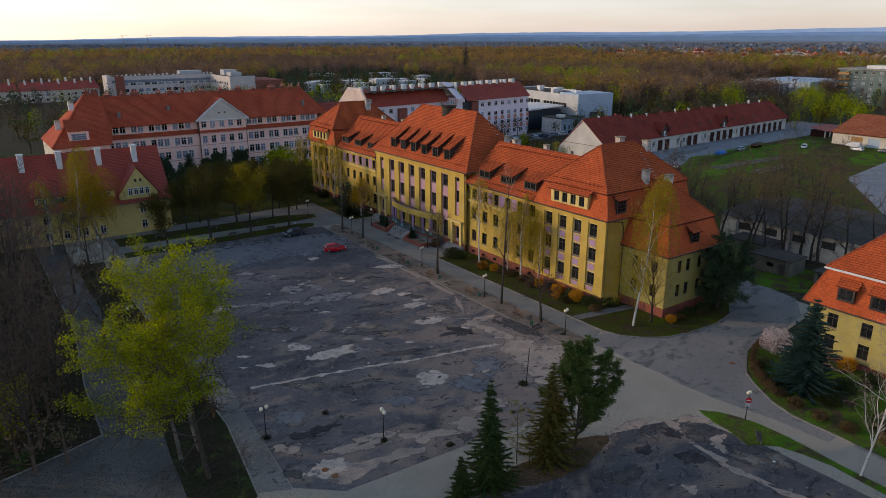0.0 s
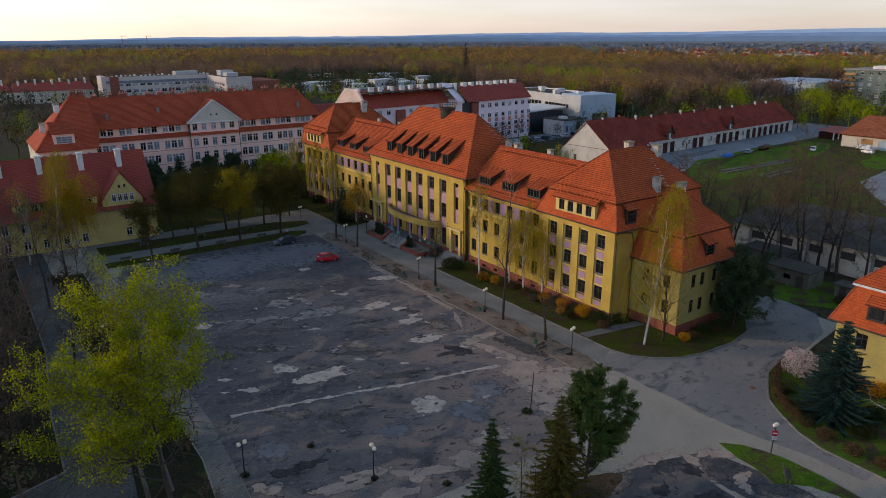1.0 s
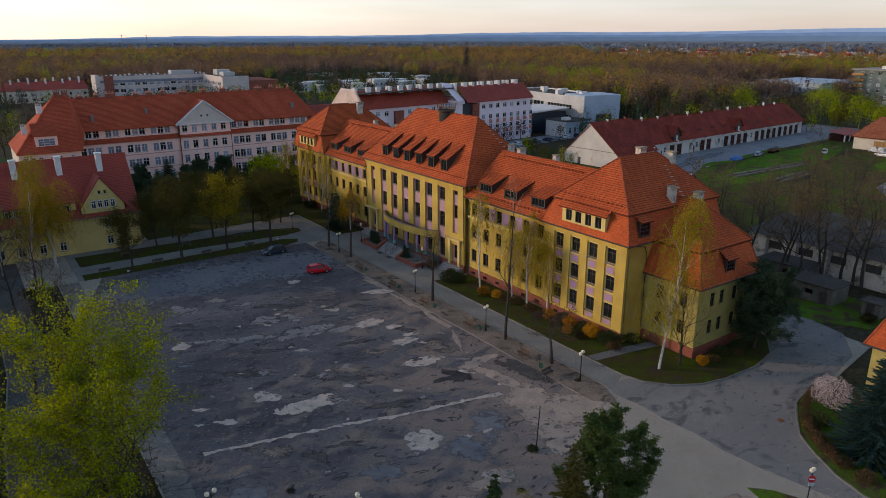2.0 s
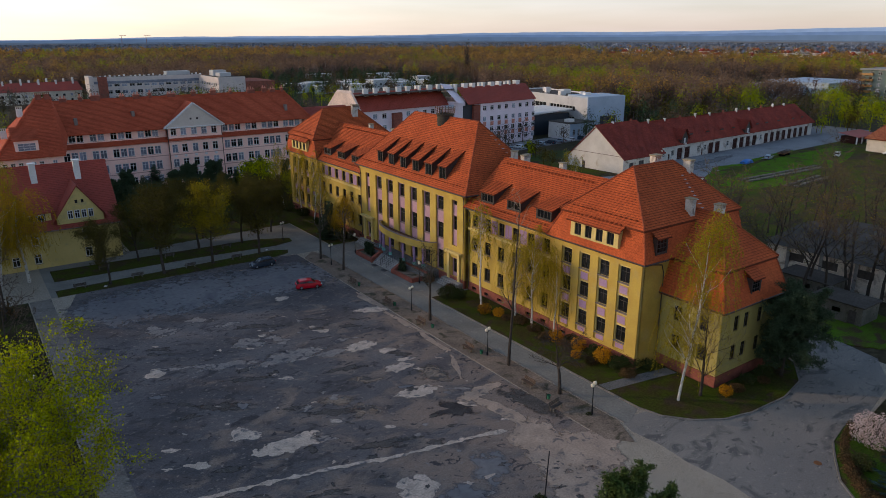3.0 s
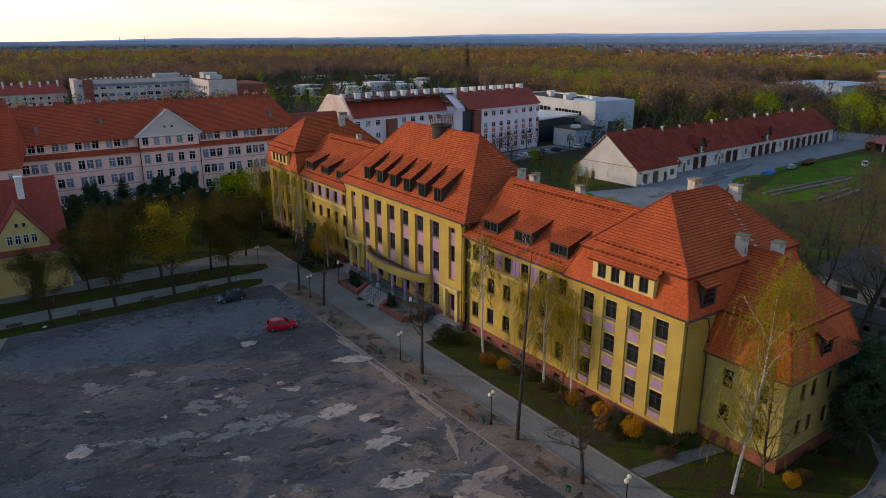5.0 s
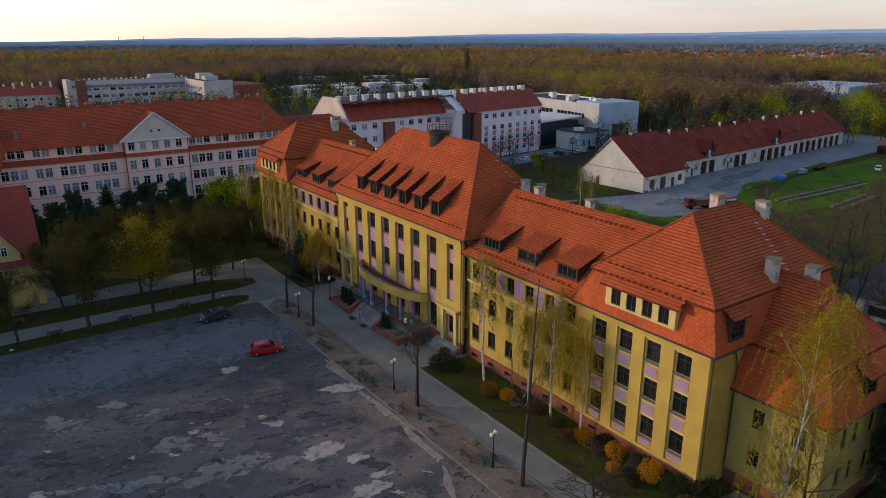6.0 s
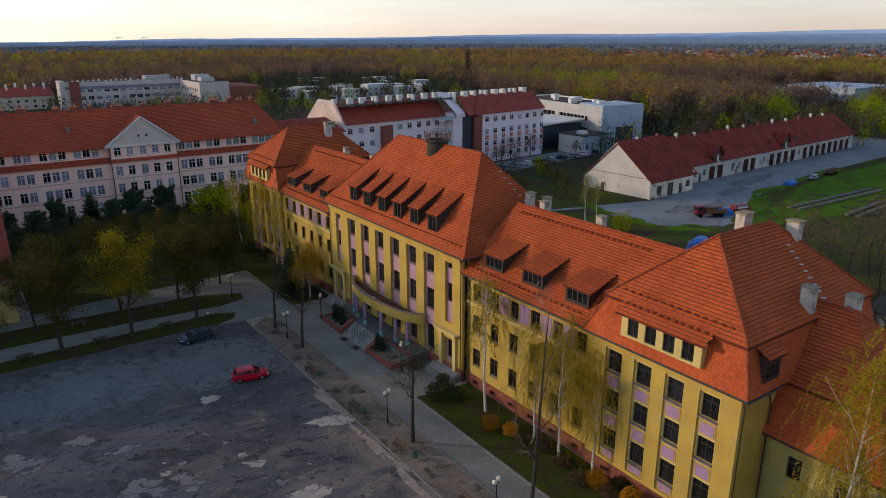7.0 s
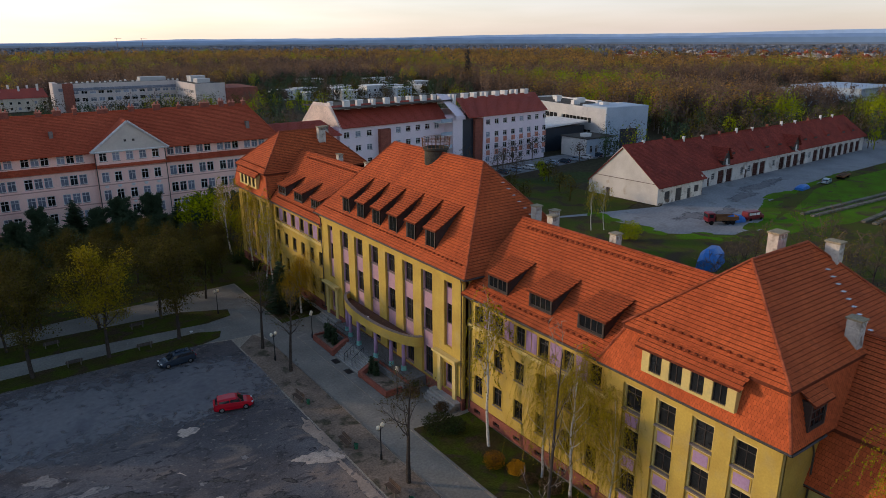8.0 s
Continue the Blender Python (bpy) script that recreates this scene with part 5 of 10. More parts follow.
slab("north_road", [(20.6, 132.2), (57, 132.3), (61.2, 131.2), (65.1, 131), (68.7, 132.4), (68.7, 152.4), (60, 152.6), (20.6, 151.0)], 0.008, M_lane, "grey asphalt road crossing behind the square", "road")
# strips with trees at the far end of the square
slab("tree_strip", [(21.5, 132.1), (57.5, 131.9), (60.0, 132.8), (60.8, 134.6), (58, 136.0), (21.5, 135.2)], 0.08, M_lawn, "grass strip with trees and benches at the end of the square", "lawn")
slab("tree_strip_far", [(22, 140.2), (43, 139.9), (60, 138.6), (63.8, 139.6), (64.2, 142.0), (58, 144.9), (22, 146.6)], 0.08, M_lawn, "second grass strip with trees beyond the walk", "lawn")
slab("cross_walk", [(21, 135.25), (58, 136.05), (63, 135.6), (63.2, 138.4), (59.5, 138.5), (43, 139.8), (21, 140.1)], 0.03, M_lane, "pale paved walk between two grass strips", "pavement")
slab("far_lawn", [(36, 151), (76, 153), (78, 206), (36, 206)], 0.04, M_lawn, "shaded grass before the pink building", "lawn")
# grass tongue by the forecourt, bed of the corner house
slab("grass_tongue", [(61.1, 36.4), (62.6, 34.8), (63.3, 33.2), (63.9, 31.2), (64.0, 28), (63.8, 25.4), (63.4, 22.0), (63.1, 15), (62.0, 15), (62.3, 19), (62.7, 22.5), (62.3, 25.2), (61.6, 27.4), (60.4, 28.6), (59.3, 29.4), (59.7, 30.6), (60.2, 32.2), (60.3, 34.0)], 0.08, M_lawn3, "narrow grass tongue between forecourt and road", "lawn")
slab("house_bed", [(83.5, 42.6), (79.5, 41.8), (76.6, 40.1), (73.6, 38.2), (71.8, 36.0), (69.6, 32.6), (68.5, 29.6), (68.4, 24.8), (67.9, 19), (67.5, 10), (86, 10), (86, 40)], 0.10, M_lawn3, "planted bed with grass, shrubs and trees before the corner house", "lawn")
kerb("kerb_bed", [(83.4, 42.7), (79.5, 41.9), (76.5, 40.2), (73.5, 38.3), (71.7, 36.1), (69.5, 32.7), (68.4, 29.6), (68.3, 24.8), (67.8, 19), (67.4, 10)], -0.05, 0.15)
slab("conifer_bed", blot(40.5, 38.9, 7.6, 1.9, 0.0, rough=0.35, seed=12), 0.07, M_drylitter, "brown leafy soil under the conifers", "verge")
# west side: grass between path and the small road, and woods beyond
slab("west_grass", [(10.1, 50), (15.6, 50.5), (17.3, 64), (17.4, 132), (12.8, 132), (12.4, 75), (10.9, 62)], 0.07, M_litter, "rough grass under the trees beside the path", "lawn")
slab("wood_floor", [(6.0, 69.8), (1.1, 68.0), (-3.3, 66.7), (-20, 62.5), (-80, 62), (-80, 170), (8.0, 150), (7.9, 100), (6.3, 82)], 0.06, M_litter, "leaf-strewn grass under bare trees", "lawn")
kerb("kerb_wood", [(-20, 62.4), (-3.3, 66.6), (1.1, 67.9), (6.1, 69.6), (6.4, 82), (8.0, 100), (8.1, 150)], -0.05, 0.10)
slab("side_apron", [(-30, 30), (4.4, 30), (5.3, 63), (6.0, 69.8), (1.1, 68), (-3.3, 66.7), (-20, 62.5), (-30, 62)], 0.006, M_cobble2, "grey sett paving of a side road", "road")
slab("west_lane", [(6.05, 69.8), (5.0, 62), (4.2, 30), (10.2, 30), (10.2, 50), (11.0, 62), (12.5, 75), (12.9, 131.8), (12.9, 150), (8.1, 150), (8.0, 100), (6.4, 82)], 0.012, M_cobble2, "narrow lane of uneven setts, darkened for tree shade, beside the square", "road")
# east yard
slab("yard_asphalt", [(128, 158), (150, 150), (152, 130), (164, 120), (178, 121), (184, 127), (196, 134), (252, 141), (300, 143), (330, 150), (330, 172), (189, 154), (170, 146)], 0.0, M_asphalt2, "large pale grey asphalt yard before the garages", "pavement")
slab("green_yard", [(96, 66), (96, 98.5), (150, 110), (164, 124), (176, 127), (186, 132), (198, 138), (252, 146), (300, 147), (330, 120), (260, 60), (205, 84), (170, 62), (128, 48), (128, 74), (106, 66)], -0.02, M_lawn2, "bright spring grass of the open yard", "lawn")
slab("spring_grass", blot(224, 125.5, 52, 8.5, 0.16, n=90, rough=0.28, seed=47), 0.004, M_lawn4, "bright spring grass round the concrete ramps", "lawn")
slab("spring_grass_far", blot(262, 96, 26, 14, 0.1, n=80, rough=0.3, seed=53), 0.004, M_lawn4, "bright spring grass beyond the gravel track", "lawn")
slab("green_behind", [(92.5, 99), (150, 110.5), (163, 119), (163, 150), (169, 152), (169, 172), (160, 196), (128, 205), (92.5, 205)], -0.03, M_lawn2, "green grass behind the school building", "lawn")
slab("yard_track", [(168, 62), (208, 90), (250, 96), (300, 92), (300, 84), (250, 86), (212, 78), (176, 54)], 0.01, M_asphalt2, "pale gravel track across the grass", "road")
slab("park_lawn", blot(8, 222, 26, 14, 0.1, n=70, rough=0.3, seed=57), 0.0, M_lawn4, "bright green park lawn beside the pink building", "lawn")
slab("entrance_paving", [(68.75, 98.3), (76.2, 98.3), (76.2, 132.4), (68.75, 132.4)], 0.016, M_lane, "worn grey paving before the entrance steps", "pavement")
slab("back_grass", blot(111, 54.5, 7.6, 9.5, 0.0, rough=0.25, seed=31), 0.012, M_lawn3, "rough green grass round the huts behind the annexe", "lawn")
slab("car_park", [(160, 196), (205, 202), (260, 206), (262, 218), (200, 214), (160, 208)], 0.0, M_asphalt2, "grey asphalt car park beside the pale pink block", "pavement")
# concrete loading kerbs in the grass
for pts in ([(189.5, 120.9), (208, 120.2), (228, 119.6)], [(193.5, 109.6), (213.5, 111.0)]):
    me = Mesh()
    for a, b in zip(pts, pts[1:]):
        d = Vector((b[0] - a[0], b[1] - a[1], 0)).normalized()
        n = Vector((-d.y, d.x, 0))
        a_, b_ = Vector((*a, 0)), Vector((*b, 0))
        for o in (1.15, -1.15):
            p = [a_ + n * (o - 0.5), b_ + n * (o - 0.5), b_ + n * (o + 0.5), a_ + n * (o + 0.5)]
            me.prism([(q.x, q.y) for q in p], -0.1, 0.4)
    tagged(part("loading_ramp", me, M_ramp, bevel=0.03), "long low concrete ramp walls lying in the grass", "ramp", group="ramps in the yard")


plaza = bpy.data.objects["plaza"]
_lift = [0]
def patch(cx, cy, rx, ry, deg, m, z=0.028, seed=1, name="asphalt_patch", parent=None, rough=0.4):
    _lift[0] += 1
    z += 0.00016 * _lift[0]
    me, edge = Mesh(), []
    o = blot(cx, cy, rx * 1.12, ry * 1.15, radians(deg), seed=seed, rough=rough)
    q = [(cx + (x - cx) * 0.6, cy + (y - cy) * 0.6) for x, y in o]
    for a, b, c, d in zip(o, o[1:] + o[:1], q[1:] + q[:1], q):
        me.face([(cx, cy, z), (*d, z), (*c, z)])
        me.face([(*a, z - 0.004), (*b, z - 0.004), (*c, z), (*d, z)])
        edge += [1.0, 0.6, 0.6, 0.0, 0.0, 0.6, 0.6]
    ob = part(name, me, m, parent or plaza)
    ob.data.attributes.new("edge", "FLOAT", "POINT").data.foreach_set("value", edge)
    return ob


# smoother resurfaced asphalt at the far end
for k, (cx, cy, rx, ry, d) in enumerate(((38, 122, 15, 8.6, 0), (53, 120.6, 11, 8.8, 0), (29, 122, 7.6, 8.6, 0))):
    patch(cx, cy, rx, ry, d, M_resurf, seed=90 + k, name="resurfaced_asphalt", rough=0.14)
for k, (cx, cy, rx, ry, d) in enumerate([(44.1, 74.7, 2.1, 1.4, -25), (42.6, 77.8, 2.2, 1.1, -18), (54.9, 77.2, 2.4, 2.0, -35), (28.2, 66.6, 2.6, 1.0, -35), (47.5, 80.5, 2.0, 0.9, -20)]):
    patch(cx, cy, rx, ry, d, M_dust2, seed=110 + k, name="dusty_track", rough=0.6)
for k, (cx, cy, rx, ry, d) in enumerate([(49.9, 92.2, 1.3, 0.7, -16), (35.1, 94.1, 3.9, 1.1, -26), (42.6, 91.4, 4.2, 1.5, -9), (47.5, 89.4, 2.2, 1.2, -6), (39.7, 98.9, 1.9, 1.8, 3), (43.1, 98.5, 1.0, 0.9, 3), (31.2, 109.1, 2.0, 1.9, 1), (36.6, 110.2, 1.7, 1.1, -24), (39.4, 106.3, 1.3, 0.7, -13)]):
    patch(cx, cy, rx, ry, d, M_patchmid, seed=50 + k, name="asphalt_repair", rough=0.55)
for k, (cx, cy, rx, ry, d) in enumerate([(52.3, 69.0, 2.2, 1.5, -21), (22.9, 57.7, 1.9, 0.8, -29), (25.8, 57.3, 1.5, 0.6, -13), (19.6, 51.8, 1.4, 0.6, -59), (36.8, 47.3, 0.8, 0.6, -48), (34.3, 63.9, 2.4, 0.5, -29), (31.4, 63.3, 1.5, 0.7, -67), (42.7, 67.7, 2.6, 0.7, -25), (40.7, 76.3, 2.2, 0.8, -30), (32, 84.1, 3.2, 0.8, -35), (36.2, 88.8, 2.6, 0.7, -20), (43.6, 102.8, 3.0, 0.8, -25), (54.6, 84.2, 1.5, 0.7, -30), (47.0, 84.6, 2.2, 0.7, -15)]):
    patch(cx, cy, rx, ry, d, M_patchdark if k < 3 else M_patchold, seed=30 + k, name="pothole", rough=0.6)
for k, (cx, cy, rx, ry, d) in enumerate([(34.8, 73.1, 3.5, 1.35, -16), (31.6, 77.5, 1.5, 1.3, -29), (24.5, 79.0, 0.9, 0.4, -28), (26.4, 74.6, 1.2, 0.55, -45), (27.4, 96.7, 1.1, 1.2, -14), (50.8, 74.7, 2.8, 1.1, -12), (52.3, 81.1, 1.6, 1.0, 4), (54.2, 82.5, 1.2, 0.55, -21), (51.6, 88.8, 2.0, 1.4, -10), (53.6, 86.1, 1.1, 0.7, -11), (49.3, 97.1, 1.8, 0.6, -68), (59.1, 99.4, 2.4, 1.2, -20), (49.8, 111.3, 1.0, 0.9, -18), (41.4, 59.7, 1.6, 1.7, -30), (53.8, 69.3, 1.0, 0.4, -63), (52.6, 62.9, 1.6, 0.35, -14), (40.5, 74.4, 0.63, 0.4, -35), (44.5, 70.1, 0.5, 0.3, -35), (40, 86.4, 0.8, 0.4, -35), (22.9, 50.6, 2.1, 1.5, -20)]):
    patch(cx, cy, rx, ry, d, M_patch, seed=1 + k, rough=0.34)
# bare concrete showing along the front edge of the square, smooth dark repair slabs
for k, (cx, cy, rx, ry, d) in enumerate([(28.1, 52.4, 2.9, 1.3, -20), (33.4, 49.9, 3.0, 1.2, -30), (29.2, 48.6, 3.4, 1.0, -12), (20.6, 56.0, 1.3, 0.9, -15), (24.6, 48.8, 2.4, 1.2, -10), (38.5, 49.4, 2.6, 1.0, -25), (43.5, 50.4, 2.6, 1.2, -20)]):
    patch(cx, cy, rx, ry, d, M_bareconc, seed=180 + k, name="bare_concrete", rough=0.7)
for k, (cx, cy, rx, ry, d) in enumerate([(23.6, 61.6, 2.4, 1.7, -28), (48.9, 58.6, 2.2, 3.0, -13), (43.9, 56.4, 2.6, 2.0, -60), (35.4, 57.4, 2.4, 1.3, -40)]):
    patch(cx, cy, rx, ry, d, M_resurf, seed=190 + k, name="asphalt_repair", rough=0.3)
rq = random.Random(9)
for k in range(30):
    x, y = rq.uniform(24, 57), rq.uniform(62, 106)
    patch(x, y, rq.uniform(0.5, 1.6), rq.uniform(0.3, 0.7), -25 + rq.uniform(-18, 18), rq.choice((M_patchold, M_patchold, M_resurf, M_patchold, M_patchmid)), seed=300 + k, name="asphalt_repair", rough=0.7)
# pinkish bare concrete tongue at the corner, dark old asphalt by the benches
for k, (cx, cy, rx, ry, d) in enumerate(((57.0, 70.6, 3.6, 1.0, 6), (56.2, 66.0, 1.1, 4.6, 6), (55.4, 58.0, 3.6, 5.6, -8), (58.8, 55.0, 3.4, 3.4, 30), (53.6, 51.6, 3.2, 3.0, 0))):
    patch(cx, cy, rx, ry, d, M_bareconc, seed=140 + k, name="bare_concrete", rough=0.3)
patch(60.2, 65.2, 1.6, 4.2, 14, M_patchold, seed=151, name="old_asphalt", rough=0.3)
for k, (cx, cy, rx, ry, d) in enumerate(((60.3, 93, 0.55, 5.0, 2), (60.0, 84, 0.5, 4.4, -2), (58.6, 77.6, 0.4, 3.2, -28), (60.6, 103, 0.9, 4.0, 2))):
    patch(cx, cy, rx, ry, d, M_bareconc, seed=160 + k, name="broken_edge_strip", rough=0.6)
rp = random.Random(3)
for k in range(110):
    patch(rp.uniform(22, 59), rp.uniform(50, 106), rp.uniform(0.15, 0.6), rp.uniform(0.1, 0.35), rp.uniform(-60, -10), rp.choice((M_patch, M_patchmid, M_patchold, M_patchold)), seed=200 + k, name="asphalt_chip", rough=0.7)
# the filled trench across the square
tr = [(22.3, 70.3), (26.6, 69.3), (30.0, 68.6), (33.5, 67.7), (36.8, 66.9), (40.5, 65.7), (42.8, 65.0), (47.0, 64.2), (49.6, 63.7), (51.4, 63.3), (54.1, 62.4)]
me = Mesh()
fine = []
for k, (a, b) in enumerate(zip(tr, tr[1:])):
    fine += [(a[0] + (b[0] - a[0]) * u / 6, a[1] + (b[1] - a[1]) * u / 6) for u in range(6)]
wob = [(p[0], p[1] + 0.14 * noise.noise(Vector((p[0] * 0.9, 0, 0))), 0.26 + 0.26 * noise.noise(Vector((p[0] * 0.8, 7, 0))) + 0.1 * noise.noise(Vector((p[0] * 3.5, 9, 0)))) for p in fine]
edge = []
for a, b in zip(wob, wob[1:]):
    for sd in (-1, 1):
        me.face([(a[0], a[1] + sd * a[2] * 1.3, 0.06), (b[0], b[1] + sd * b[2] * 1.3, 0.06), (b[0], b[1], 0.066), (a[0], a[1], 0.066)])
        edge += [0.0, 0.0, 0.8, 0.8]
part("filled_trench", me, M_patch, plaza).data.attributes.new("edge", "FLOAT", "POINT").data.foreach_set("value", edge)
fore = bpy.data.objects["forecourt"]
for k, (cx, cy, rx, ry, d) in enumerate([(52.6, 35.9, 0.8, 0.9, -35), (59.4, 26.2, 1.8, 0.8, -99), (57.2, 27.6, 1.2, 3.0, 10), (48.0, 38.0, 2.6, 0.8, 0)]):
    patch(cx, cy, rx, ry, d, M_dust2, z=0.012, seed=170 + k, name="dusty_track", parent=fore, rough=0.6)
for k, (cx, cy, rx, ry, d) in enumerate([(53.3, 38.6, 2.6, 0.7, -7), (56.3, 36.9, 1.9, 0.7, -88), (58.9, 35.6, 1.8, 0.9, -17), (54.7, 30.0, 2.2, 0.6, -90), (54.8, 26.1, 2.2, 0.6, -87), (57.7, 31.6, 1.3, 0.6, -9), (55.2, 22.4, 2.2, 0.5, -78), (56.2, 18.5, 2.4, 0.5, -80), (48.4, 28.4, 0.7, 0.6, -61), (56.6, 30.6, 1.0, 0.6, 60)]):
    patch(cx, cy, rx, ry, d, M_bareconc, z=0.012, seed=61 + k, parent=fore, rough=0.7)
for k, (cx, cy, rx, ry, d) in enumerate([(54.9, 35.2, 1.6, 0.8, -79), (52.6, 31.2, 1.4, 1.1, -45), (49.9, 34.8, 0.8, 0.7, -29), (57.5, 35.3, 0.8, 0.35, -37), (56.4, 33.2, 1.4, 1.0, -59), (58.4, 29.3, 1.9, 0.8, -50), (45.6, 33.0, 2.2, 1.2, 0)]):
    patch(cx, cy, rx, ry, d, M_patchdark if k < 3 else M_patchold, z=0.012, seed=71 + k, name="pothole", parent=fore, rough=0.6)
for x, y in ((22.7, 49.2), (22.4, 50.6), (74.6, 40.9)):
    me = Mesh()
    me.lathe([(0.36, -0.05), (0.36, 0.012), (0.32, 0.016)], 18, (x, y, 0.03))
    tagged(part("manhole_cover", me, M_rust), "round rusty iron manhole cover in the paving", "manhole cover", group="manhole covers")
# ragged grass creeping over the edge of the yard
gy = bpy.data.objects["green_yard"]
for k, (cx, cy, rx, ry, d) in enumerate(((183, 127, 6, 2.2, 30), (192, 132, 6, 2.0, 25), (205, 135.6, 7, 1.6, 10), (222, 138, 8, 1.4, 8), (168, 121.5, 5, 1.6, 10), (157, 124, 4.5, 2.4, -40), (151, 134, 2.2, 5, 10), (176, 122, 5, 2, 20), (150, 146, 3, 4, 0), (240, 140.5, 8, 1.5, 8))):
    _lift[0] = k
    patch(cx, cy, rx, ry, d, M_lawn4, z=0.012, seed=400 + k, name="grass_edge", parent=gy, rough=0.7)
for k, (cx, cy, rx, ry, d) in enumerate(((178, 134, 6, 2.2, 30), (196, 141, 9, 2.0, 12), (168, 136, 4, 3, 0), (215, 146, 12, 2, 8))):
    _lift[0] = 20 + k
    patch(cx, cy, rx, ry, d, M_resurf, z=0.012, seed=420 + k, name="asphalt_repair", parent=bpy.data.objects["yard_asphalt"], rough=0.6)

# ---- other buildings ----
def facade(b, m, length, z0, z1, cols, rows, w, wall, th=0.4, style="far", fm=None, pane=None, blinds=0.48, skip=0.0, seed=1, name="wall", sill=True):
    """A wall with a grid of windows in the frame m, under the thing b."""
    rr = random.Random(seed)
    holes = [(c - w / 2, c + w / 2, a, z) for c in cols for a, z in rows]
    me = Mesh()
    walling(me, m, length, z0, z1, holes, th)
    wl_ = part(name, me, wall, b)
    for c in cols:
        for a, z in rows:
            window(b, m @ Matrix.Translation((c, 0.12, a)), w, z - a, style, fm or M_wframe, (pane or M_glass) if rr.random() > blinds else M_blind)
            if sill:
                s = Mesh()
                s.box(c - w / 2 - 0.08, c + w / 2 + 0.08, -0.08, 0.1, a - 0.09, a - 0.003, m=m)
                part("window_sill", s, M_sill, b)
    return wl_


def wall_box(b, x0, x1, y0, y1, z0, z1, m, name="wall", bevel=0.0):
    me = Mesh()
    me.box(x0, x1, y0, y1, z0, z1)
    return part(name, me, m, b, bevel=bevel)


# salmon pink office building along the end of the square
pink = thing("pink_building", "long four storey salmon pink building with brown-red tile roof", "building")
PY = 208.0
mP = frame_of((33.0, PY, 0), (1, 0, 0), (0, -1, 0))
def groups(x0, x1, step, pattern):
    out, k, x = [], 0, x0
    while x < x1:
        n = pattern[k % len(pattern)]
        out += [x + j * 1.8 for j in range(n)]
        x += n * 1.8 + step
        k += 1
    return out
for a, b_, off, seed in ((0.0, 26.0, 0.0, 1), (40.3, 65.0, 0.0, 2)):
    cols = [c for c in groups(1.6, b_ - a - 1.0, 1.2, (3, 2, 3, 3))if c < b_ - a - 0.8]
    facade(pink, mP @ Matrix.Translation((a, off, 0)), b_ - a, 0, 12.3, cols, [(1.2, 3.35), (5.0, 7.2), (8.95, 11.1)], 1.55, M_pink, seed=seed)
    facade(pink, mP @ Matrix.Translation((a, off + 0.9, 0)), b_ - a, 12.3, 15.6, cols, [(13.45, 15.3)], 1.55, M_pink, seed=seed + 5)
    roofing(pink, [[(33 + a, PY - 0.5, 12.2), (33 + b_, PY - 0.5, 12.2), (33 + b_, PY + 0.88, 13.1), (33 + a, PY + 0.88, 13.1)]], "pent_roof", 0.4, 0.6, M_tile_pink, under=M_tile_pink)
cols = [1.5, 4.1, 6.9, 9.6, 12.3]
facade(pink, mP @ Matrix.Translation((26.0, -0.6, 0)), 14.3, 0, 15.6, cols, [(1.3, 3.4), (5.0, 7.2), (8.95, 11.1), (13.45, 15.3)], 1.5, M_pink, seed=9)
roofing(pink, [[(59, PY - 1.1, 12.3), (73.3, PY - 1.1, 12.3), (73.3, PY - 0.62, 12.7), (59, PY - 0.62, 12.7)]], "pent_roof", 0.4, 0.6, M_tile_pink, under=M_tile_pink)
for x0, x1, off in ((33, 58.9, 0), (73.4, 98, 0), (59, 73.3, 0.6)):
    for z in (4.35, 8.25, 11.75):
        me = Mesh(); me.box(x0, x1, PY - off - 0.10, PY - off - 0.004, z, z + 0.22)
        part("string_course", me, M_pinkband, pink)
me = Mesh()
me.hull([(58.6, PY - 0.7, 15.603), (73.7, PY - 0.7, 15.603), (66.15, PY - 0.7, 21.5), (58.6, PY + 0.3, 15.603), (73.7, PY + 0.3, 15.603), (66.15, PY + 0.3, 21.5)], [(0, 1, 2), (5, 4, 3), (0, 2, 5, 3), (1, 4, 5, 2), (0, 3, 4, 1)])
ped = part("pediment", me, mat("pale_cream_pediment", (0.62, 0.55, 0.48), (0.55, 0.48, 0.42), 0.4, 5, 0.9, 0.1, grain=0.06), pink)
me = Mesh()
me.tube((58.1, PY - 0.85, 15.5), (66.15, PY - 0.85, 21.75), 0.28, 0.28, 6, cap=True); me.tube((74.2, PY - 0.85, 15.5), (66.15, PY - 0.85, 21.75), 0.28, 0.28, 6, cap=True); me.tube((58.1, PY - 0.85, 15.5), (74.2, PY - 0.85, 15.5), 0.2, 0.2, 6, cap=True)
part("raking_cornice", me, M_wframe, ped)
for x in (65.3, 67.0):
    me = Mesh(); me.box(x - 0.25, x + 0.25, PY - 0.75, PY - 0.7, 17.4, 17.9)
    part("attic_vent", me, M_frame, ped)
for c in cols:
    for z in (4.25, 8.05):
        me = Mesh(); me.tube((59 + c, PY - 0.605, z), (59 + c, PY - 0.67, z), 0.42, 0.36, 18, cap=True)
        part("rosette", me, M_wframe, pink)
zr, yr = 23.2, 215.5
front = [(31.5, PY - 0.2, 15.5), (100.8, PY - 0.2, 15.5), (95.5, yr, zr), (31.5, yr, zr)]
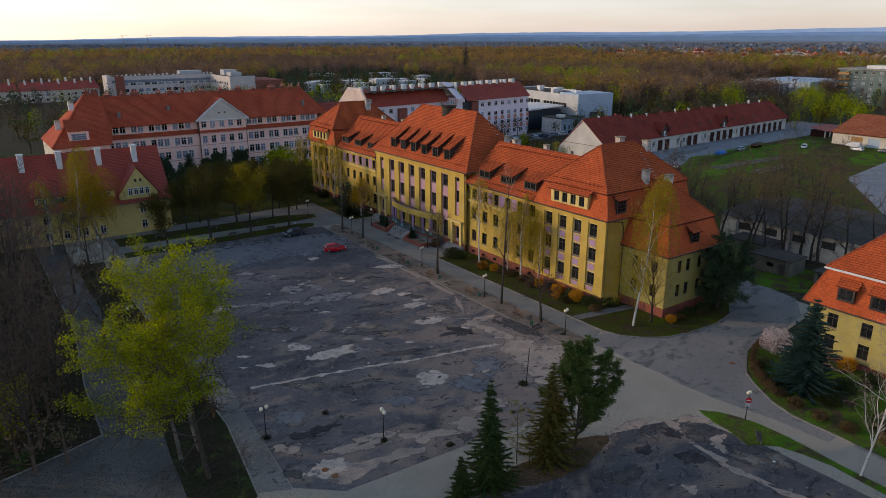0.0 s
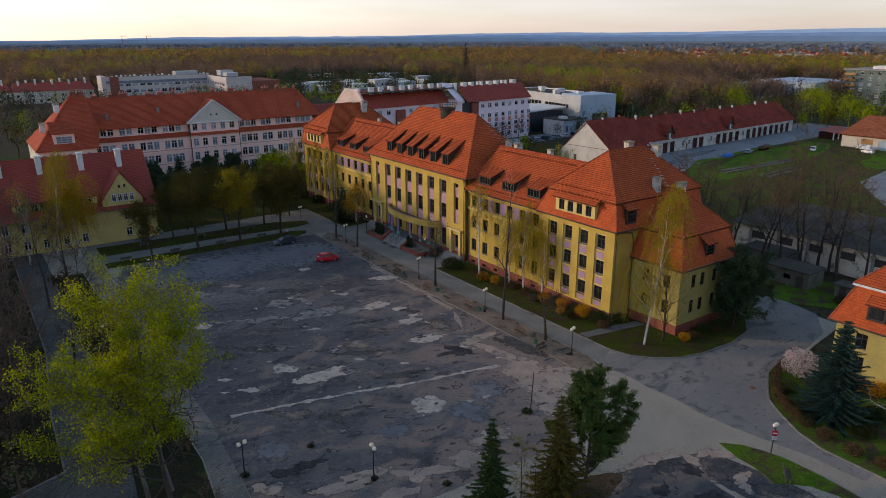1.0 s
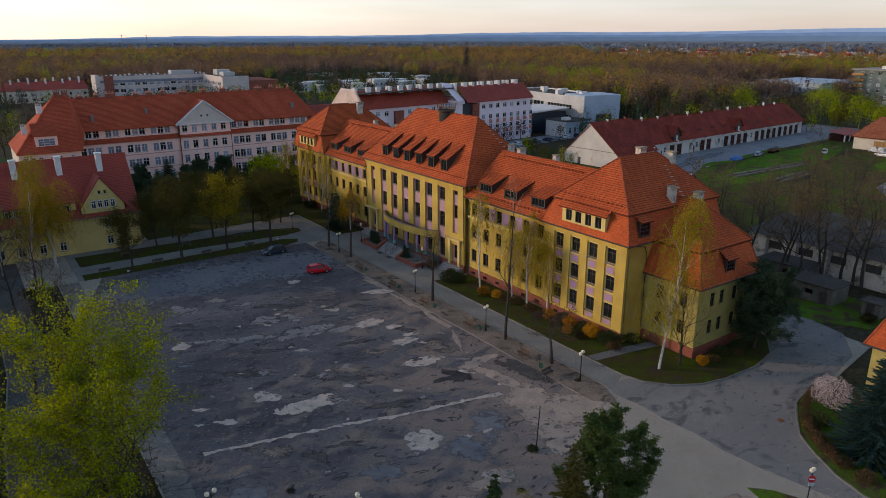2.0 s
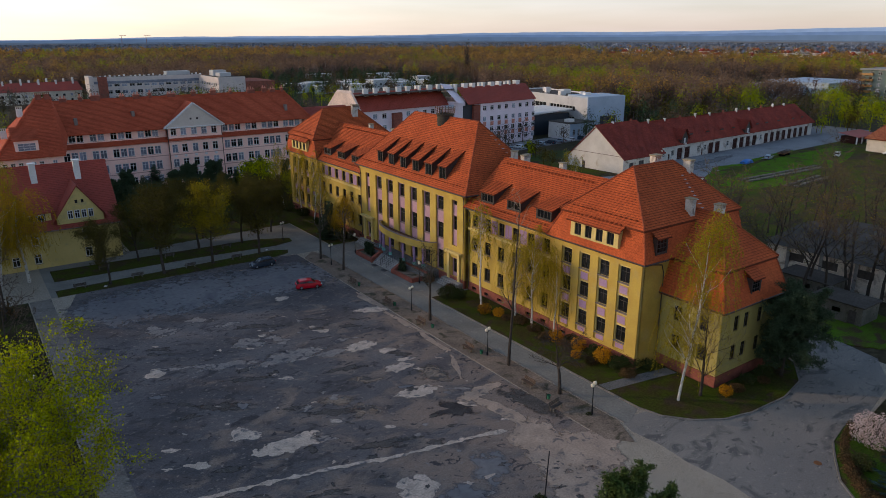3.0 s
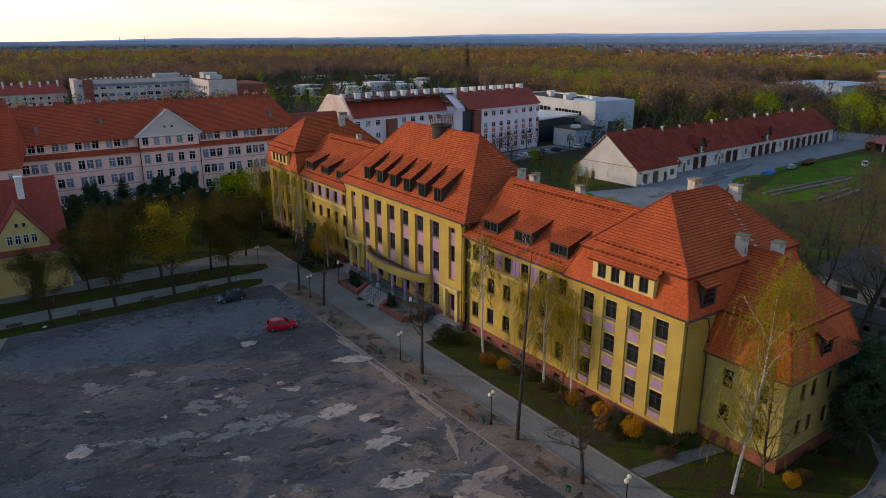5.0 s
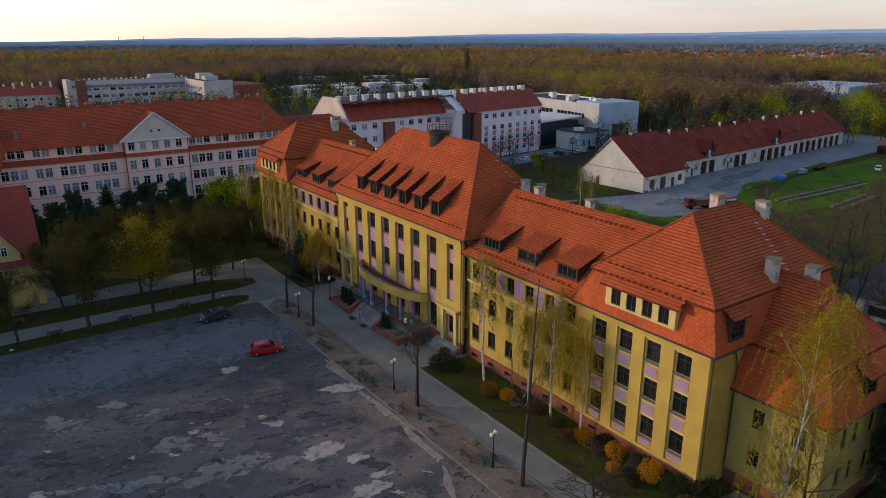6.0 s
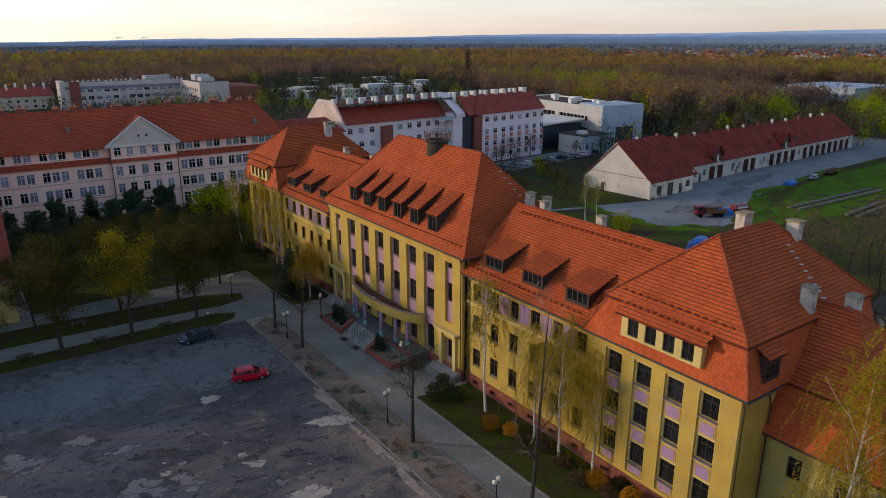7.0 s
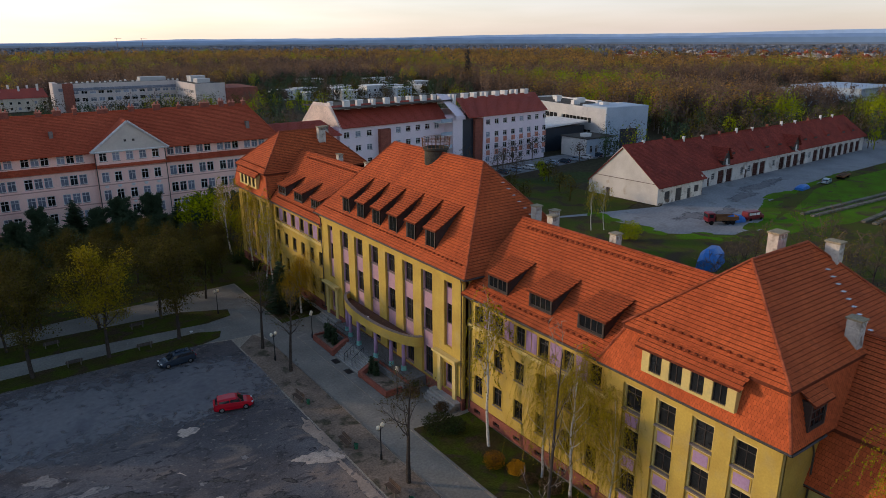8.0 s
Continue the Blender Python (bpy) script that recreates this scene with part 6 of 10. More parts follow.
roofing(pink, [front, [(100.8, PY - 0.2, 15.5), (100.8, 223, 15.5), (95.5, yr, zr)], [(100.8, 223, 15.5), (31.5, 223, 15.5), (31.5, yr, zr), (95.5, yr, zr)]], "roof", 0.4, 0.7, M_tile_pink, under=M_tile_pink, caps=[((31.5, yr, zr), (95.5, yr, zr)), ((95.5, yr, zr), (100.8, PY - 0.2, 15.5))], cap_r=0.18)
roofing(pink, [[(57.9, PY - 1.0, 15.6), (66.15, PY - 1.0, 21.9), (66.15, 214.3, 21.9), (57.9, 208.1, 15.6)], [(66.15, PY - 1.0, 21.9), (74.4, PY - 1.0, 15.6), (74.4, 208.1, 15.6), (66.15, 214.3, 21.9)]], "gable_roof", 0.4, 0.7, M_tile_pink, under=M_tile_pink)
wall_box(pink, 33.0, 100.2, 222.0, 222.4, 0, 15.5, M_pink, "rear_wall")
wall_box(pink, 99.8, 100.2, 208.4, 222, 0, 15.5, M_pink, "end_wall")
for k, x in enumerate((36.5, 40.5, 44.0, 50.5, 54.0, 57.5, 63, 69, 74.5, 79.5, 85.5, 89.5, 92.0, 95.0)):
    w = (1.6, 0.8, 2.2, 1.2)[k % 4]
    me = Mesh()
    top = zr + 0.55 + 0.2 * (k % 3)
    me.box(x - w / 2, x + w / 2, yr - 0.35, yr + 0.35, zr - 1.0, top)
    c = part("chimney", me, M_brick, pink, bevel=0.02)
    me = Mesh()
    me.box(x - w / 2 - 0.1, x + w / 2 + 0.1, yr - 0.45, yr + 0.45, top, top + 0.12)
    part("cap_slab", me, M_coral, c)
    for f in range(max(1, round(w / 0.75))):
        u = x - w / 2 + (f + 0.5) * w / max(1, round(w / 0.75))
        me = Mesh(); me.tube((u, yr, top + 0.1), (u, yr, top + 0.65 + 0.15 * ((k + f) % 2)), 0.19, 0.15, 8, cap=True)
        part("flue_pot", me, M_coral, c)
for x, y, z in ((51.8, 211.5, 19.0), (38, 210.2, 18.2), (93.8, 210.5, 18.4)):
    me = Mesh(); me.box(x - 0.4, x + 0.4, y - 0.5, y + 0.5, z - 0.6, z + 1.1)
    part("roof_hatch", me, M_sill, pink)
for k, x in enumerate((58.95, 73.35)):
    gutter(pink, [(x, PY - 0.75, 15.4), (x, PY - 0.75, 0.2)], 0.09, "downpipe")
# its west wing with a tall gable, higher roof and wide dormer
mW = frame_of((19.5, 200.0, 0), (1, 0, 0), (0, -1, 0))
facade(pink, mW, 13.5, 0, 12.0, [1.4, 3.0, 4.6, 7.2, 8.8, 11.6], [(1.4, 3.1), (5.3, 7.0), (9.4, 11.0)], 1.0, M_pink, seed=21)
wall_box(pink, 32.6, 33.0, 200.4, 208.0, 0, 12.0, M_pink, "end_wall")
wall_box(pink, 19.5, 19.9, 200.4, 222.4, 0, 12.0, M_cream, "end_wall")
roofing(pink, [[(19.2, 199.3, 12.1), (33.4, 199.3, 12.1), (33.4, 211, 24.6), (30.2, 211, 24.6)], [(33.4, 222.7, 12.1), (19.2, 222.7, 12.1), (30.2, 211, 24.6), (33.4, 211, 24.6)], [(33.4, 199.3, 12.1), (35.5, 208, 15.5), (33.4, 211, 24.6)]], "wing_roof", 0.4, 0.7, M_tile_pink, under=M_tile_pink)
roofing(pink, [[(19.2, 222.7, 12.1), (19.2, 199.3, 12.1), (30.2, 211, 24.6)]], "hip_slope", 0.4, 0.7, M_tile_pink, under=M_tile_pink, caps=[((19.2, 199.3, 12.1), (30.2, 211, 24.6))], cap_r=0.3)
me = Mesh()
me.box(23.5, 28.3, 200.6, 204.5, 12.9, 16.1)
dw = part("wide_dormer", me, M_pink, pink)
window(dw, frame_of((25.9, 200.48, 13.6), (1, 0, 0), (0, -1, 0)), 3.6, 1.7, "grid", M_wframe, M_blind)
roofing(dw, [[(23.2, 200.2, 16.1), (28.6, 200.2, 16.1), (28.6, 205.6, 18.6), (23.2, 205.6, 18.6)]], "dormer_roof", 0.4, 0.7, M_tile_pink, under=M_tile_pink)
for x, y, z in ((22.0, 206.0, 18.5), (26.2, 209.0, 23.0), (30.8, 211, 26.0), (32.6, 211, 26.0)):
    chimney(pink, x, y, z - 2.5, z, 1.3, 0.9, M_white if x < 27 else M_brick)

# yellow house with a cross gable at the corner of the square
house = thing("gabled_house", "pale yellow two storey house with steep dark red roof and gable", "house")
HY = 149.5
mH = frame_of((-8, HY, 0), (1, 0, 0), (0, -1, 0))
facade(house, mH, 42.5, 0, 7.0, [3, 6.2, 9.4, 12.6, 15.8, 19.0, 22.2, 25.6, 28.9, 37.0], [(0.9, 2.6), (4.2, 6.1)], 1.15, M_yellow2, seed=31, blinds=0.0)
wall_box(house, 34.1, 34.5, HY + 0.4, HY + 15.6, 0, 7.0, M_yellow2, "end_wall")
wall_box(house, -8, 34.5, HY + 15.6, HY + 16, 0, 7.0, M_yellow2, "rear_wall")
me = Mesh()
me.hull([(34.1, HY + 0.0, 7.003), (34.1, HY + 16, 7.003), (34.1, HY + 8, 16.6), (34.5, HY, 7.003), (34.5, HY + 16, 7.003), (34.5, HY + 8, 16.6)], [(0, 2, 1), (3, 4, 5), (0, 3, 5, 2), (1, 2, 5, 4)])
part("gable_wall", me, M_yellow2, house)
roofing(house, [[(-8.5, HY - 0.7, 6.7), (35.0, HY - 0.7, 6.7), (35.0, HY + 8, 16.8), (-8.5, HY + 8, 16.8)], [(35, HY + 16.7, 6.7), (-8.5, HY + 16.7, 6.7), (-8.5, HY + 8, 16.8), (35, HY + 8, 16.8)]], "roof", 0.36, 0.5, M_tile_flat, under=M_tile_flat, caps=[((-8.5, HY + 8, 16.8), (35, HY + 8, 16.8))])
me = Mesh()
gx0, gx1, ga, gz = 24.7, 32.2, 28.5, 13.8
me.hull([(gx0, HY - 0.25, 7.4), (gx1, HY - 0.25, 7.4), (gx1, HY - 0.25, 8.6), (ga, HY - 0.25, gz), (gx0, HY - 0.25, 8.6), (gx0, HY + 2, 7.4), (gx1, HY + 2, 7.4), (gx1, HY + 3, 8.6), (ga, HY + 5.5, gz), (gx0, HY + 3, 8.6)], [(0, 1, 2, 3, 4), (1, 6, 7, 2), (0, 4, 9, 5)])
cg = part("cross_gable", me, M_yellow2, house)
for x in (26.9, 28.0, 29.1, 30.2):
    window(cg, frame_of((x, HY - 0.36, 8.2), (1, 0, 0), (0, -1, 0)), 0.85, 1.5, "far", M_wframe)
for x in (28.1, 29.1):
    window(cg, frame_of((x, HY - 0.36, 10.9), (1, 0, 0), (0, -1, 0)), 0.4, 0.6, "two", M_frame)
roofing(cg, [[(gx0 - 0.6, HY - 0.6, 8.0), (ga, HY - 0.6, gz + 0.35), (ga, HY + 5.9, gz + 0.35), (gx0 - 0.6, HY + 0.6, 8.0)], [(ga, HY - 0.6, gz + 0.35), (gx1 + 0.6, HY - 0.6, 8.0), (gx1 + 0.6, HY + 0.6, 8.0), (ga, HY + 5.9, gz + 0.35)]], "gable_roof", 0.36, 0.5, M_tile_flat, under=M_tile_flat)
me = Mesh(); me.box(9.6, 24.0, HY + 0.6, HY + 2.8, 7.4, 9.7)
sd = part("strip_dormer", me, M_yellow2, house)
for x in (10.9, 13.2, 14.8, 16.4, 19.2, 20.8, 22.4):
    window(sd, frame_of((x, HY + 0.49, 8.1), (1, 0, 0), (0, -1, 0)), 1.1, 1.3, "two", M_wframe)
    me = Mesh(); me.box(x - 0.72, x + 0.72, HY + 0.585, HY + 0.598, 7.9, 9.6)
    part("window_board", me, M_frame, sd)
roofing(sd, [[(9.2, HY + 0.2, 9.8), (24.2, HY + 0.2, 9.8), (24.2, HY + 4.5, 12.7), (9.2, HY + 4.5, 12.7)]], "dormer_roof", 0.36, 0.5, M_tile_flat, under=M_tile_flat)
for x in (8.8, 15.5, 22.8, 29.8):
    me = Mesh(); me.box(x - 0.5, x + 0.5, HY + 5.6, HY + 6.8, 12.5, 17.4)
    c = part("chimney", me, M_white, house, bevel=0.03)
    me = Mesh(); me.box(x - 0.62, x + 0.62, HY + 5.5, HY + 6.9, 17.403, 17.6)
    part("cap_slab", me, M_wframe, c)
gutter(house, [(-8.5, HY - 0.75, 6.6), (35, HY - 0.75, 6.6)], 0.11, "gutter", M_sill)

# low garage range with white gable
garage = thing("garage_range", "long white garage range with old dark red tile roof", "building", m=Matrix.Translation((170, 147, 0)) @ Matrix.Rotation(radians(3.2), 4, "Z"))
def gpart(name, me, m, bevel=0.0, parent=None):
    return part(name, me, m, parent or garage, bevel=bevel)
me = Mesh()
me.hull([(0, 0, 0), (0, 21, 0), (0, 21, 3.4), (0, 11, 13.1), (0, 0, 4.4), (0.4, 0, 0), (0.4, 21, 0), (0.4, 21, 3.4), (0.4, 11, 13.1), (0.4, 0, 4.4)], [(4, 3, 2, 1, 0), (5, 6, 7, 8, 9), (0, 5, 9, 4), (2, 7, 6, 1), (3, 8, 7, 2), (4, 9, 8, 3)])
gable = gpart("gable_wall", me, M_gable)
me = Mesh(); me.box(-0.06, -0.003, 14.2, 15.3, 0, 2.1); gpart("small_door", me, M_woodgrey)
me = Mesh(); me.box(-0.1, -0.003, 0.5, 19.5, 4.9, 5.05); gpart("ledge", me, M_sill)
doors = [(35.5, 3.0), (39.8, 3.0), (54, 3.0), (58, 3.0), (69.5, 3.0), (74, 3.0), (78.4, 3.0), (83, 3.0), (91.5, 3.0), (96, 3.0), (100.4, 3.0), (105, 3.0), (109.6, 3.0), (114.2, 3.0), (118.8, 3.0), (123.4, 3.0)]
wins = [22, 26.5, 31.5, 46.5, 50.3, 64.5, 87.4]
hs = [(x - w / 2, x + w / 2, 0.0, 3.7) for x, w in doors] + [(x - 0.8, x + 0.8, 1.5, 3.3) for x in wins] + [(29.0, 30.0, 0, 2.4), (48.2, 49.2, 0, 2.4)]
me = Mesh()
walling(me, frame_of((19, 4.6, 0), (1, 0, 0), (0, -1, 0)), 109, -0.1, 5.1, [(a - 19, b - 19, c, d) for a, b, c, d in hs], 0.4)
gpart("front_wall", me, M_garage)
me = Mesh()
walling(me, frame_of((0.4, 0, 0), (1, 0, 0), (0, -1, 0)), 18.6, -0.1, 4.3, [(2.5, 4.5, 1.0, 3.0), (7, 9.5, 0, 3.2), (12, 13.4, 0, 2.6), (15, 17, 1.2, 2.9)], 0.4)
walling(me, frame_of((19.0, 0, 0), (0, 1, 0), (1, 0, 0)), 4.6, -0.1, 5.1, [], 0.4)
gpart("store_wall", me, M_oldwall)
for x, w in doors:
    me = Mesh(); me.box(x - w / 2, x + w / 2, 4.85, 4.93, 0, 3.7)
    d = gpart("garage_door", me, M_doordark)
    me = Mesh(); me.box(x - 0.03, x + 0.03, 4.82, 4.849, 0, 3.7)
    for z in (0.4, 2.0, 3.3):
        me.box(x - w / 2, x + w / 2, 4.82, 4.848, z, z + 0.1)
    gpart("door_batten", me, M_frame, parent=d)
for a, b, c, d in ((29.0, 30.0, 0, 2.4), (48.2, 49.2, 0, 2.4)):
    me = Mesh(); me.box(a, b, 4.85, 4.93, c, d); gpart("small_door", me, M_doordark)
for a, b, c, d in ((2.9, 4.9, 1.0, 3.0), (7.4, 9.9, 0, 3.2), (12.4, 13.8, 0, 2.6), (15.4, 17.4, 1.2, 2.9)):
    me = Mesh(); me.box(a, b, 0.2, 0.3, c, d); gpart("store_door", me, M_woodgrey)
for x in wins:
    window(garage, frame_of((x, 4.75, 1.5), (1, 0, 0), (0, -1, 0)), 1.6, 1.8, "grid", M_wframe)
roofing(garage, [[(-0.3, -0.5, 4.3), (20.0, -0.5, 4.3), (20.0, 11, 13.2), (-0.3, 11, 13.2)], [(20.0, 3.9, 5.0), (128.8, 3.9, 5.0), (124.0, 11, 12.0), (20.0, 11, 12.0)], [(128.8, 3.9, 5.0), (128.8, 18.2, 5.0), (124.0, 11, 12.0)], [(128.8, 18.2, 5.0), (-0.3, 21.3, 3.2), (-0.3, 11, 12.6), (124, 11, 12.0)]], "roof", 0.4, 0.5, M_tile_old, under=M_tile_old, caps=[((-0.3, 11, 13.2), (20, 11, 13.2)), ((20, 11, 12.0), (124, 11, 12.0))])
me = Mesh(); me.box(0.4, 128, 19.6, 20, 0, 3.0); me.box(127.6, 128, 5, 18, 0, 5.0); gpart("rear_wall", me, M_white)
for x in (36.5, 76.0):
    me = Mesh()
    me.hull([(x - 1.7, 3.9, 5.3), (x + 1.7, 3.9, 5.3), (x + 1.7, 3.9, 7.2), (x, 3.9, 9.6), (x - 1.7, 3.9, 7.2), (x - 1.7, 8.5, 5.3), (x + 1.7, 8.5, 5.3), (x + 1.7, 8.5, 7.2), (x, 8.5, 9.6), (x - 1.7, 8.5, 7.2)], [(0, 1, 2, 3, 4), (1, 6, 7, 2), (0, 4, 9, 5)])
    ld = gpart("loft_dormer", me, M_frame)
    me = Mesh(); me.box(x - 0.4, x + 0.4, 3.82, 3.897, 5.4, 6.9); me.box(x - 0.55, x + 0.55, 3.3, 3.89, 5.1, 5.3)
    gpart("loft_window", me, M_wframe, parent=ld)
    me = tiled([[(x - 2.3, 3.4, 6.5), (x, 3.4, 9.9), (x, 9.4, 9.9), (x - 2.3, 7.4, 6.5)], [(x, 3.4, 9.9), (x + 2.3, 3.4, 6.5), (x + 2.3, 7.4, 6.5), (x, 9.4, 9.9)]], 0.4, 0.5, M_tile_old)
    part("roof_tiles", me, None, ld, kind="stuff")
for x in (21.8, 43.0, 53.0, 62.0, 69.5, 86.0, 93.0, 102.0, 113.5, 121.0):
    me = Mesh()
    me.hull([(x - 1.7, 6.0, 7.05), (x + 1.7, 6.0, 7.05), (x + 1.1, 5.95, 7.7), (x + 0.4, 5.9, 7.95), (x - 0.4, 5.9, 7.95), (x - 1.1, 5.95, 7.7), (x, 8.6, 9.7)], [(0, 1, 2, 3, 4, 5), (1, 6, 2), (2, 6, 3), (3, 6, 4), (4, 6, 5), (5, 6, 0)])
    e = gpart("eyebrow_dormer", me, M_tile_old)
    me = Mesh(); me.prism([(x - 1.0, 5.86), (x + 1.0, 5.86), (x + 1.0, 5.9), (x - 1.0, 5.9)], 7.15, 7.62); gpart("dormer_window", me, M_frame, parent=e)
for k in range(13):
    x = 8 + k * 8.9
    me = Mesh(); me.box(x - 0.28, x + 0.28, 10.7, 11.3, 11.5, 12.75 + (0.9 if x < 20 else 0) + 0.2 * (k % 3)); me.box(x - 0.34, x + 0.34, 10.64, 11.36, 12.6 + (0.9 if x < 20 else 0) + 0.2 * (k % 3), 12.72 + (0.9 if x < 20 else 0) + 0.2 * (k % 3))
    gpart("chimney", me, M_brick if k % 3 == 1 else M_white, bevel=0.02)

# corner house with steep tiled skirt roof
corner = thing("corner_house", "yellow corner house with orange tiled mansard roof", "house")
CX = 85.6
mK = frame_of((CX, 10.0, 0), (0, 1, 0), (-1, 0, 0))
facade(corner, mK, 27.7, 0.9, 7.2, [4.5, 8.6, 12.7, 16.8, 20.6, 24.7], [(1.5, 3.4), (4.4, 6.25)], 1.3, M_yellow3, seed=41, style="cross", fm=M_frame, blinds=0.0)
me = Mesh(); me.box(CX - 0.1, CX + 0.5, 10, 37.8, -0.1, 0.897); part("brick_plinth", me, M_brick, corner)
mK2 = frame_of((CX + 14, 37.7, 0), (-1, 0, 0), (0, 1, 0))
facade(corner, mK2, 13.6, 0, 7.2, [2.5, 6.5, 10.5], [(1.5, 3.4), (4.4, 6.25)], 1.3, M_yellow3, seed=42, style="cross", fm=M_frame, blinds=0.0)
wall_box(corner, CX + 13.6, CX + 14, 10, 37.3, 0, 7.2, M_yellow3, "rear_wall")
me = Mesh(); me.box(CX - 0.25, CX - 0.004, 26.4, 29.4, 0.9, 9.0); part("projecting_bay", me, M_yellow3, corner, bevel=0.02)
E, B, T = 7.15, 12.0, 18.8
sk = [[(85.0, 9.5, E), (85.0, 38.4, E), (86.2, 36.3, B), (86.2, 9.5, B)], [(85.0, 38.4, E), (100.2, 38.4, E), (99.0, 36.3, B), (86.2, 36.3, B)]]
tp = [[(85.85, 9.5, B), (85.85, 36.7, B), (92.6, 30.0, T), (92.6, 9.5, T)], [(85.85, 36.7, B), (99.4, 36.7, B), (92.6, 30.0, T)], [(99.4, 36.7, B), (99.4, 9.5, B), (92.6, 9.5, T), (92.6, 30, T)]]
roofing(corner, sk, "roof_skirt", caps=[((85.0, 38.4, E), (86.2, 36.3, B))])
roofing(corner, tp, "roof_top", caps=[((85.85, 36.7, B), (92.6, 30, T)), ((99.4, 36.7, B), (92.6, 30, T)), ((92.6, 30, T), (92.6, 9.5, T))])
me = Mesh(); me.box(85.7, 85.84, 9.5, 36.8, B - 0.25, B - 0.02); part("white_fascia", me, M_wframe, corner)
gutter(corner, [(84.92, 9.5, E - 0.08), (84.92, 38.5, E - 0.08), (100, 38.5, E - 0.08)])
for y in (33.4, 29.6, 22, 15):
    shed_dormer(corner, y, 2.0, 84.95, 8.5, 10.3, 86.6, 11.6, 1)

# stained concrete store and huts behind the annexe
store = thing("old_store", "long low stained concrete store with dark felt roof", "building")
me = Mesh()
walling(me, frame_of((124.5, 38, 0), (0, 1, 0), (-1, 0, 0)), 38, -0.1, 4.9, [(4 + 5.5 * k, 6.6 + 5.5 * k, 2.6, 4.0) for k in range(6)], 0.4)
part("wall", me, M_oldwall, store)
for k in range(7):
    me = Mesh(); me.box(124.25, 124.49, 38.9 + 5.5 * k, 39.4 + 5.5 * k, 0, 4.9)
    part("pilaster", me, M_concrete, store, bevel=0.02)
for k in range(6):
    me = Mesh(); me.box(124.7, 124.78, 42 + 5.5 * k, 44.6 + 5.5 * k, 2.6, 4.0); part("boarded_window", me, M_woodgrey, store)
me = Mesh(); me.box(124.9, 150, 75.6, 76, 0, 4.9); me.box(149.6, 150, 38, 75.6, 0, 4.9); part("rear_wall", me, M_oldwall, store)
me = Mesh()
me.hull([(123.9, 37.5, 4.95), (150.5, 37.5, 4.95), (150.5, 76.5, 4.95), (123.9, 76.5, 4.95), (137, 37.5, 6.3), (137, 76.5, 6.3)], [(0, 4, 5, 3), (4, 1, 2, 5), (0, 1, 4), (2, 3, 5), (3, 2, 1, 0)])
part("felt_roof", me, M_felt, store)
def hut(x0, x1, y0, y1, h):
    b = thing("shed_hut", "small grey concrete hut with flat felt roof", "shed", group="huts beside the store")
    me = Mesh()
    walling(me, frame_of((x0, y0, 0), (0, 1, 0), (-1, 0, 0)), y1 - y0, -0.1, h, [(0.8, 1.9, 0, 2.0), (3.0, 4.2, 1.1, 1.9)], 0.25)
    me.box(x0 + 0.25, x1, y0, y0 + 0.25, -0.1, h); me.box(x0 + 0.25, x1, y1 - 0.25, y1, -0.1, h); me.box(x1 - 0.25, x1, y0 + 0.25, y1 - 0.25, -0.1, h)
    part("wall", me, M_ramp, b)
    me = Mesh(); me.box(x0 + 0.1, x0 + 0.16, y0 + 0.8, y0 + 1.9, 0, 2.0); part("door", me, M_woodgrey, b)
    me = Mesh(); me.box(x0 - 0.3, x1 + 0.3, y0 - 0.3, y1 + 0.3, h, h + 0.18); part("roof", me, M_felt, b, bevel=0.02)
hut(111.5, 116.5, 54.0, 61.0, 2.7)
hut(117.5, 122.5, 61.5, 69.5, 2.6)
hut(112.0, 114.5, 47.5, 50.0, 2.2)

# range with orange-brown roof beyond the yard
eastb = thing("workshop_range", "low workshop range with orange-brown tile roof and eyebrow dormers", "building")
me = Mesh()
walling(me, frame_of((272, 70, 0), (0, 1, 0), (-1, 0, 0)), 56, -0.1, 4.6, [(3 + 6 * k, 7.2 + 6 * k, 0, 3.4) for k in range(8)], 0.4)
me.box(272.4, 290, 125.6, 126, 0, 4.6); me.box(272.4, 290, 70, 70.4, 0, 4.6); me.box(289.6, 290, 70.4, 125.6, 0, 4.6)
part("wall", me, M_cream, eastb)
for k in range(8):
    me = Mesh(); me.box(272.15, 272.25, 73 + 6 * k, 77.2 + 6 * k, 0, 3.4); part("folding_door", me, (M_bluewall, M_ochre, M_white)[k % 3], eastb)
roofing(eastb, [[(271.2, 126.8, 4.4), (271.2, 69, 4.4), (281, 69, 11.0), (281, 122, 11.0)], [(290.8, 126.8, 4.4), (271.2, 126.8, 4.4), (281, 122, 11.0)], [(290.8, 69, 4.4), (290.8, 126.8, 4.4), (281, 122, 11.0), (281, 69, 11.0)]], "roof", 0.45, 0.7, mat("orange_brown_tiles", (0.36, 0.13, 0.065), (0.27, 0.09, 0.05), 0.3, 3, 0.8, 0.05, island=0.15))
porch_b = thing("lean_to", "low dark lean-to with white posts and red roof", "shed")
me = Mesh(); me.box(285, 300, 136, 141, 0, 2.6); part("wall", me, M_doordark, porch_b)
me = Mesh(); me.hull([(284, 134.5, 2.6), (301, 134.5, 2.6), (301, 142, 3.6), (284, 142, 3.6), (284, 134.5, 2.4), (301, 134.5, 2.4)], [(0, 1, 2, 3), (4, 5, 1, 0)]); part("roof", me, M_tile_flat, porch_b)
for k in range(5):
    me = Mesh(); me.box(284.3 + 4 * k, 284.7 + 4 * k, 134.7, 135.1, 0, 2.5); part("post", me, M_white, porch_b)

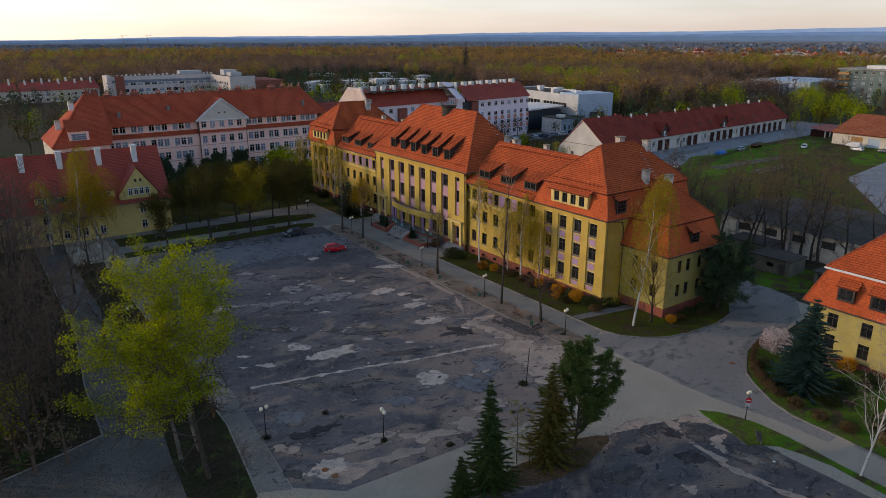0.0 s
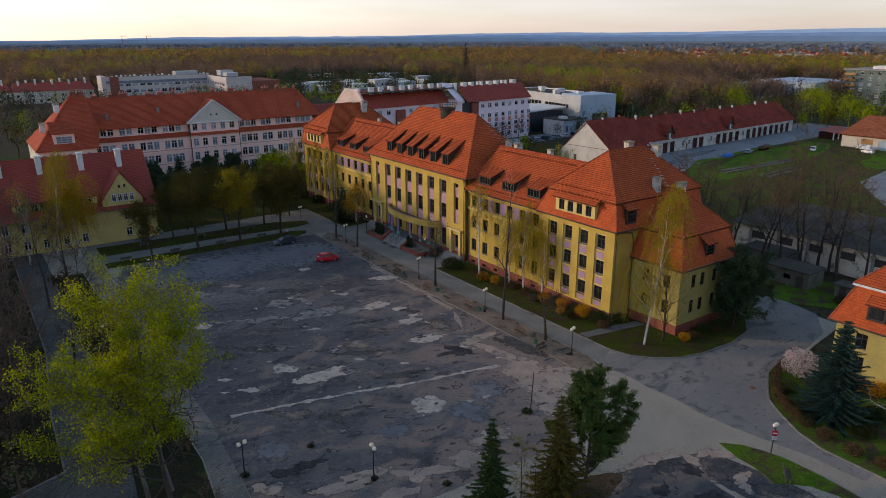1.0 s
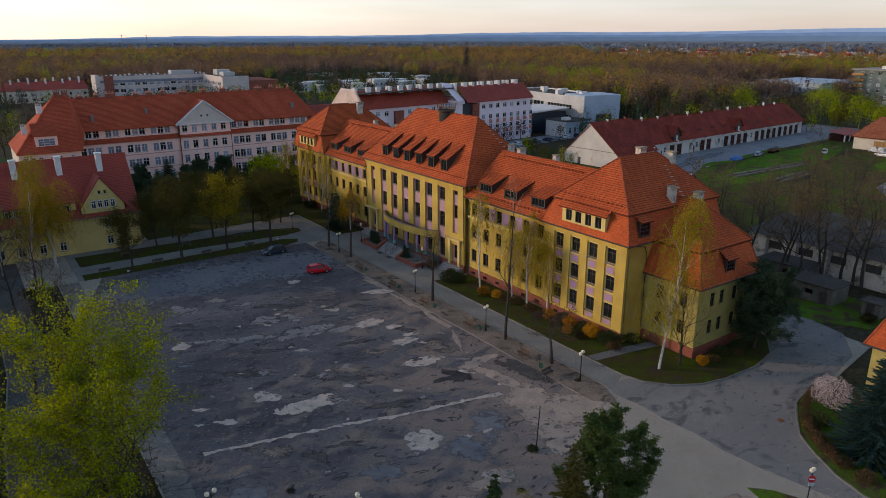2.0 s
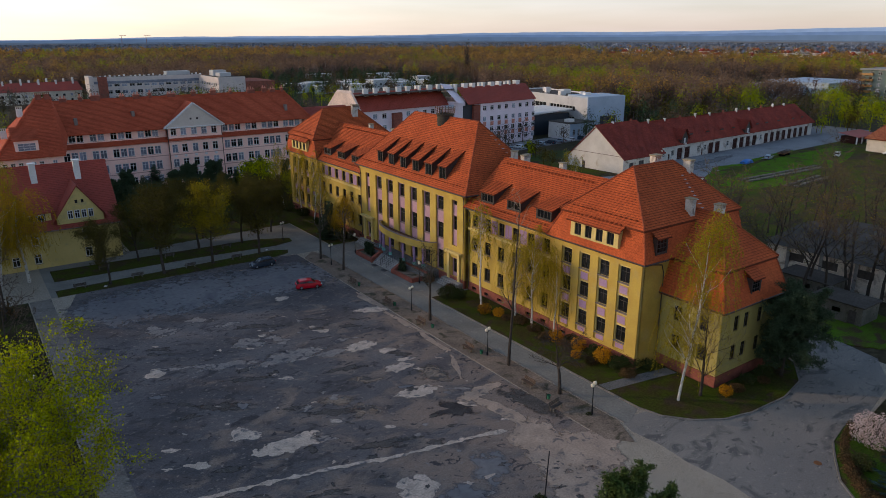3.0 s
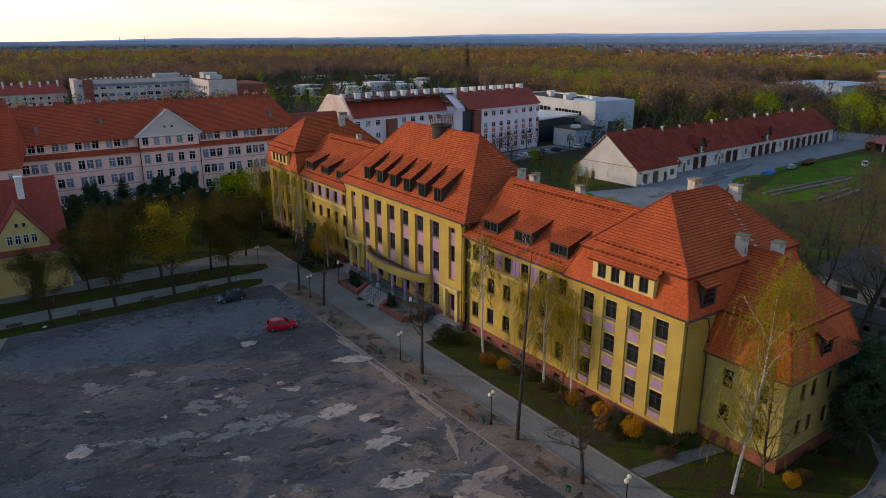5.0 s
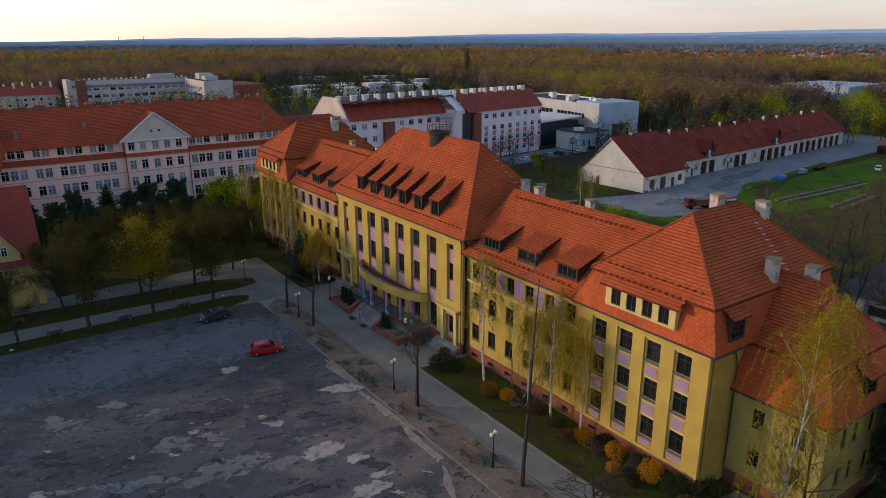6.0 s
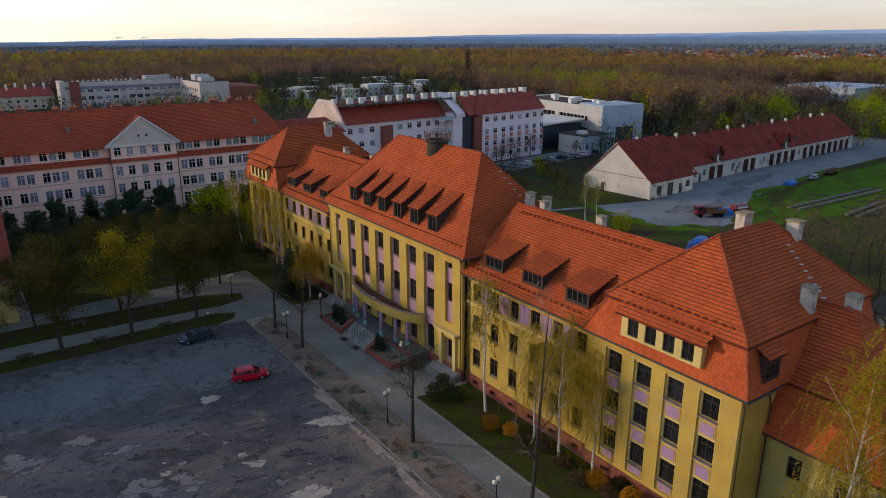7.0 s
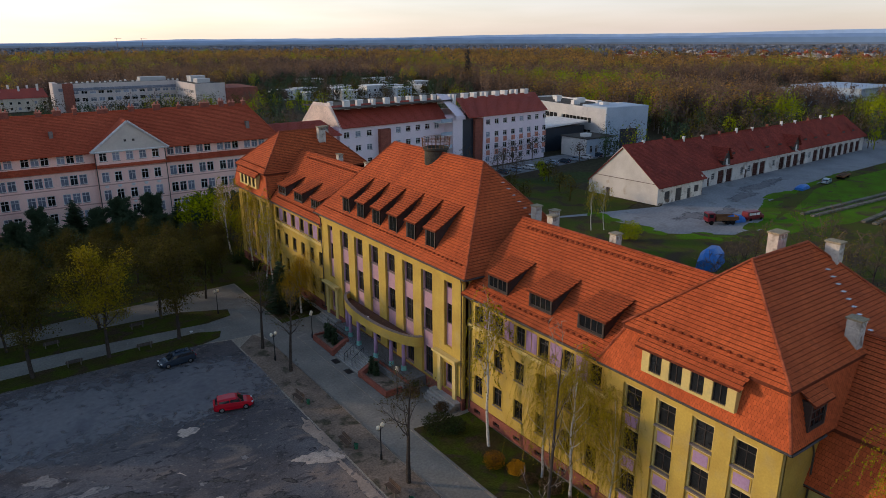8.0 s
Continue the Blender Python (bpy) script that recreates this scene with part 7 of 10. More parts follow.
# pale pink apartment block with roof vents
block = thing("pale_pink_block", "four storey pale pink block with dark red roof and stair tower", "building", m=Matrix.Translation((168, 211.5, 0)) @ Matrix.Rotation(radians(6), 4, "Z"))
rows4 = [(1.6, 3.2), (5.4, 7.0), (9.2, 10.8), (13.0, 14.6)]
facade(block, frame_of((0, 0, 0), (1, 0, 0), (0, -1, 0)), 28.5, 0, 16, [2.0 + 3.75 * k for k in range(8)], rows4, 1.75, M_pinkw, seed=51, blinds=0.3)
for k in range(8):
    for z in (7.35, 3.55):
        me = Mesh(); me.box(1.2 + 3.75 * k, 2.8 + 3.75 * k, -0.05, -0.003, z, z + 1.5)
        part("coral_panel", me, M_coral, block)
facade(block, frame_of((-49, 4.5, 0), (1, 0, 0), (0, -1, 0)), 37, 0, 16, [2.2 + 3.7 * k for k in range(3)] + [16 + 3.6 * k for k in range(6)], rows4, 1.75, M_pinkw, seed=52, blinds=0.3)
wall_box(block, -49, -48.6, 4.9, 24, 0, 16, M_pinkw, "end_wall"); wall_box(block, 28.1, 28.5, 0.4, 24, 0, 16, M_pinkw, "end_wall"); wall_box(block, -48.6, 28.1, 23.6, 24, 0, 16, M_pinkw, "rear_wall")
wall_box(block, -36.5, -33.0, 3.2, 4.49, 0, 14.5, M_brick, "red_bay")
me = Mesh()
me.hull([(-49, 4.4, 16), (-49, 24, 16), (-49, 18, 21.2), (-49, 9.5, 21.2), (-48.4, 4.4, 16), (-48.4, 24, 16), (-48.4, 18, 21.9), (-48.4, 9.5, 21.9)], [(0, 3, 2, 1), (4, 5, 6, 7), (0, 4, 7, 3), (3, 7, 6, 2)])
part("gable_parapet", me, mat("pale_peach_gable", (0.68, 0.55, 0.48), None, 0.3, 5, 0.9), block)
wall_box(block, -12.0, -8.2, 0.6, 6, 0, 16.5, M_pinkw, "stair_tower"); wall_box(block, -8.197, -3.2, 1.2, 6, 0, 16.5, M_navy, "stair_glazing"); wall_box(block, -3.197, -0.003, 0.3, 6, 0, 15, M_brick, "red_bay")
for z in (3.5, 7.3, 11.1, 14.9):
    me = Mesh(); me.box(-16.5, -12.003, 0.8, 4.4, z - 0.2, z); bal = part("balcony", me, M_white, block)
    me = Mesh(); me.box(-16.4, -12.1, 0.8, 0.88, z + 0.01, z + 1.0); part("balcony_rail", me, M_bluewall, bal)
me = Mesh()
me.hull([(-11.5, -0.2, 16.5), (-6.8, 0.8, 16.2), (-6.8, 9.0, 22.0), (-11.5, 9.0, 22.6), (-11.5, -0.2, 15.5), (-6.8, 0.8, 15.2)], [(0, 1, 2, 3), (0, 4, 5, 1)])
part("stair_gable", me, M_pinkw, block)
for x0, x1, y in ((-48.4, -11.6, 3.9), (-6.7, 28.9, -0.6)):
    roofing(block, [[(x0, y, 15.8), (x1, y, 15.8), (x1, y + 6.0, 21.2), (x0, y + 6.0, 21.2)]], "roof_slope", 0.4, 0.8, M_tile_flat, under=M_tile_flat)
me = Mesh(); me.box(-48.4, 28.5, 9.9 - 4.4, 24, 20.5, 20.75); part("flat_roof", me, M_felt, block)
for k in range(33):
    x = -46.5 + k * 2.27 + (0.6 if k % 3 else 0)
    y = 9.0 if k % 2 else 12.5
    if x > -12: y -= 3.5
    w = (1.3, 1.9, 0.9)[k % 3]
    me = Mesh(); me.box(x - w / 2, x + w / 2, y - 0.5, y + 0.5, 19.5, 21.9 + 0.3 * (k % 2))
    v = part("roof_vent", me, M_white, block, bevel=0.04)
    me = Mesh(); me.box(x - w / 2 - 0.1, x + w / 2 + 0.1, y - 0.6, y + 0.6, 21.92 + 0.3 * (k % 2), 22.08 + 0.3 * (k % 2)); part("cap_slab", me, M_wframe, v)
low = thing("low_red_annexe", "low annexe with dark red hipped roof behind the school", "building")
wall_box(low, 101, 117, 209, 219, 0, 14.5, M_pinkw, "wall")
roofing(low, [[(100.5, 208, 14.5), (118, 208, 14.5), (115, 214, 18.0), (100.5, 214, 18.0)], [(118, 220, 14.5), (100.5, 220, 14.5), (100.5, 214, 18.0), (115, 214, 18.0)], [(118, 208, 14.5), (118, 220, 14.5), (115, 214, 18.0)]], "roof", 0.4, 0.8, M_tile_flat, under=M_tile_flat)

# white commercial building and its dark canopy
white = thing("white_commercial_building", "large white flat-roofed commercial building with pale blue end wall", "building", m=Matrix.Translation((224, 213, 0)) @ Matrix.Rotation(radians(-9), 4, "Z"))
mwz = frame_of((0, 0, 0), (0, 1, 0), (-1, 0, 0))
me = Mesh()
walling(me, mwz, 60, 0, 14.2, [(8, 26, 8.6, 10.4), (29, 52, 8.6, 10.4), (8, 26, 4.2, 6.0), (29, 52, 4.2, 6.0)], 0.5)
part("wall", me, M_greyclad, white)
for a, b in ((8, 26), (29, 52)):
    for z in (8.6, 4.2):
        me = Mesh(); me.box(0.35, 0.4, a, b, z, z + 1.8); part("ribbon_window", me, M_glass, white)
        me = Mesh()
        for k in range(9):
            me.box(0.25, 0.34, a + (b - a) * k / 8 - 0.06, a + (b - a) * k / 8 + 0.06, z, z + 1.8)
        part("window_bars", me, M_wframe, white, kind="stuff")
wall_box(white, 0.0, 19, -0.5, -0.003, 0, 14.8, M_bluewall, "blue_end_wall"); wall_box(white, 18.6, 19, 0, 60, 0, 14.2, M_white, "rear_wall"); wall_box(white, 0.5, 18.6, 59.6, 60, 0, 14.2, M_white, "end_wall")
me = Mesh(); me.box(6.5, 14.5, -0.62, -0.503, 0, 7.0); part("loading_door", me, M_navy, white)
me = Mesh(); me.box(0.5, 18.6, 0, 59.6, 13.4, 13.7); part("flat_roof", me, M_felt, white)
me = Mesh(); me.box(0.5, 19, 0, 14, 14.2, 14.9); part("roof_deck", me, M_bluewall, white)
for k, (x, y, w, h) in enumerate(((5, 8, 3, 1.6), (9, 16, 2, 1.4), (4, 24, 3, 1.2), (10, 30, 4, 1.3), (6, 38, 2, 1.6), (11, 46, 3, 1.2), (14, 10, 2, 1.0))):
    me = Mesh(); me.box(x, x + w, y, y + w * 0.7, 13.7, 14.2 + h); part("roof_unit", me, M_white, white, bevel=0.05)
canopy = thing("dark_canopy_hall", "low dark navy hall with white roof edge", "building")
wall_box(canopy, 196, 223, 222, 238, 0, 8.0, M_navy, "wall")
me = Mesh(); me.hull([(195, 221, 8.0), (224, 221, 9.2), (224, 239, 9.2), (195, 239, 8.0), (195, 221, 8.5), (224, 221, 9.7), (224, 239, 9.7), (195, 239, 8.5)], [(4, 5, 6, 7), (0, 1, 5, 4), (3, 0, 4, 7)]); part("roof", me, M_white, canopy)
lowh = thing("low_grey_house", "low pale grey house with flat roof and roof unit", "building")
facade(lowh, frame_of((206, 204, 0), (1, 0, 0), (0, -1, 0)), 13, 0, 6.2, [2, 4.6, 9], [(1.6, 4.0)], 1.2, M_bluewall, seed=61)
wall_box(lowh, 206, 206.4, 204.4, 216, 0, 6.2, M_white, "end_wall"); wall_box(lowh, 218.6, 219, 204.4, 216, 0, 6.2, M_white, "end_wall")
me = Mesh(); me.box(205.7, 219.3, 203.7, 216.3, 6.2, 6.5); part("flat_roof", me, M_felt, lowh)
me = Mesh(); me.box(208, 211, 207, 209.5, 6.5, 7.6); part("roof_unit", me, M_white, lowh, bevel=0.05)

# hospital block in the distance
hosp = thing("hospital_block", "pale flat-roofed hospital block with brick-red bays", "building")
facade(hosp, frame_of((84, 466, 0), (1, 0, 0), (0, -1, 0)), 62, 0, 15.5, [8 + 4.2 * k for k in range(13)], [(2, 4), (6, 8), (10, 11.6)], 3.0, M_hosp, seed=71, blinds=0.6, sill=False)
me = Mesh(); me.box(84, 146, 465.7, 465.99, 11.7, 13.2); part("grey_band", me, M_blind, hosp)
wall_box(hosp, 81.5, 83.99, 466, 480, 0, 16, M_hosp, "end_wall"); wall_box(hosp, 86, 91, 464.8, 465.98, 0, 15.8, M_brick, "red_bay"); wall_box(hosp, 84, 146, 466.4, 480, 14.6, 15.4, M_felt, "flat_roof")
facade(hosp, frame_of((144, 465.9, 0), (0, -1, 0), (-1, 0, 0)), 38, 0, 15.2, [3.5 + 3.3 * k for k in range(10)], [(2, 4), (6, 8), (10, 11.8)], 2.4, M_hosp, seed=72, blinds=0.4, sill=False)
wall_box(hosp, 144, 160, 427.5, 428, 0, 15.4, M_hosp, "end_wall"); wall_box(hosp, 160.003, 178, 427, 460, 0, 12.5, M_brick, "red_wing"); wall_box(hosp, 144.4, 160, 428, 466, 14.4, 15.0, M_felt, "flat_roof")
for x, y, w, d, h in ((126, 470, 14, 7, 2.6), (149, 440, 7, 8, 2.2), (149, 452, 8, 8, 3.2)):
    wall_box(hosp, x, x + w, y, y + d, 15.0, 15.0 + h, M_greyclad, "roof_plant", 0.05)
for k in range(22):
    wall_box(hosp, 88 + 2.8 * k, 89 + 2.8 * k, 470 + (k * 7) % 6, 471 + (k * 7) % 6, 15.2, 15.9 + 0.25 * (k % 3), M_wframe, "roof_vent")

def terrace(x, y, l, w, h, turn, wall_m, roof_m, label, cat="house"):
    b = thing("distant_house", label, cat, group="distant houses", m=Matrix.Translation((x, y, 0)) @ Matrix.Rotation(radians(turn), 4, "Z"))
    n = max(2, int(l / 4))
    facade(b, frame_of((-l / 2, -w / 2, 0), (1, 0, 0), (0, -1, 0)), l, 0, h, [l * (k + 0.5) / n for k in range(n)], [(1.0, 2.5)] + ([(4.0, 5.5)] if h > 5.5 else []), 1.4, wall_m, seed=int(x), sill=False, style="plain")
    wall_box(b, -l / 2, -l / 2 + 0.4, -w / 2 + 0.4, w / 2, 0, h, wall_m, "end_wall"); wall_box(b, l / 2 - 0.4, l / 2, -w / 2 + 0.4, w / 2, 0, h, wall_m, "end_wall"); wall_box(b, -l / 2 + 0.4, l / 2 - 0.4, w / 2 - 0.4, w / 2, 0, h, wall_m, "rear_wall")
    if roof_m is None:
        wall_box(b, -l / 2 - 0.2, l / 2 + 0.2, -w / 2 - 0.2, w / 2 + 0.2, h, h + 0.5, M_wframe, "flat_roof")
    else:
        me = Mesh()
        o, r = 0.6, w * 0.42
        me.hull([(-l / 2 - o, -w / 2 - o, h - 0.3), (l / 2 + o, -w / 2 - o, h - 0.3), (l / 2 + o, w / 2 + o, h - 0.3), (-l / 2 - o, w / 2 + o, h - 0.3), (-l / 2 + 1, 0, h + r), (l / 2 - 1, 0, h + r)], [(0, 1, 5, 4), (2, 3, 4, 5), (1, 2, 5), (3, 0, 4), (3, 2, 1, 0)])
        part("roof", me, roof_m, b)
        wall_box(b, -0.5, 0.5, 0.8, 1.8, h + r * 0.5, h + r + 1.0, M_white, "chimney")
    return b


for x, l in ((14, 44), (59, 44)):
    row = terrace(x, 498, l, 11, 7.5, 2, M_cream, M_tile_flat, "long terrace with dark red roof and white chimneys")
    for k in range(9):
        wall_box(row, -19 + 4.6 * k, -18 + 4.6 * k, -1.6 + 2.2 * (k % 2), -0.6 + 2.2 * (k % 2), 10.0, 13.4 + 0.5 * (k % 3), M_white, "chimney")
for x, y, l, h, t in ((232, 486, 16, 6, 8), (250, 470, 13, 6.5, 8), (262, 492, 12, 6, 10), (272, 462, 18, 7.5, 6), (296, 476, 12, 6, 4), (283, 446, 13, 6.5, 8), (312, 462, 12, 6, 12), (246, 452, 12, 6, 4), (226, 462, 11, 5, 5), (276, 572, 20, 6.5, 6), (262, 548, 13, 6, 4), (318, 543, 17, 7, 10), (330, 496, 14, 6.5, 8), (302, 512, 16, 6, 6), (212, 476, 14, 6, 4), (340, 560, 13, 6, 8)):
    terrace(x, y, l, 10, h, t, (M_white, M_bluewall, M_wframe)[int(x) % 3], None, "small white flat-roofed villa among trees")
hall = thing("pale_hall", "long pale flat hall among trees", "building")
wall_box(hall, 480, 530, 244, 286, 0, 8, M_bluewall, "wall"); wall_box(hall, 479, 531, 243, 287, 8, 8.5, M_bluewall, "flat_roof"); wall_box(hall, 426, 471, 254, 288, 0, 7.0, M_bluewall, "low_wing"); wall_box(hall, 425, 470.9, 253, 289, 7.0, 7.5, M_concrete, "wing_roof"); wall_box(hall, 425.7, 425.95, 256, 286, 2.5, 5.5, M_glass, "window_band")
apt = thing("apartment_block", "pale green flat-roofed apartment block with ochre balconies", "building")
facade(apt, frame_of((438, 174, 0), (0, 1, 0), (-1, 0, 0)), 32, 0, 19.6, [4 + 4.6 * k for k in range(6)], [(1.5 + 3.15 * j, 3.2 + 3.15 * j) for j in range(6)], 1.9, M_apt, seed=81, sill=False)
wall_box(apt, 438.4, 464, 205.6, 206, 0, 19.6, M_cream, "end_wall"); wall_box(apt, 438.4, 464, 174, 174.4, 0, 19.6, M_cream, "end_wall"); wall_box(apt, 463.6, 464, 174.4, 205.6, 0, 19.6, M_cream, "rear_wall")
wall_box(apt, 437, 465, 173, 207, 19.6, 20.3, M_concrete, "flat_roof"); wall_box(apt, 444, 456, 179, 194, 20.3, 22, M_white, "roof_plant", 0.05)
for j in range(6):
    wall_box(apt, 436.2, 437.99, 199.5, 206, 1.0 + 3.15 * j, 2.2 + 3.15 * j, M_ochre, "balcony")

# scattered houses of the far estate
rh = random.Random(12)
for k in range(110):
    az, d = radians(rh.uniform(47, 71)), 1150 + 750 * rh.random() ** 0.8
    terrace(8 + d * math.sin(az), 8 + d * math.cos(az), rh.uniform(11, 20), rh.uniform(9, 12), rh.choice((5, 6.2, 7)), rh.uniform(0, 90), rh.choice((M_white, M_white, M_cream, M_oldwall)), rh.choice((M_tile_pink, M_tile_old, M_concrete, M_tile_old, M_felt)), "small pale house with red pitched roof")
for x, y in ((480, 2370), (548, 2355)):
    c = thing("tower_crane", "tall thin tower crane on the far skyline", "crane", group="cranes")
    me = Mesh(); me.box(x - 0.5, x + 0.5, y - 0.5, y + 0.5, 0, 36); part("mast", me, M_rust, c)
    me = Mesh(); me.box(x - 6, x + 14, y - 0.4, y + 0.4, 36, 36.8); part("jib", me, M_rust, c)

# ---- cars, lamps, benches, signs ----
def car(m, paint, label, length=4.2, width=1.76, height=1.48, estate=False, group="parked cars", cat="car"):
    """Hatchback or estate, nose towards +x."""
    c = thing("car", label, cat, group, m=m)
    L, W, H = length / 2, width / 2, height
    lower = [(-L, 0.42, 0.84, 0.80), (-L + 0.1, 0.26, 1.0, 0.92), (-L + 0.6, 0.2, 1.05, 1.0), (-0.2, 0.18, 1.01, 1.0), (L - 1.3, 0.18, 0.97, 1.0), (L - 0.65, 0.2, 0.88, 0.97), (L - 0.2, 0.26, 0.74, 0.87), (L - 0.04, 0.3, 0.64, 0.76), (L, 0.38, 0.54, 0.66)]
    me = Mesh()
    loft(me, [[(x, -W * s * 0.96, z0), (x, -W * s, (z0 + z1) / 2), (x, -W * s * 0.93, z1), (x, W * s * 0.93, z1), (x, W * s, (z0 + z1) / 2), (x, W * s * 0.96, z0)] for x, z0, z1, s in lower])
    body = part("body", me, paint, c, bevel=0.04)
    back = -L + (0.12 if estate else 0.3)
    cab = [(back - 0.1, 1.0, 0.84), (back + 0.34, H - 0.10, 0.74), (-0.2, H - 0.02, 0.77), (0.35, H - 0.08, 0.74), (L - 1.0, 0.96, 0.84)]
    me = Mesh()
    loft(me, [[(x, -W * 0.9, 0.9), (x, -W * s, z), (x, W * s, z), (x, W * 0.9, 0.9)] for x, z, s in cab])
    part("window_band", me, M_carglass, c, bevel=0.03)
    me = Mesh()
    loft(me, [[(x, -W * (s + 0.06), z - 0.14), (x, -W * s * 0.86, z + 0.05), (x, W * s * 0.86, z + 0.05), (x, W * (s + 0.06), z - 0.14)] for x, z, s in ((back + 0.14, H - 0.17, 0.76), (back + 0.4, H - 0.07, 0.77), (-0.2, H, 0.79), (0.3, H - 0.05, 0.77), (0.5, H - 0.14, 0.76))])
    part("roof", me, paint, c, bevel=0.02)
    for x in (back + 0.25, -0.35, 0.55):
        for s in (-1, 1):
            me = Mesh()
            me.tube((x + (0.28 if x > 0.3 else -0.05), s * W * 0.93, 0.92), (x, s * W * 0.77, H - 0.03), 0.045, 0.04, 5)
            part("pillar", me, paint, c)
    for x in (-L + 0.82, L - 0.85):
        for s in (-1, 1):
            me = Mesh()
            me.tube((x, s * (W - 0.2), 0.31), (x, s * (W + 0.01), 0.31), 0.31, 0.31, 18, cap=True)
            t = part("wheel", me, M_tyre, c, bevel=0.02)
            me = Mesh()
            me.tube((x, s * (W + 0.005), 0.31), (x, s * (W + 0.022), 0.31), 0.19, 0.16, 14, cap=True)
            part("rim", me, M_rim, t)
    for s in (-1, 1):
        me = Mesh(); me.box(L - 0.24, L - 0.06, min(s * W * 0.5, s * W * 0.84), max(s * W * 0.5, s * W * 0.84), 0.60, 0.74); part("headlight", me, M_headlamp, c, bevel=0.03)
        me = Mesh(); me.box(-L - 0.01, -L + 0.14, min(s * W * 0.55, s * W * 0.88), max(s * W * 0.55, s * W * 0.88), 0.72, 0.92); part("tail_light", me, M_taillamp, c, bevel=0.02)
        me = Mesh(); me.box(0.72, 0.9, min(s * W * 0.97, s * (W + 0.13)), max(s * W * 0.97, s * (W + 0.13)), 0.93, 1.05); part("mirror", me, paint, c, bevel=0.03)
    me = Mesh(); me.box(L - 0.03, L + 0.015, -0.26, 0.26, 0.42, 0.53); part("number_plate", me, M_signwhite, c)
    me = Mesh(); me.box(-L - 0.02, -L + 0.03, -0.26, 0.26, 0.55, 0.66); part("number_plate", me, M_signwhite, c)
    me = Mesh(); me.box(L - 0.05, L + 0.01, -0.5, 0.5, 0.3, 0.4); part("grille", me, M_black, c)
    return c


def at(x, y, deg, z=0.03):
    return Matrix.Translation((x, y, z)) @ Matrix.Rotation(radians(deg), 4, "Z")


car(at(55.3, 113.4, -14), M_red, "bright red hatchback parked on the square")
car(at(53.2, 128.1, 183), M_dark, "dark blue-grey hatchback parked by the grass strip", 4.4, 1.8, 1.52)
car(at(229, 136.6, 12, 0.0), M_silver, "silver-blue saloon parked on the yard", 4.5)
car(at(252, 126, 200, 0.0), M_whitecar, "white car standing beyond the grass", 4.4)
car(at(262, 112, 80, 0.0), M_whitecar, "white car standing beyond the grass", 4.4)
car(at(264, 104, 85, 0.0), M_dark, "dark car standing by the workshop", 4.4)
for k in range(9):
    car(at(166 + 5.6 * k, 199.8 + 0.5 * k, 95, 0.02), (M_dark, M_silver, M_whitecar, M_dark, M_silver)[k % 5], "parked car in the lot by the pale pink block", 4.3)
for k in range(12):
    car(at(345 + 9 * (k % 6), 215 + 14 * (k // 6), 60, 0.0), (M_whitecar, M_silver, M_dark)[k % 3], "parked car on the far car park", 4.3)


def van(m, paint, label, windows=True):
    c = thing("van", label, "van", "parked vans", m=m)
    me = Mesh()
    loft(me, [[(x, -0.95 * s, 0.35), (x, -0.98 * s, 1.0), (x, -0.86 * s, z), (x, 0.86 * s, z), (x, 0.98 * s, 1.0), (x, 0.95 * s, 0.35)] for x, z, s in ((-2.4, 1.85, 0.96), (-2.2, 2.0, 1), (1.2, 2.0, 1), (1.75, 1.3, 1), (2.35, 1.1, 0.95), (2.45, 0.8, 0.9))])
    part("body", me, paint, c, bevel=0.05)
    if windows:
        me = Mesh()
        for s in (-1, 1):
            for x0, x1 in ((-2.0, -1.1), (-1.0, -0.1), (0.05, 1.05)):
                me.box(x0, x1, min(s * 0.88, s * 0.96), max(s * 0.88, s * 0.96), 1.25, 1.75)
        part("side_windows", me, M_signwhite, c)
    me = Mesh(); me.hull([(1.3, -0.8, 1.9), (1.3, 0.8, 1.9), (1.85, 0.85, 1.28), (1.85, -0.85, 1.28)], [(0, 1, 2, 3)]); part("windscreen", me, M_carglass, c)
    for x in (-1.5, 1.6):
        for s in (-1, 1):
            me = Mesh(); me.tube((x, s * 0.75, 0.33), (x, s * 0.99, 0.33), 0.33, 0.33, 16, cap=True); part("wheel", me, M_tyre, c)
    return c


van(at(176.5, 126.3, -12, 0.0), M_maroon, "old red van with white windows on the yard")
van(at(268, 116, 90, 0.0), M_whitecar, "white van parked by the workshop", False)
# tipper lorry
lorry = thing("lorry", "old red tipper lorry with rusty open bed", "lorry", m=at(167.5, 128.4, 150, 0.0))
me = Mesh(); me.box(1.6, 3.3, -1.1, 1.1, 0.7, 2.6); part("cab", me, M_maroon, lorry, bevel=0.12)
me = Mesh(); me.box(3.26, 3.32, -0.95, 0.95, 1.6, 2.35); me.box(2.1, 3.0, -1.12, 1.12, 1.6, 2.3); part("cab_windows", me, M_carglass, lorry)
me = Mesh(); me.box(-3.4, 3.2, -0.5, 0.5, 0.6, 0.85); part("chassis", me, M_black, lorry)
me = Mesh()
me.box(-3.6, 1.4, -1.2, 1.2, 0.95, 1.1); me.box(-3.6, 1.4, -1.2, -1.1, 1.1, 1.8); me.box(-3.6, 1.4, 1.1, 1.2, 1.1, 1.8); me.box(-3.6, -3.5, -1.1, 1.1, 1.1, 1.8); me.box(1.3, 1.4, -1.1, 1.1, 1.1, 2.0)
part("tipper_bed", me, M_rust, lorry)
for x in (-2.4, -1.3, 2.4):
    for s in (-1, 1):
        me = Mesh(); me.tube((x, s * 0.8, 0.48), (x, s * 1.12, 0.48), 0.48, 0.48, 16, cap=True); part("wheel", me, M_tyre, lorry)
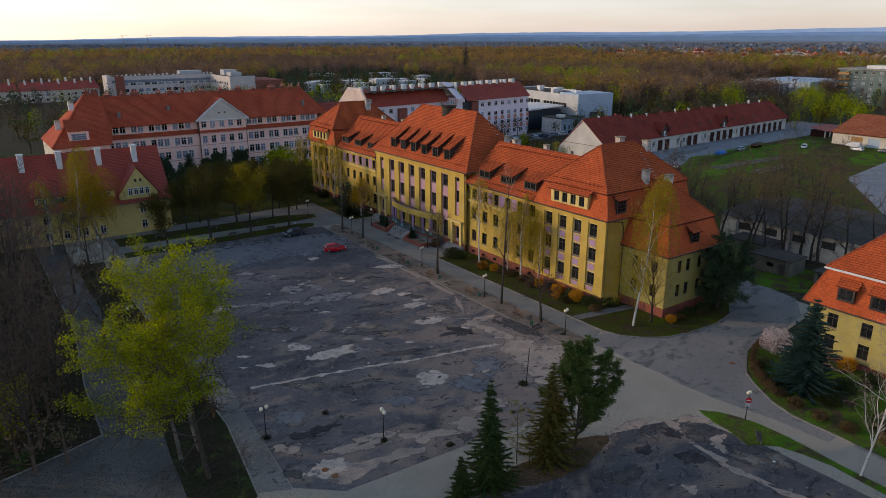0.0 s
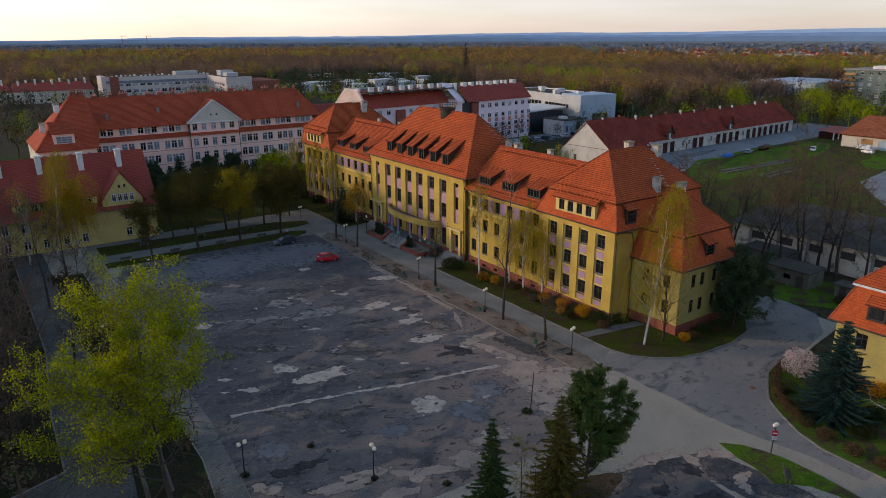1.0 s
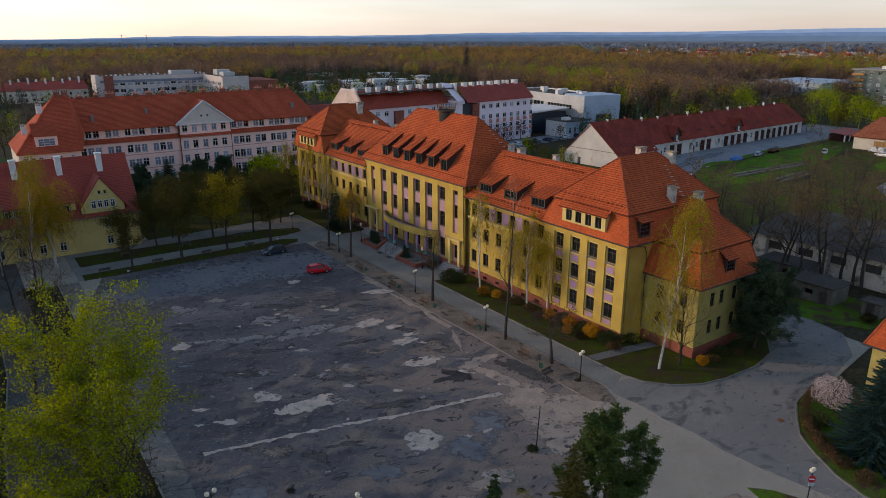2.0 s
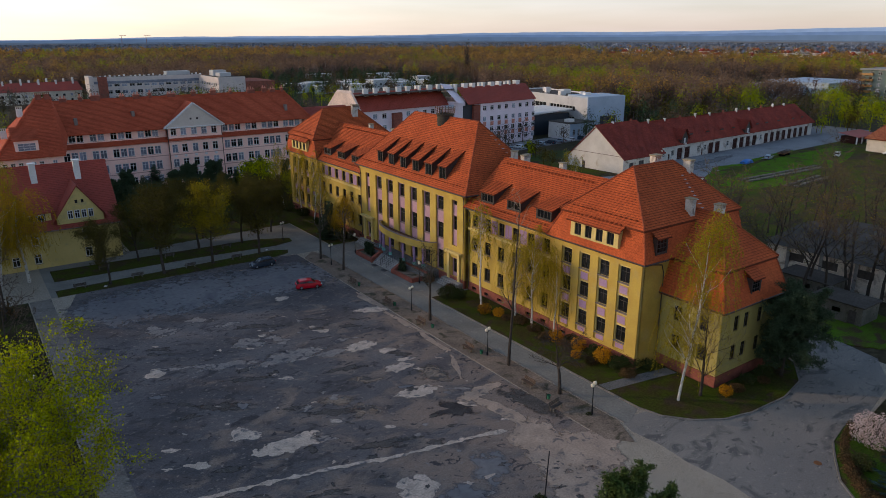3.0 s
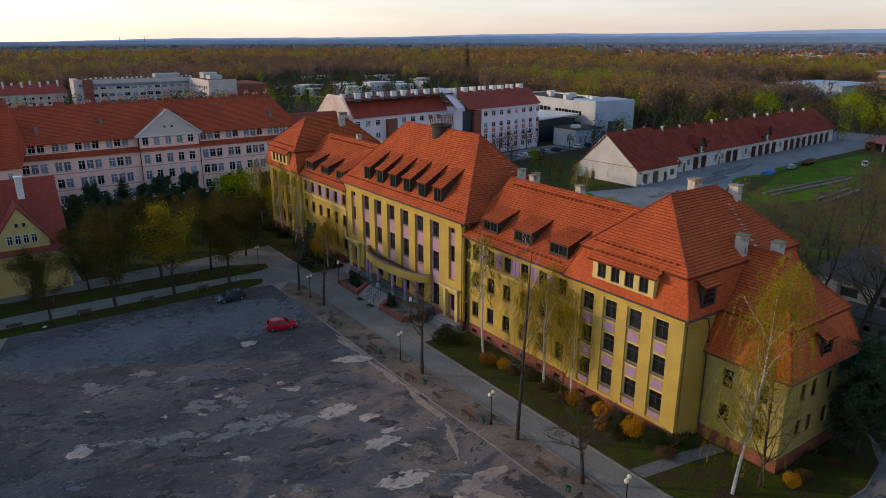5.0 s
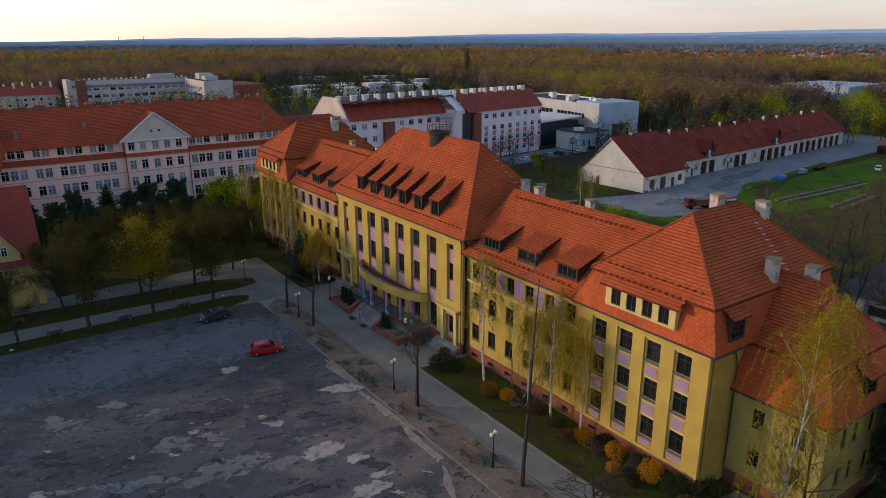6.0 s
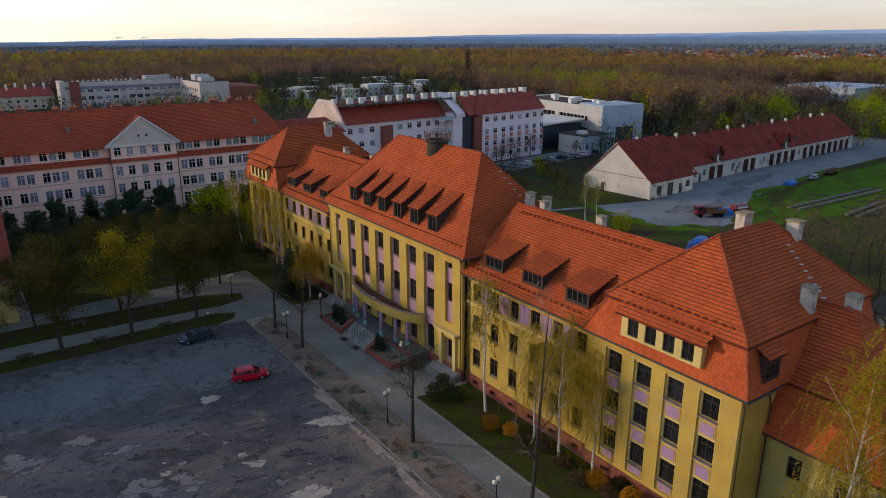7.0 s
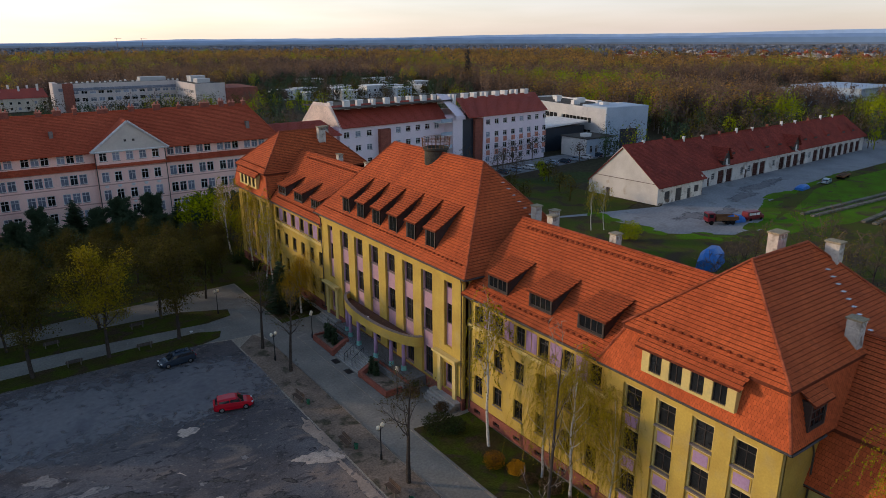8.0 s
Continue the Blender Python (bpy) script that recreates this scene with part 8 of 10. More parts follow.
def tarped(x, y, deg, l, w, h, label, boxy=0.6):
    me = Mesh()
    rr = random.Random(int(x))
    n = 7
    rows = []
    for i in range(n):
        t = i / (n - 1)
        zz = h * (0.55 + 0.45 * math.sin(math.pi * min(1, max(0, t))) ** boxy) * rr.uniform(0.94, 1.04)
        rows.append([((t - 0.5) * l, -w / 2, 0.0), ((t - 0.5) * l, -w / 2 * rr.uniform(0.85, 0.98), zz * 0.7), ((t - 0.5) * l, -w * 0.2, zz), ((t - 0.5) * l, w * 0.2, zz * rr.uniform(0.9, 1.02)), ((t - 0.5) * l, w / 2 * rr.uniform(0.85, 0.98), zz * 0.7), ((t - 0.5) * l, w / 2, 0.0)])
    loft(me, rows)
    ob = part("tarpaulin", me, M_tarp, m=at(x, y, deg, 0.0), bevel=0.04)
    return tagged(ob, label, "tarpaulin", group="blue tarpaulins")
tarped(216.5, 136.6, 8, 5.2, 2.2, 1.3, "crumpled bright blue tarpaulin over a car")
tarped(171.5, 127.6, 150, 4.4, 2.0, 1.7, "bright blue tarpaulin over a trailer")
tarped(140.8, 112.4, 20, 6.6, 3.4, 3.4, "bright blue tarpaulin over a long trailer behind the school", 0.12)
rig = thing("flatbed_trailer", "brown flatbed trailer with timber on the yard", "trailer", m=at(240, 137.5, 10, 0.0))
me = Mesh(); me.box(-3.5, 3.5, -1.1, 1.1, 0.8, 1.0); part("bed", me, M_rust, rig)
for k in range(4):
    me = Mesh(); me.tube((-4, -0.7 + 0.4 * k, 1.2 + 0.2 * (k % 2)), (4, -0.6 + 0.4 * k, 1.3 + 0.2 * (k % 2)), 0.15, 0.12, 7, cap=True); part("log", me, M_wood, rig)
for x in (-2, 2):
    me = Mesh(); me.tube((x, -1, 0.4), (x, 1, 0.4), 0.4, 0.4, 12, cap=True); part("wheel", me, M_tyre, rig)


def lamp_proto():
    c = thing("park_lamp", "black two-armed park lamp with opal globes", "street lamp", "park lamps")
    me = Mesh()
    me.lathe([(0.13, 0), (0.13, 0.5), (0.075, 0.62), (0.055, 1.2), (0.045, 3.35), (0.07, 3.4), (0.03, 3.5)], 10)
    part("post", me, M_black, c)
    for s in (-1, 1):
        me = Mesh()
        pts = [(0, 0, 3.3), (s * 0.14, 0, 3.22), (s * 0.28, 0, 3.26), (s * 0.34, 0, 3.38)]
        for a, b in zip(pts, pts[1:]):
            me.tube(a, b, 0.025, 0.025, 6)
        part("arm", me, M_black, c)
        me = Mesh()
        me.lathe([(0.05, 0.0), (0.14, 0.05), (0.2, 0.16), (0.21, 0.25), (0.17, 0.37), (0.08, 0.44), (0.0, 0.455)], 14, (s * 0.34, 0, 3.38))
        g = part("globe", me, M_globe, c, smooth=True)
        me = Mesh(); me.lathe([(0.09, 0), (0.09, 0.04), (0.06, 0.05)], 10, (s * 0.34, 0, 3.35)); part("collar", me, M_black, g)
    return c


lamp = lamp_proto()
lamp.matrix_basis = at(19.8, 59.0, 15, 0.02)
for x, y, d in ((29.4, 51.4, 80), (63.6, 59.6, 20), (63.4, 77.3, 20), (63.6, 95.5, 25), (63.5, 121.7, 20), (71.0, 104.6, 60), (70.2, 125.2, 60), (14.8, 96, 30), (62.5, 141, 30)):
    copy_thing(lamp, at(x, y, d, 0.04))


def bench_proto(wood, label):
    c = thing("bench", label, "bench", "benches round the square")
    for k in range(4):
        me = Mesh(); me.box(-0.95, 0.95, -0.24 + 0.13 * k, -0.13 + 0.13 * k, 0.43, 0.47); part("seat_slat", me, wood, c)
    for k in range(3):
        me = Mesh(); me.box(-0.95, 0.95, 0.27 + 0.03 * k, 0.30 + 0.03 * k, 0.55 + 0.14 * k, 0.66 + 0.14 * k); part("back_slat", me, wood, c)
    for x in (-0.72, 0.72):
        me = Mesh()
        me.box(x - 0.05, x + 0.05, -0.24, 0.28, 0.36, 0.428); me.box(x - 0.05, x + 0.05, -0.22, -0.12, 0, 0.36); me.box(x - 0.05, x + 0.05, 0.2, 0.268, 0, 0.36)
        me.hull([(x - 0.04, 0.285, 0.36), (x + 0.04, 0.285, 0.36), (x + 0.04, 0.40, 0.98), (x - 0.04, 0.40, 0.98), (x - 0.04, 0.33, 0.36), (x + 0.04, 0.33, 0.36), (x + 0.04, 0.44, 0.98), (x - 0.04, 0.44, 0.98)], [(0, 1, 2, 3), (4, 7, 6, 5), (0, 3, 7, 4), (1, 5, 6, 2), (3, 2, 6, 7)])
        part("bench_leg", me, M_ramp, c)
    return c


b1 = bench_proto(M_wood, "reddish brown slatted bench on concrete legs")
b1.matrix_basis = at(62.2, 79.9, 268, 0.06)
for x, y, d in ((62.2, 68.3, 268), (61.8, 90.5, 272), (61.9, 99.9, 270), (61.7, 110.7, 276)):
    copy_thing(b1, at(x, y, d, 0.06))
b2 = bench_proto(M_woodgrey, "weathered grey slatted bench on the grass")
b2.matrix_basis = at(61.2, 62.6, 10, 0.06)
for x, y, d in ((25.0, 134.6, 180), (33.8, 134.7, 180), (42.6, 134.8, 180), (50.9, 134.9, 180), (51.6, 142.5, 180), (30, 142.5, 180), (41, 142.5, 180), (61.0, 29.2, 35), (64.6, 17.6, -50)):
    copy_thing(b2, at(x, y, d, 0.08))


def bin_proto():
    c = thing("litter_bin", "small green litter bin on the verge", "litter bin", "litter bins")
    me = Mesh(); me.lathe([(0.16, 0.12), (0.22, 0.6), (0.24, 0.62), (0.22, 0.63), (0.2, 0.5)], 12); part("bin_body", me, M_green, c)
    me = Mesh(); me.box(-0.03, 0.03, 0.22, 0.28, 0, 0.75); part("bin_post", me, M_black, c)
    return c


bn = bin_proto()
bn.matrix_basis = at(62.8, 77.8, 0, 0.06)
for x, y in ((61.9, 64.5), (62.4, 88.2), (62.4, 98.3), (62.2, 109.0)):
    copy_thing(bn, at(x, y, 20, 0.06))
# no-entry sign on a post, with a mirror above
sg = thing("road_sign", "leaning post with red no-entry disc and white plate", "road sign", m=at(63.4, 32.2, 0, 0.0) @ Matrix.Rotation(radians(3), 4, "Y"))
me = Mesh(); me.tube((0, 0, 0), (0, 0, 3.35), 0.05, 0.045, 8, cap=True); part("post", me, M_black, sg)
face = Matrix.Rotation(radians(-40), 4, "Z")
me = Mesh(); me.tube(face @ Vector((0, -0.06, 2.45)), face @ Vector((0, -0.09, 2.45)), 0.33, 0.33, 24, cap=True); disc = part("disc", me, M_signred, sg)
me = Mesh(); me.box(-0.24, 0.24, -0.1, -0.092, 2.39, 2.51, m=face); part("white_bar", me, M_signwhite, disc)
me = Mesh(); me.box(-0.22, 0.22, -0.08, -0.06, 1.75, 2.08, m=face); pl_ = part("plate", me, M_signwhite, sg)
me = Mesh()
for k in range(3):
    me.box(-0.16, 0.16, -0.084, -0.081, 1.82 + 0.08 * k, 1.85 + 0.08 * k, m=face)
part("text_bars", me, M_black, pl_)
for s in (-0.18, 0.2):
    me = Mesh(); me.lathe([(0.05, 0), (0.17, 0.1), (0.2, 0.2), (0.15, 0.34), (0.0, 0.4)], 12, (s, 0.05, 3.1)); part("lamp_globe", me, M_globe, sg, smooth=True)
# leaning bare post on the square
me = Mesh(); me.tube((49.4, 51.9, 0), (50.1, 52.3, 4.6), 0.06, 0.05, 7, cap=True)
tagged(part("leaning_post", me, M_black), "thin dark leaning metal post on the square", "post")
# globe clutter: white litter and stones
for x, y, r in ((58.7, 26.2, 0.16), (57.4, 136.8, 0.25), (28.5, 133.0, 0.3)):
    me = Mesh(); me.lathe([(r * 0.9, 0), (r, r * 0.35), (r * 0.5, r * 0.6)], 8, (x, y, 0.03))
    tagged(part("stone", me, M_white, bevel=0.02), "pale stone lying on the paving", "stone", group="stones")

# ---- trees and shrubs ----
def ortho(d):
    a = d.orthogonal().normalized()
    return a, d.cross(a)


class Tree:
    """Grows limbs as tapered tubes and hangs small leaf blades on the thin ones."""
    def __init__(self, seed):
        self.r = random.Random(seed)
        self.wood, self.bough, self.tw, self.leaf = Mesh(), Mesh(), Mesh(), Mesh()

    def jitter(self, d, a):
        v = d + Vector((self.r.gauss(0, a), self.r.gauss(0, a), self.r.gauss(0, a)))
        return v.normalized()

    def limb(self, p, d, length, rad, level, o):
        n = o["steps"][level]
        step = length / n
        sides = (7, 5, 3, 3)[level]
        mesh = self.tw if level > 1 or rad <= 0.03 else self.bough if level else self.wood
        pts = [(p.copy(), rad)]
        for k in range(n):
            d = self.jitter(d, o["bend"][level])
            d = (d + Vector((0, 0, o["up"][level]))).normalized()
            q = p + d * step
            t = (k + 1) / n
            r1 = max(o["thin"], rad * (1 - t * o["taper"][level]))
            if level == 0:
                pass
            elif k == n - 1 and level >= o["levels"]:
                mesh.spike(p, q, pts[-1][1])
            else:
                mesh.tube(p, q, pts[-1][1], r1, sides)
            pts.append((q.copy(), r1))
            p = q
            if level < o["levels"]:
                t_ = (k + 1) / n
                if t_ >= o["from"][level]:
                    c = o["kids"][level]
                    c = int(c) + (1 if self.r.random() < c % 1 else 0)
                    for _ in range(c):
                        a, b = ortho(d)
                        th = self.r.uniform(0, 2 * math.pi)
                        side = a * math.cos(th) + b * math.sin(th)
                        ang = radians(self.r.uniform(*o["angle"][level]))
                        nd = d * math.cos(ang) + side * math.sin(ang)
                        shape = 1 - 0.62 * abs(t_ - o["belly"]) if level == 0 else 1 - 0.45 * t_
                        self.limb(q, nd, length * o["len"][level] * shape * self.r.uniform(0.7, 1.15), max(o["thin"], r1 * o["rad"][level]), level + 1, o)
            if level >= o["leaf_from"] and o["leaves"]:
                for _ in range(o["leaves"]):
                    self.blade(q - d * step * self.r.random(), o)

        if level == 0:
            self.stem(pts)

    def stem(self, pts, n=8):
        """One unbroken tapered stem through the given centres and radii."""
        rings = []
        for k, (c, r) in enumerate(pts):
            d = (pts[min(k + 1, len(pts) - 1)][0] - pts[max(k - 1, 0)][0]).normalized()
            a = (Vector((1, 0, 0)) - d * d.x).normalized()
            b = d.cross(a)
            rings += [c + (a * math.cos(2 * math.pi * j / n) + b * math.sin(2 * math.pi * j / n)) * r for j in range(n)]
        self.wood.hull(rings, [(i * n + j, i * n + (j + 1) % n, (i + 1) * n + (j + 1) % n, (i + 1) * n + j) for i in range(len(pts) - 1) for j in range(n)])

    def blade(self, p, o):
        s = o["size"] * self.r.uniform(0.6, 1.4)
        c = p + Vector((self.r.gauss(0, o["fluff"]), self.r.gauss(0, o["fluff"]), self.r.gauss(0, o["fluff"] * 0.7) - (o.get("hang", 0) * self.r.random())))
        u = self.jitter(Vector((0, 0, -1)) if o.get("hang") else Vector((self.r.gauss(0, 1), self.r.gauss(0, 1), 0.3)).normalized(), 0.5)
        a, b = ortho(u)
        th = self.r.uniform(0, 6.28)
        w = (a * math.cos(th) + b * math.sin(th)) * s * o.get("slim", 0.55)
        u = u * s * (1.6 if o.get("hang") else 1.0)
        self.leaf.face([c - w * 0.4, c + u * 0.5 - w, c + u, c + u * 0.45 + w])

    def make(self, name, label, category, group, bark, twig, leafm):
        t = thing(name, label, category, group)
        part("trunk", self.wood, bark, t)
        if self.bough.f:
            part("limbwork", self.bough, bark, t, kind="stuff")
        if self.tw.f:
            part("branchwork", self.tw, twig, t, kind="stuff")
        if self.leaf.f:
            part("crown", self.leaf, leafm, t, kind="stuff")
        return t


def opts(**k):
    o = dict(steps=(8, 5, 3, 1), bend=(0.05, 0.14, 0.2, 0.2), up=(0.05, 0.07, 0.05, 0.0), taper=(0.85, 0.85, 0.8, 0.7), kids=(2.2, 1.5, 1.2, 0), angle=((35, 65), (30, 60), (25, 60), (0, 0)), len=(0.42, 0.45, 0.5, 0), rad=(0.5, 0.55, 0.6, 0),
             levels=3, thin=0.008, belly=0.45, leaves=0, size=0.2, fluff=0.25, leaf_from=2)
    o["from"] = (0.28, 0.25, 0.2, 0)
    o.update(k)
    return o


def place(proto, spots, seed=3):
    """Copies of a tree at (x, y, height factor)."""
    r = random.Random(seed)
    first = True
    for x, y, s in spots:
        m = Matrix.Translation((x, y, -0.02)) @ Matrix.Rotation(r.uniform(0, 6.28), 4, "Z") @ Matrix.Diagonal((s * r.uniform(0.93, 1.07), s * r.uniform(0.93, 1.07), s, 1))
        if first:
            proto.matrix_basis = m
            first = False
        else:
            copy_thing(proto, m) if proto.scale[0] == 1 else copy_thing(proto, m @ Matrix.Diagonal((1 / proto.scale[0], 1 / proto.scale[1], 1 / proto.scale[2], 1)))


M_greybark = mat("grey_poplar_bark", (0.17, 0.15, 0.13), (0.10, 0.085, 0.075), 1.5, 9, 0.95, 0.3, grain=0.25)
M_brownspruce = mat("brownish_spruce_needles", (0.082, 0.072, 0.014), (0.105, 0.075, 0.016), 0.6, 6, 0.8, 0.0, island=0.5)
M_pine = mat("pine_needles", (0.055, 0.092, 0.022), (0.075, 0.098, 0.024), 0.6, 6, 0.8, 0.0, island=0.5)
# big fresh-green tree beside the square, two pale stems, and a bare one before it
T = Tree(14)
o = opts(steps=(9, 7, 5, 3), leaves=5, size=0.145, fluff=0.32, kids=(2.7, 2.1, 1.6, 0), angle=((42, 80), (30, 65), (25, 60), (0, 0)), len=(0.50, 0.50, 0.5, 0), up=(0.03, 0.07, 0.0, -0.06), thin=0.018, belly=0.56, **{"from": (0.38, 0.25, 0.2, 0)})
T.limb(Vector((0, 0, 0)), Vector((-0.07, 0.10, 1)).normalized(), 20.0, 0.36, 0, o)
T.limb(Vector((-0.6, 2.4, 0)), Vector((-0.16, 0.14, 1)).normalized(), 18.0, 0.26, 0, o)
place(T.make("broadleaf_tree", "big spreading tree with fresh yellow-green leaves and grey stems", "tree", "", M_greybark, M_greybark, M_leafy), [(13.6, 60.9, 0.84)])
T = Tree(18)
T.limb(Vector((0, 0, 0)), Vector((-0.06, 0.10, 1)).normalized(), 12.5, 0.27, 0, opts(kids=(2.4, 2.0, 1.8, 0), angle=((50, 85), (30, 65), (25, 60), (0, 0)), len=(0.55, 0.48, 0.5, 0), up=(0.03, 0.0, -0.04, -0.1), thin=0.024, **{"from": (0.3, 0.25, 0.2, 0)}))
place(T.make("bare_tree", "dark bare tree with spreading drooping twigs before the green tree", "tree", "bare trees", M_bark, M_bark, M_olive), [(12.9, 55.8, 1.0)])

# bare trees (three habits)
bare = []
for sd, h in ((21, 13.0), (22, 14.0), (23, 12.0)):
    T = Tree(sd)
    T.limb(Vector((0, 0, 0)), Vector((0, 0, 1)), h, 0.2, 0, opts(kids=(2.4, 1.9, 1.9, 0), thin=0.026))
    bare.append(T.make("bare_tree", "bare dark tree with fine twigs", "tree", "bare trees", M_bark, M_twig, M_olive))
rw = random.Random(77)
west = []
for k in range(900):
    x, y = rw.uniform(-12, 5), rw.uniform(62, 146)
    if all((x - a) ** 2 + (y - b) ** 2 > 9 for a, b, _ in west) and not (x > 0 and y < 72):
        west.append((x, y, rw.uniform(0.8, 1.25)))
west = west[:62] + [(10.0, 90, 0.9), (13.5, 104, 0.9), (10.5, 117, 1.0), (14.0, 126, 0.9), (14.8, 53, 0.35), (15, 72, 0.7), (14, 80, 0.8), (-6, 66, 1.0), (0.5, 75.5, 0.7), (3.5, 80, 0.75), (-4, 57, 0.5)]
for k in range(3):
    place(bare[k], west[k::3], 30 + k)
yard = [(101.5, 84, 0.9), (106, 79, 1.0), (110, 86, 0.8), (113, 77, 1.1), (118, 72, 1.0), (119, 80, 0.9), (116, 65, 1.05), (120, 60, 1.0), (121, 54, 1.1), (119.5, 49, 0.95), (122, 45, 1.0), (125, 84, 0.8), (131, 90, 0.8), (138, 82, 0.9), (146, 88, 0.8), (152, 82, 0.9), (158, 90, 0.8), (165, 86, 0.9), (172, 94, 0.8), (160, 74, 0.9), (178, 88, 0.7), (150, 98, 0.7), (187, 97, 0.8), (196, 100, 0.9), (106, 92, 0.7), (99, 78, 0.8), (128, 100, 0.6), (140, 104, 0.6), (155, 66, 0.9), (112, 70, 0.8), (118.4, 65.2, 1.0), (117.5, 62.2, 1.0), (122.6, 61.4, 1.0), (123.7, 58.6, 1.1), (123.2, 56.4, 1.0), (108, 88, 0.8), (116, 90, 0.9), (122, 96, 0.8), (132, 78, 0.9), (144, 76, 0.9), (166, 78, 0.9), (136, 94, 0.8), (112, 96, 0.7), (174, 80, 0.9), (182, 92, 0.8)]
yb = []
for sd, h in ((25, 12.5), (26, 13.5)):
    T = Tree(sd)
    T.limb(Vector((0, 0, 0)), Vector((0, 0, 1)), h, 0.26, 0, opts(kids=(2.2, 1.9, 1.9, 0), len=(0.48, 0.48, 0.5, 0), thin=0.030, leaves=1, size=0.10, fluff=0.2, leaf_from=3))
    yb.append(T.make("bare_tree", "bare brown tree with first buds on the rough grass", "tree", "bare trees", M_bark, M_twig, M_goldolive))
b4, b5 = yb
place(b4, yard[::2], 41)
place(b5, yard[1::2], 42)

# street trees along the verge: slim, small-crowned
T = Tree(31)
T.limb(Vector((0, 0, 0)), Vector((0.02, 0, 1)), 10.0, 0.23, 0, opts(bend=(0.025, 0.14, 0.2, 0.2), kids=(2.6, 1.6, 1.3, 0), len=(0.34, 0.45, 0.5, 0), thin=0.016, leaves=1, size=0.12, fluff=0.18, leaf_from=3, **{"from": (0.4, 0.2, 0.2, 0)}))
st = T.make("street_tree", "slim street tree with few budding twigs", "tree", "street trees", M_bark, M_twig, M_olive)
place(st, [(63.8, 90.9, 1.0), (63.9, 117.8, 0.95), (63.5, 126.0, 0.95)], 5)
T = Tree(32)
T.limb(Vector((0, 0, 0)), Vector((0.02, 0, 1)), 6.6, 0.24, 0, opts(kids=(2.6, 2.0, 1.6, 0), angle=((50, 85), (30, 60), (25, 60), (0, 0)), len=(0.62, 0.5, 0.5, 0), thin=0.022, leaves=1, size=0.07, fluff=0.2, **{"from": (0.45, 0.2, 0.2, 0)}))
place(T.make("street_tree", "small spreading street tree with dark bare twigs", "tree", "street trees", M_bark, M_bark, M_hedge), [(63.9, 64.8, 1.0)])
T = Tree(33)
T.limb(Vector((0, 0, 0)), Vector((0.0, 0, 1)), 19.0, 0.2, 0, opts(bend=(0.018, 0.14, 0.2, 0.2), kids=(1.9, 1.2, 0.9, 0), len=(0.22, 0.4, 0.5, 0), up=(0.03, 0.16, 0.1, 0), angle=((20, 40), (20, 45), (25, 50), (0, 0)), thin=0.014, **{"from": (0.35, 0.2, 0.2, 0)}))
place(T.make("tall_birch", "tall slim birch with pale upper stem, nearly bare", "tree", "birches", M_bark, M_twigpale, M_birchleaf), [(63.8, 73.6, 1.05)])


def weeping(seed, h, lean, strands, thickness, fall=(0.15, 0.45), leaf=0.10, bushy=2.4, spread=0.26, low=0.35):
    T = Tree(seed)
    o = opts(levels=2, steps=(12, 5, 3, 1), belly=0.35, kids=(bushy, 1.3, 0, 0), len=(spread, 0.4, 0, 0), up=(0.03, 0.08, 0.0, 0), angle=((25, 55), (30, 60), (0, 0), (0, 0)), thin=0.012, **{"from": (low, 0.3, 0, 0)})
    T.limb(Vector((0, 0, 0)), Vector((lean, 0, 1)).normalized(), h, 0.17, 0, o)
    tips = [Vector(T.tw.v[k]) for k in range(0, len(T.tw.v), 6)]
    T.r.shuffle(tips)
    lo = dict(size=leaf, fluff=0.05, hang=0.25)
    for p in tips[:strands]:
        L = min(T.r.uniform(*fall) * min(p.z, 9), p.z - 0.8)
        q = p.copy()
        d = Vector((T.r.gauss(0, 0.3), T.r.gauss(0, 0.3), 0.1)).normalized()
        n = 5
        for k in range(n):
            d = (d + Vector((0, 0, -0.75))).normalized()
            w = q + d * (L / n)
            T.tw.tube(q, w, 0.007, 0.006, 3)
            for _ in range(thickness):
                T.blade(q.lerp(w, T.r.random()), lo)
            q = w
    return T


wa = weeping(41, 14.5, -0.03, 1000, 15, (0.3, 0.8), 0.055, 2.0, 0.28, 0.3).make("weeping_birch", "weeping birch with white stem and yellow-green hanging twigs", "tree", "birches", M_birch, M_twiggold, M_birchleaf)
place(wa, [(73.8, 80.4, 0.92), (74.3, 76.6, 0.8), (74.2, 84.4, 0.8), (74.2, 158, 0.95)], 6)
wb = weeping(42, 19.0, 0.13, 2300, 11, (0.25, 0.7), 0.07, 2.6, 0.30, 0.2).make("weeping_birch", "tall golden weeping birch with white stem", "tree", "birches", M_birch, M_twiggold, M_birchleaf)
place(wb, [(72.6, 55.6, 1.0), (14.5, 139.8, 0.95)], 7)
wb.matrix_basis = Matrix.Translation((73.6, 56.0, -0.02))
wc = weeping(43, 14.0, 0.05, 130, 5).make("weeping_birch", "thin white-stemmed birch with few yellow-green twigs", "tree", "birches", M_birch, M_twigpale, M_birchleaf)
place(wc, [(73.4, 91.2, 1.05), (71.6, 142, 0.95), (73.5, 150, 1.0), (73.0, 165, 1.0), (10.5, 143, 0.95), (141.0, 141.0, 0.7), (143.4, 139.6, 0.6)], 8)
wd = weeping(48, 8.6, -0.05, 700, 12, (0.3, 0.75), 0.06, 2.4, 0.30, 0.35).make("weeping_birch", "golden weeping birch with short hanging leafy twigs", "tree", "birches", M_birch, M_twiggold, M_goldleaf)
place(wd, [(72.6, 134.2, 1.0), (18.6, 142.6, 1.65)], 18)
T = Tree(44)
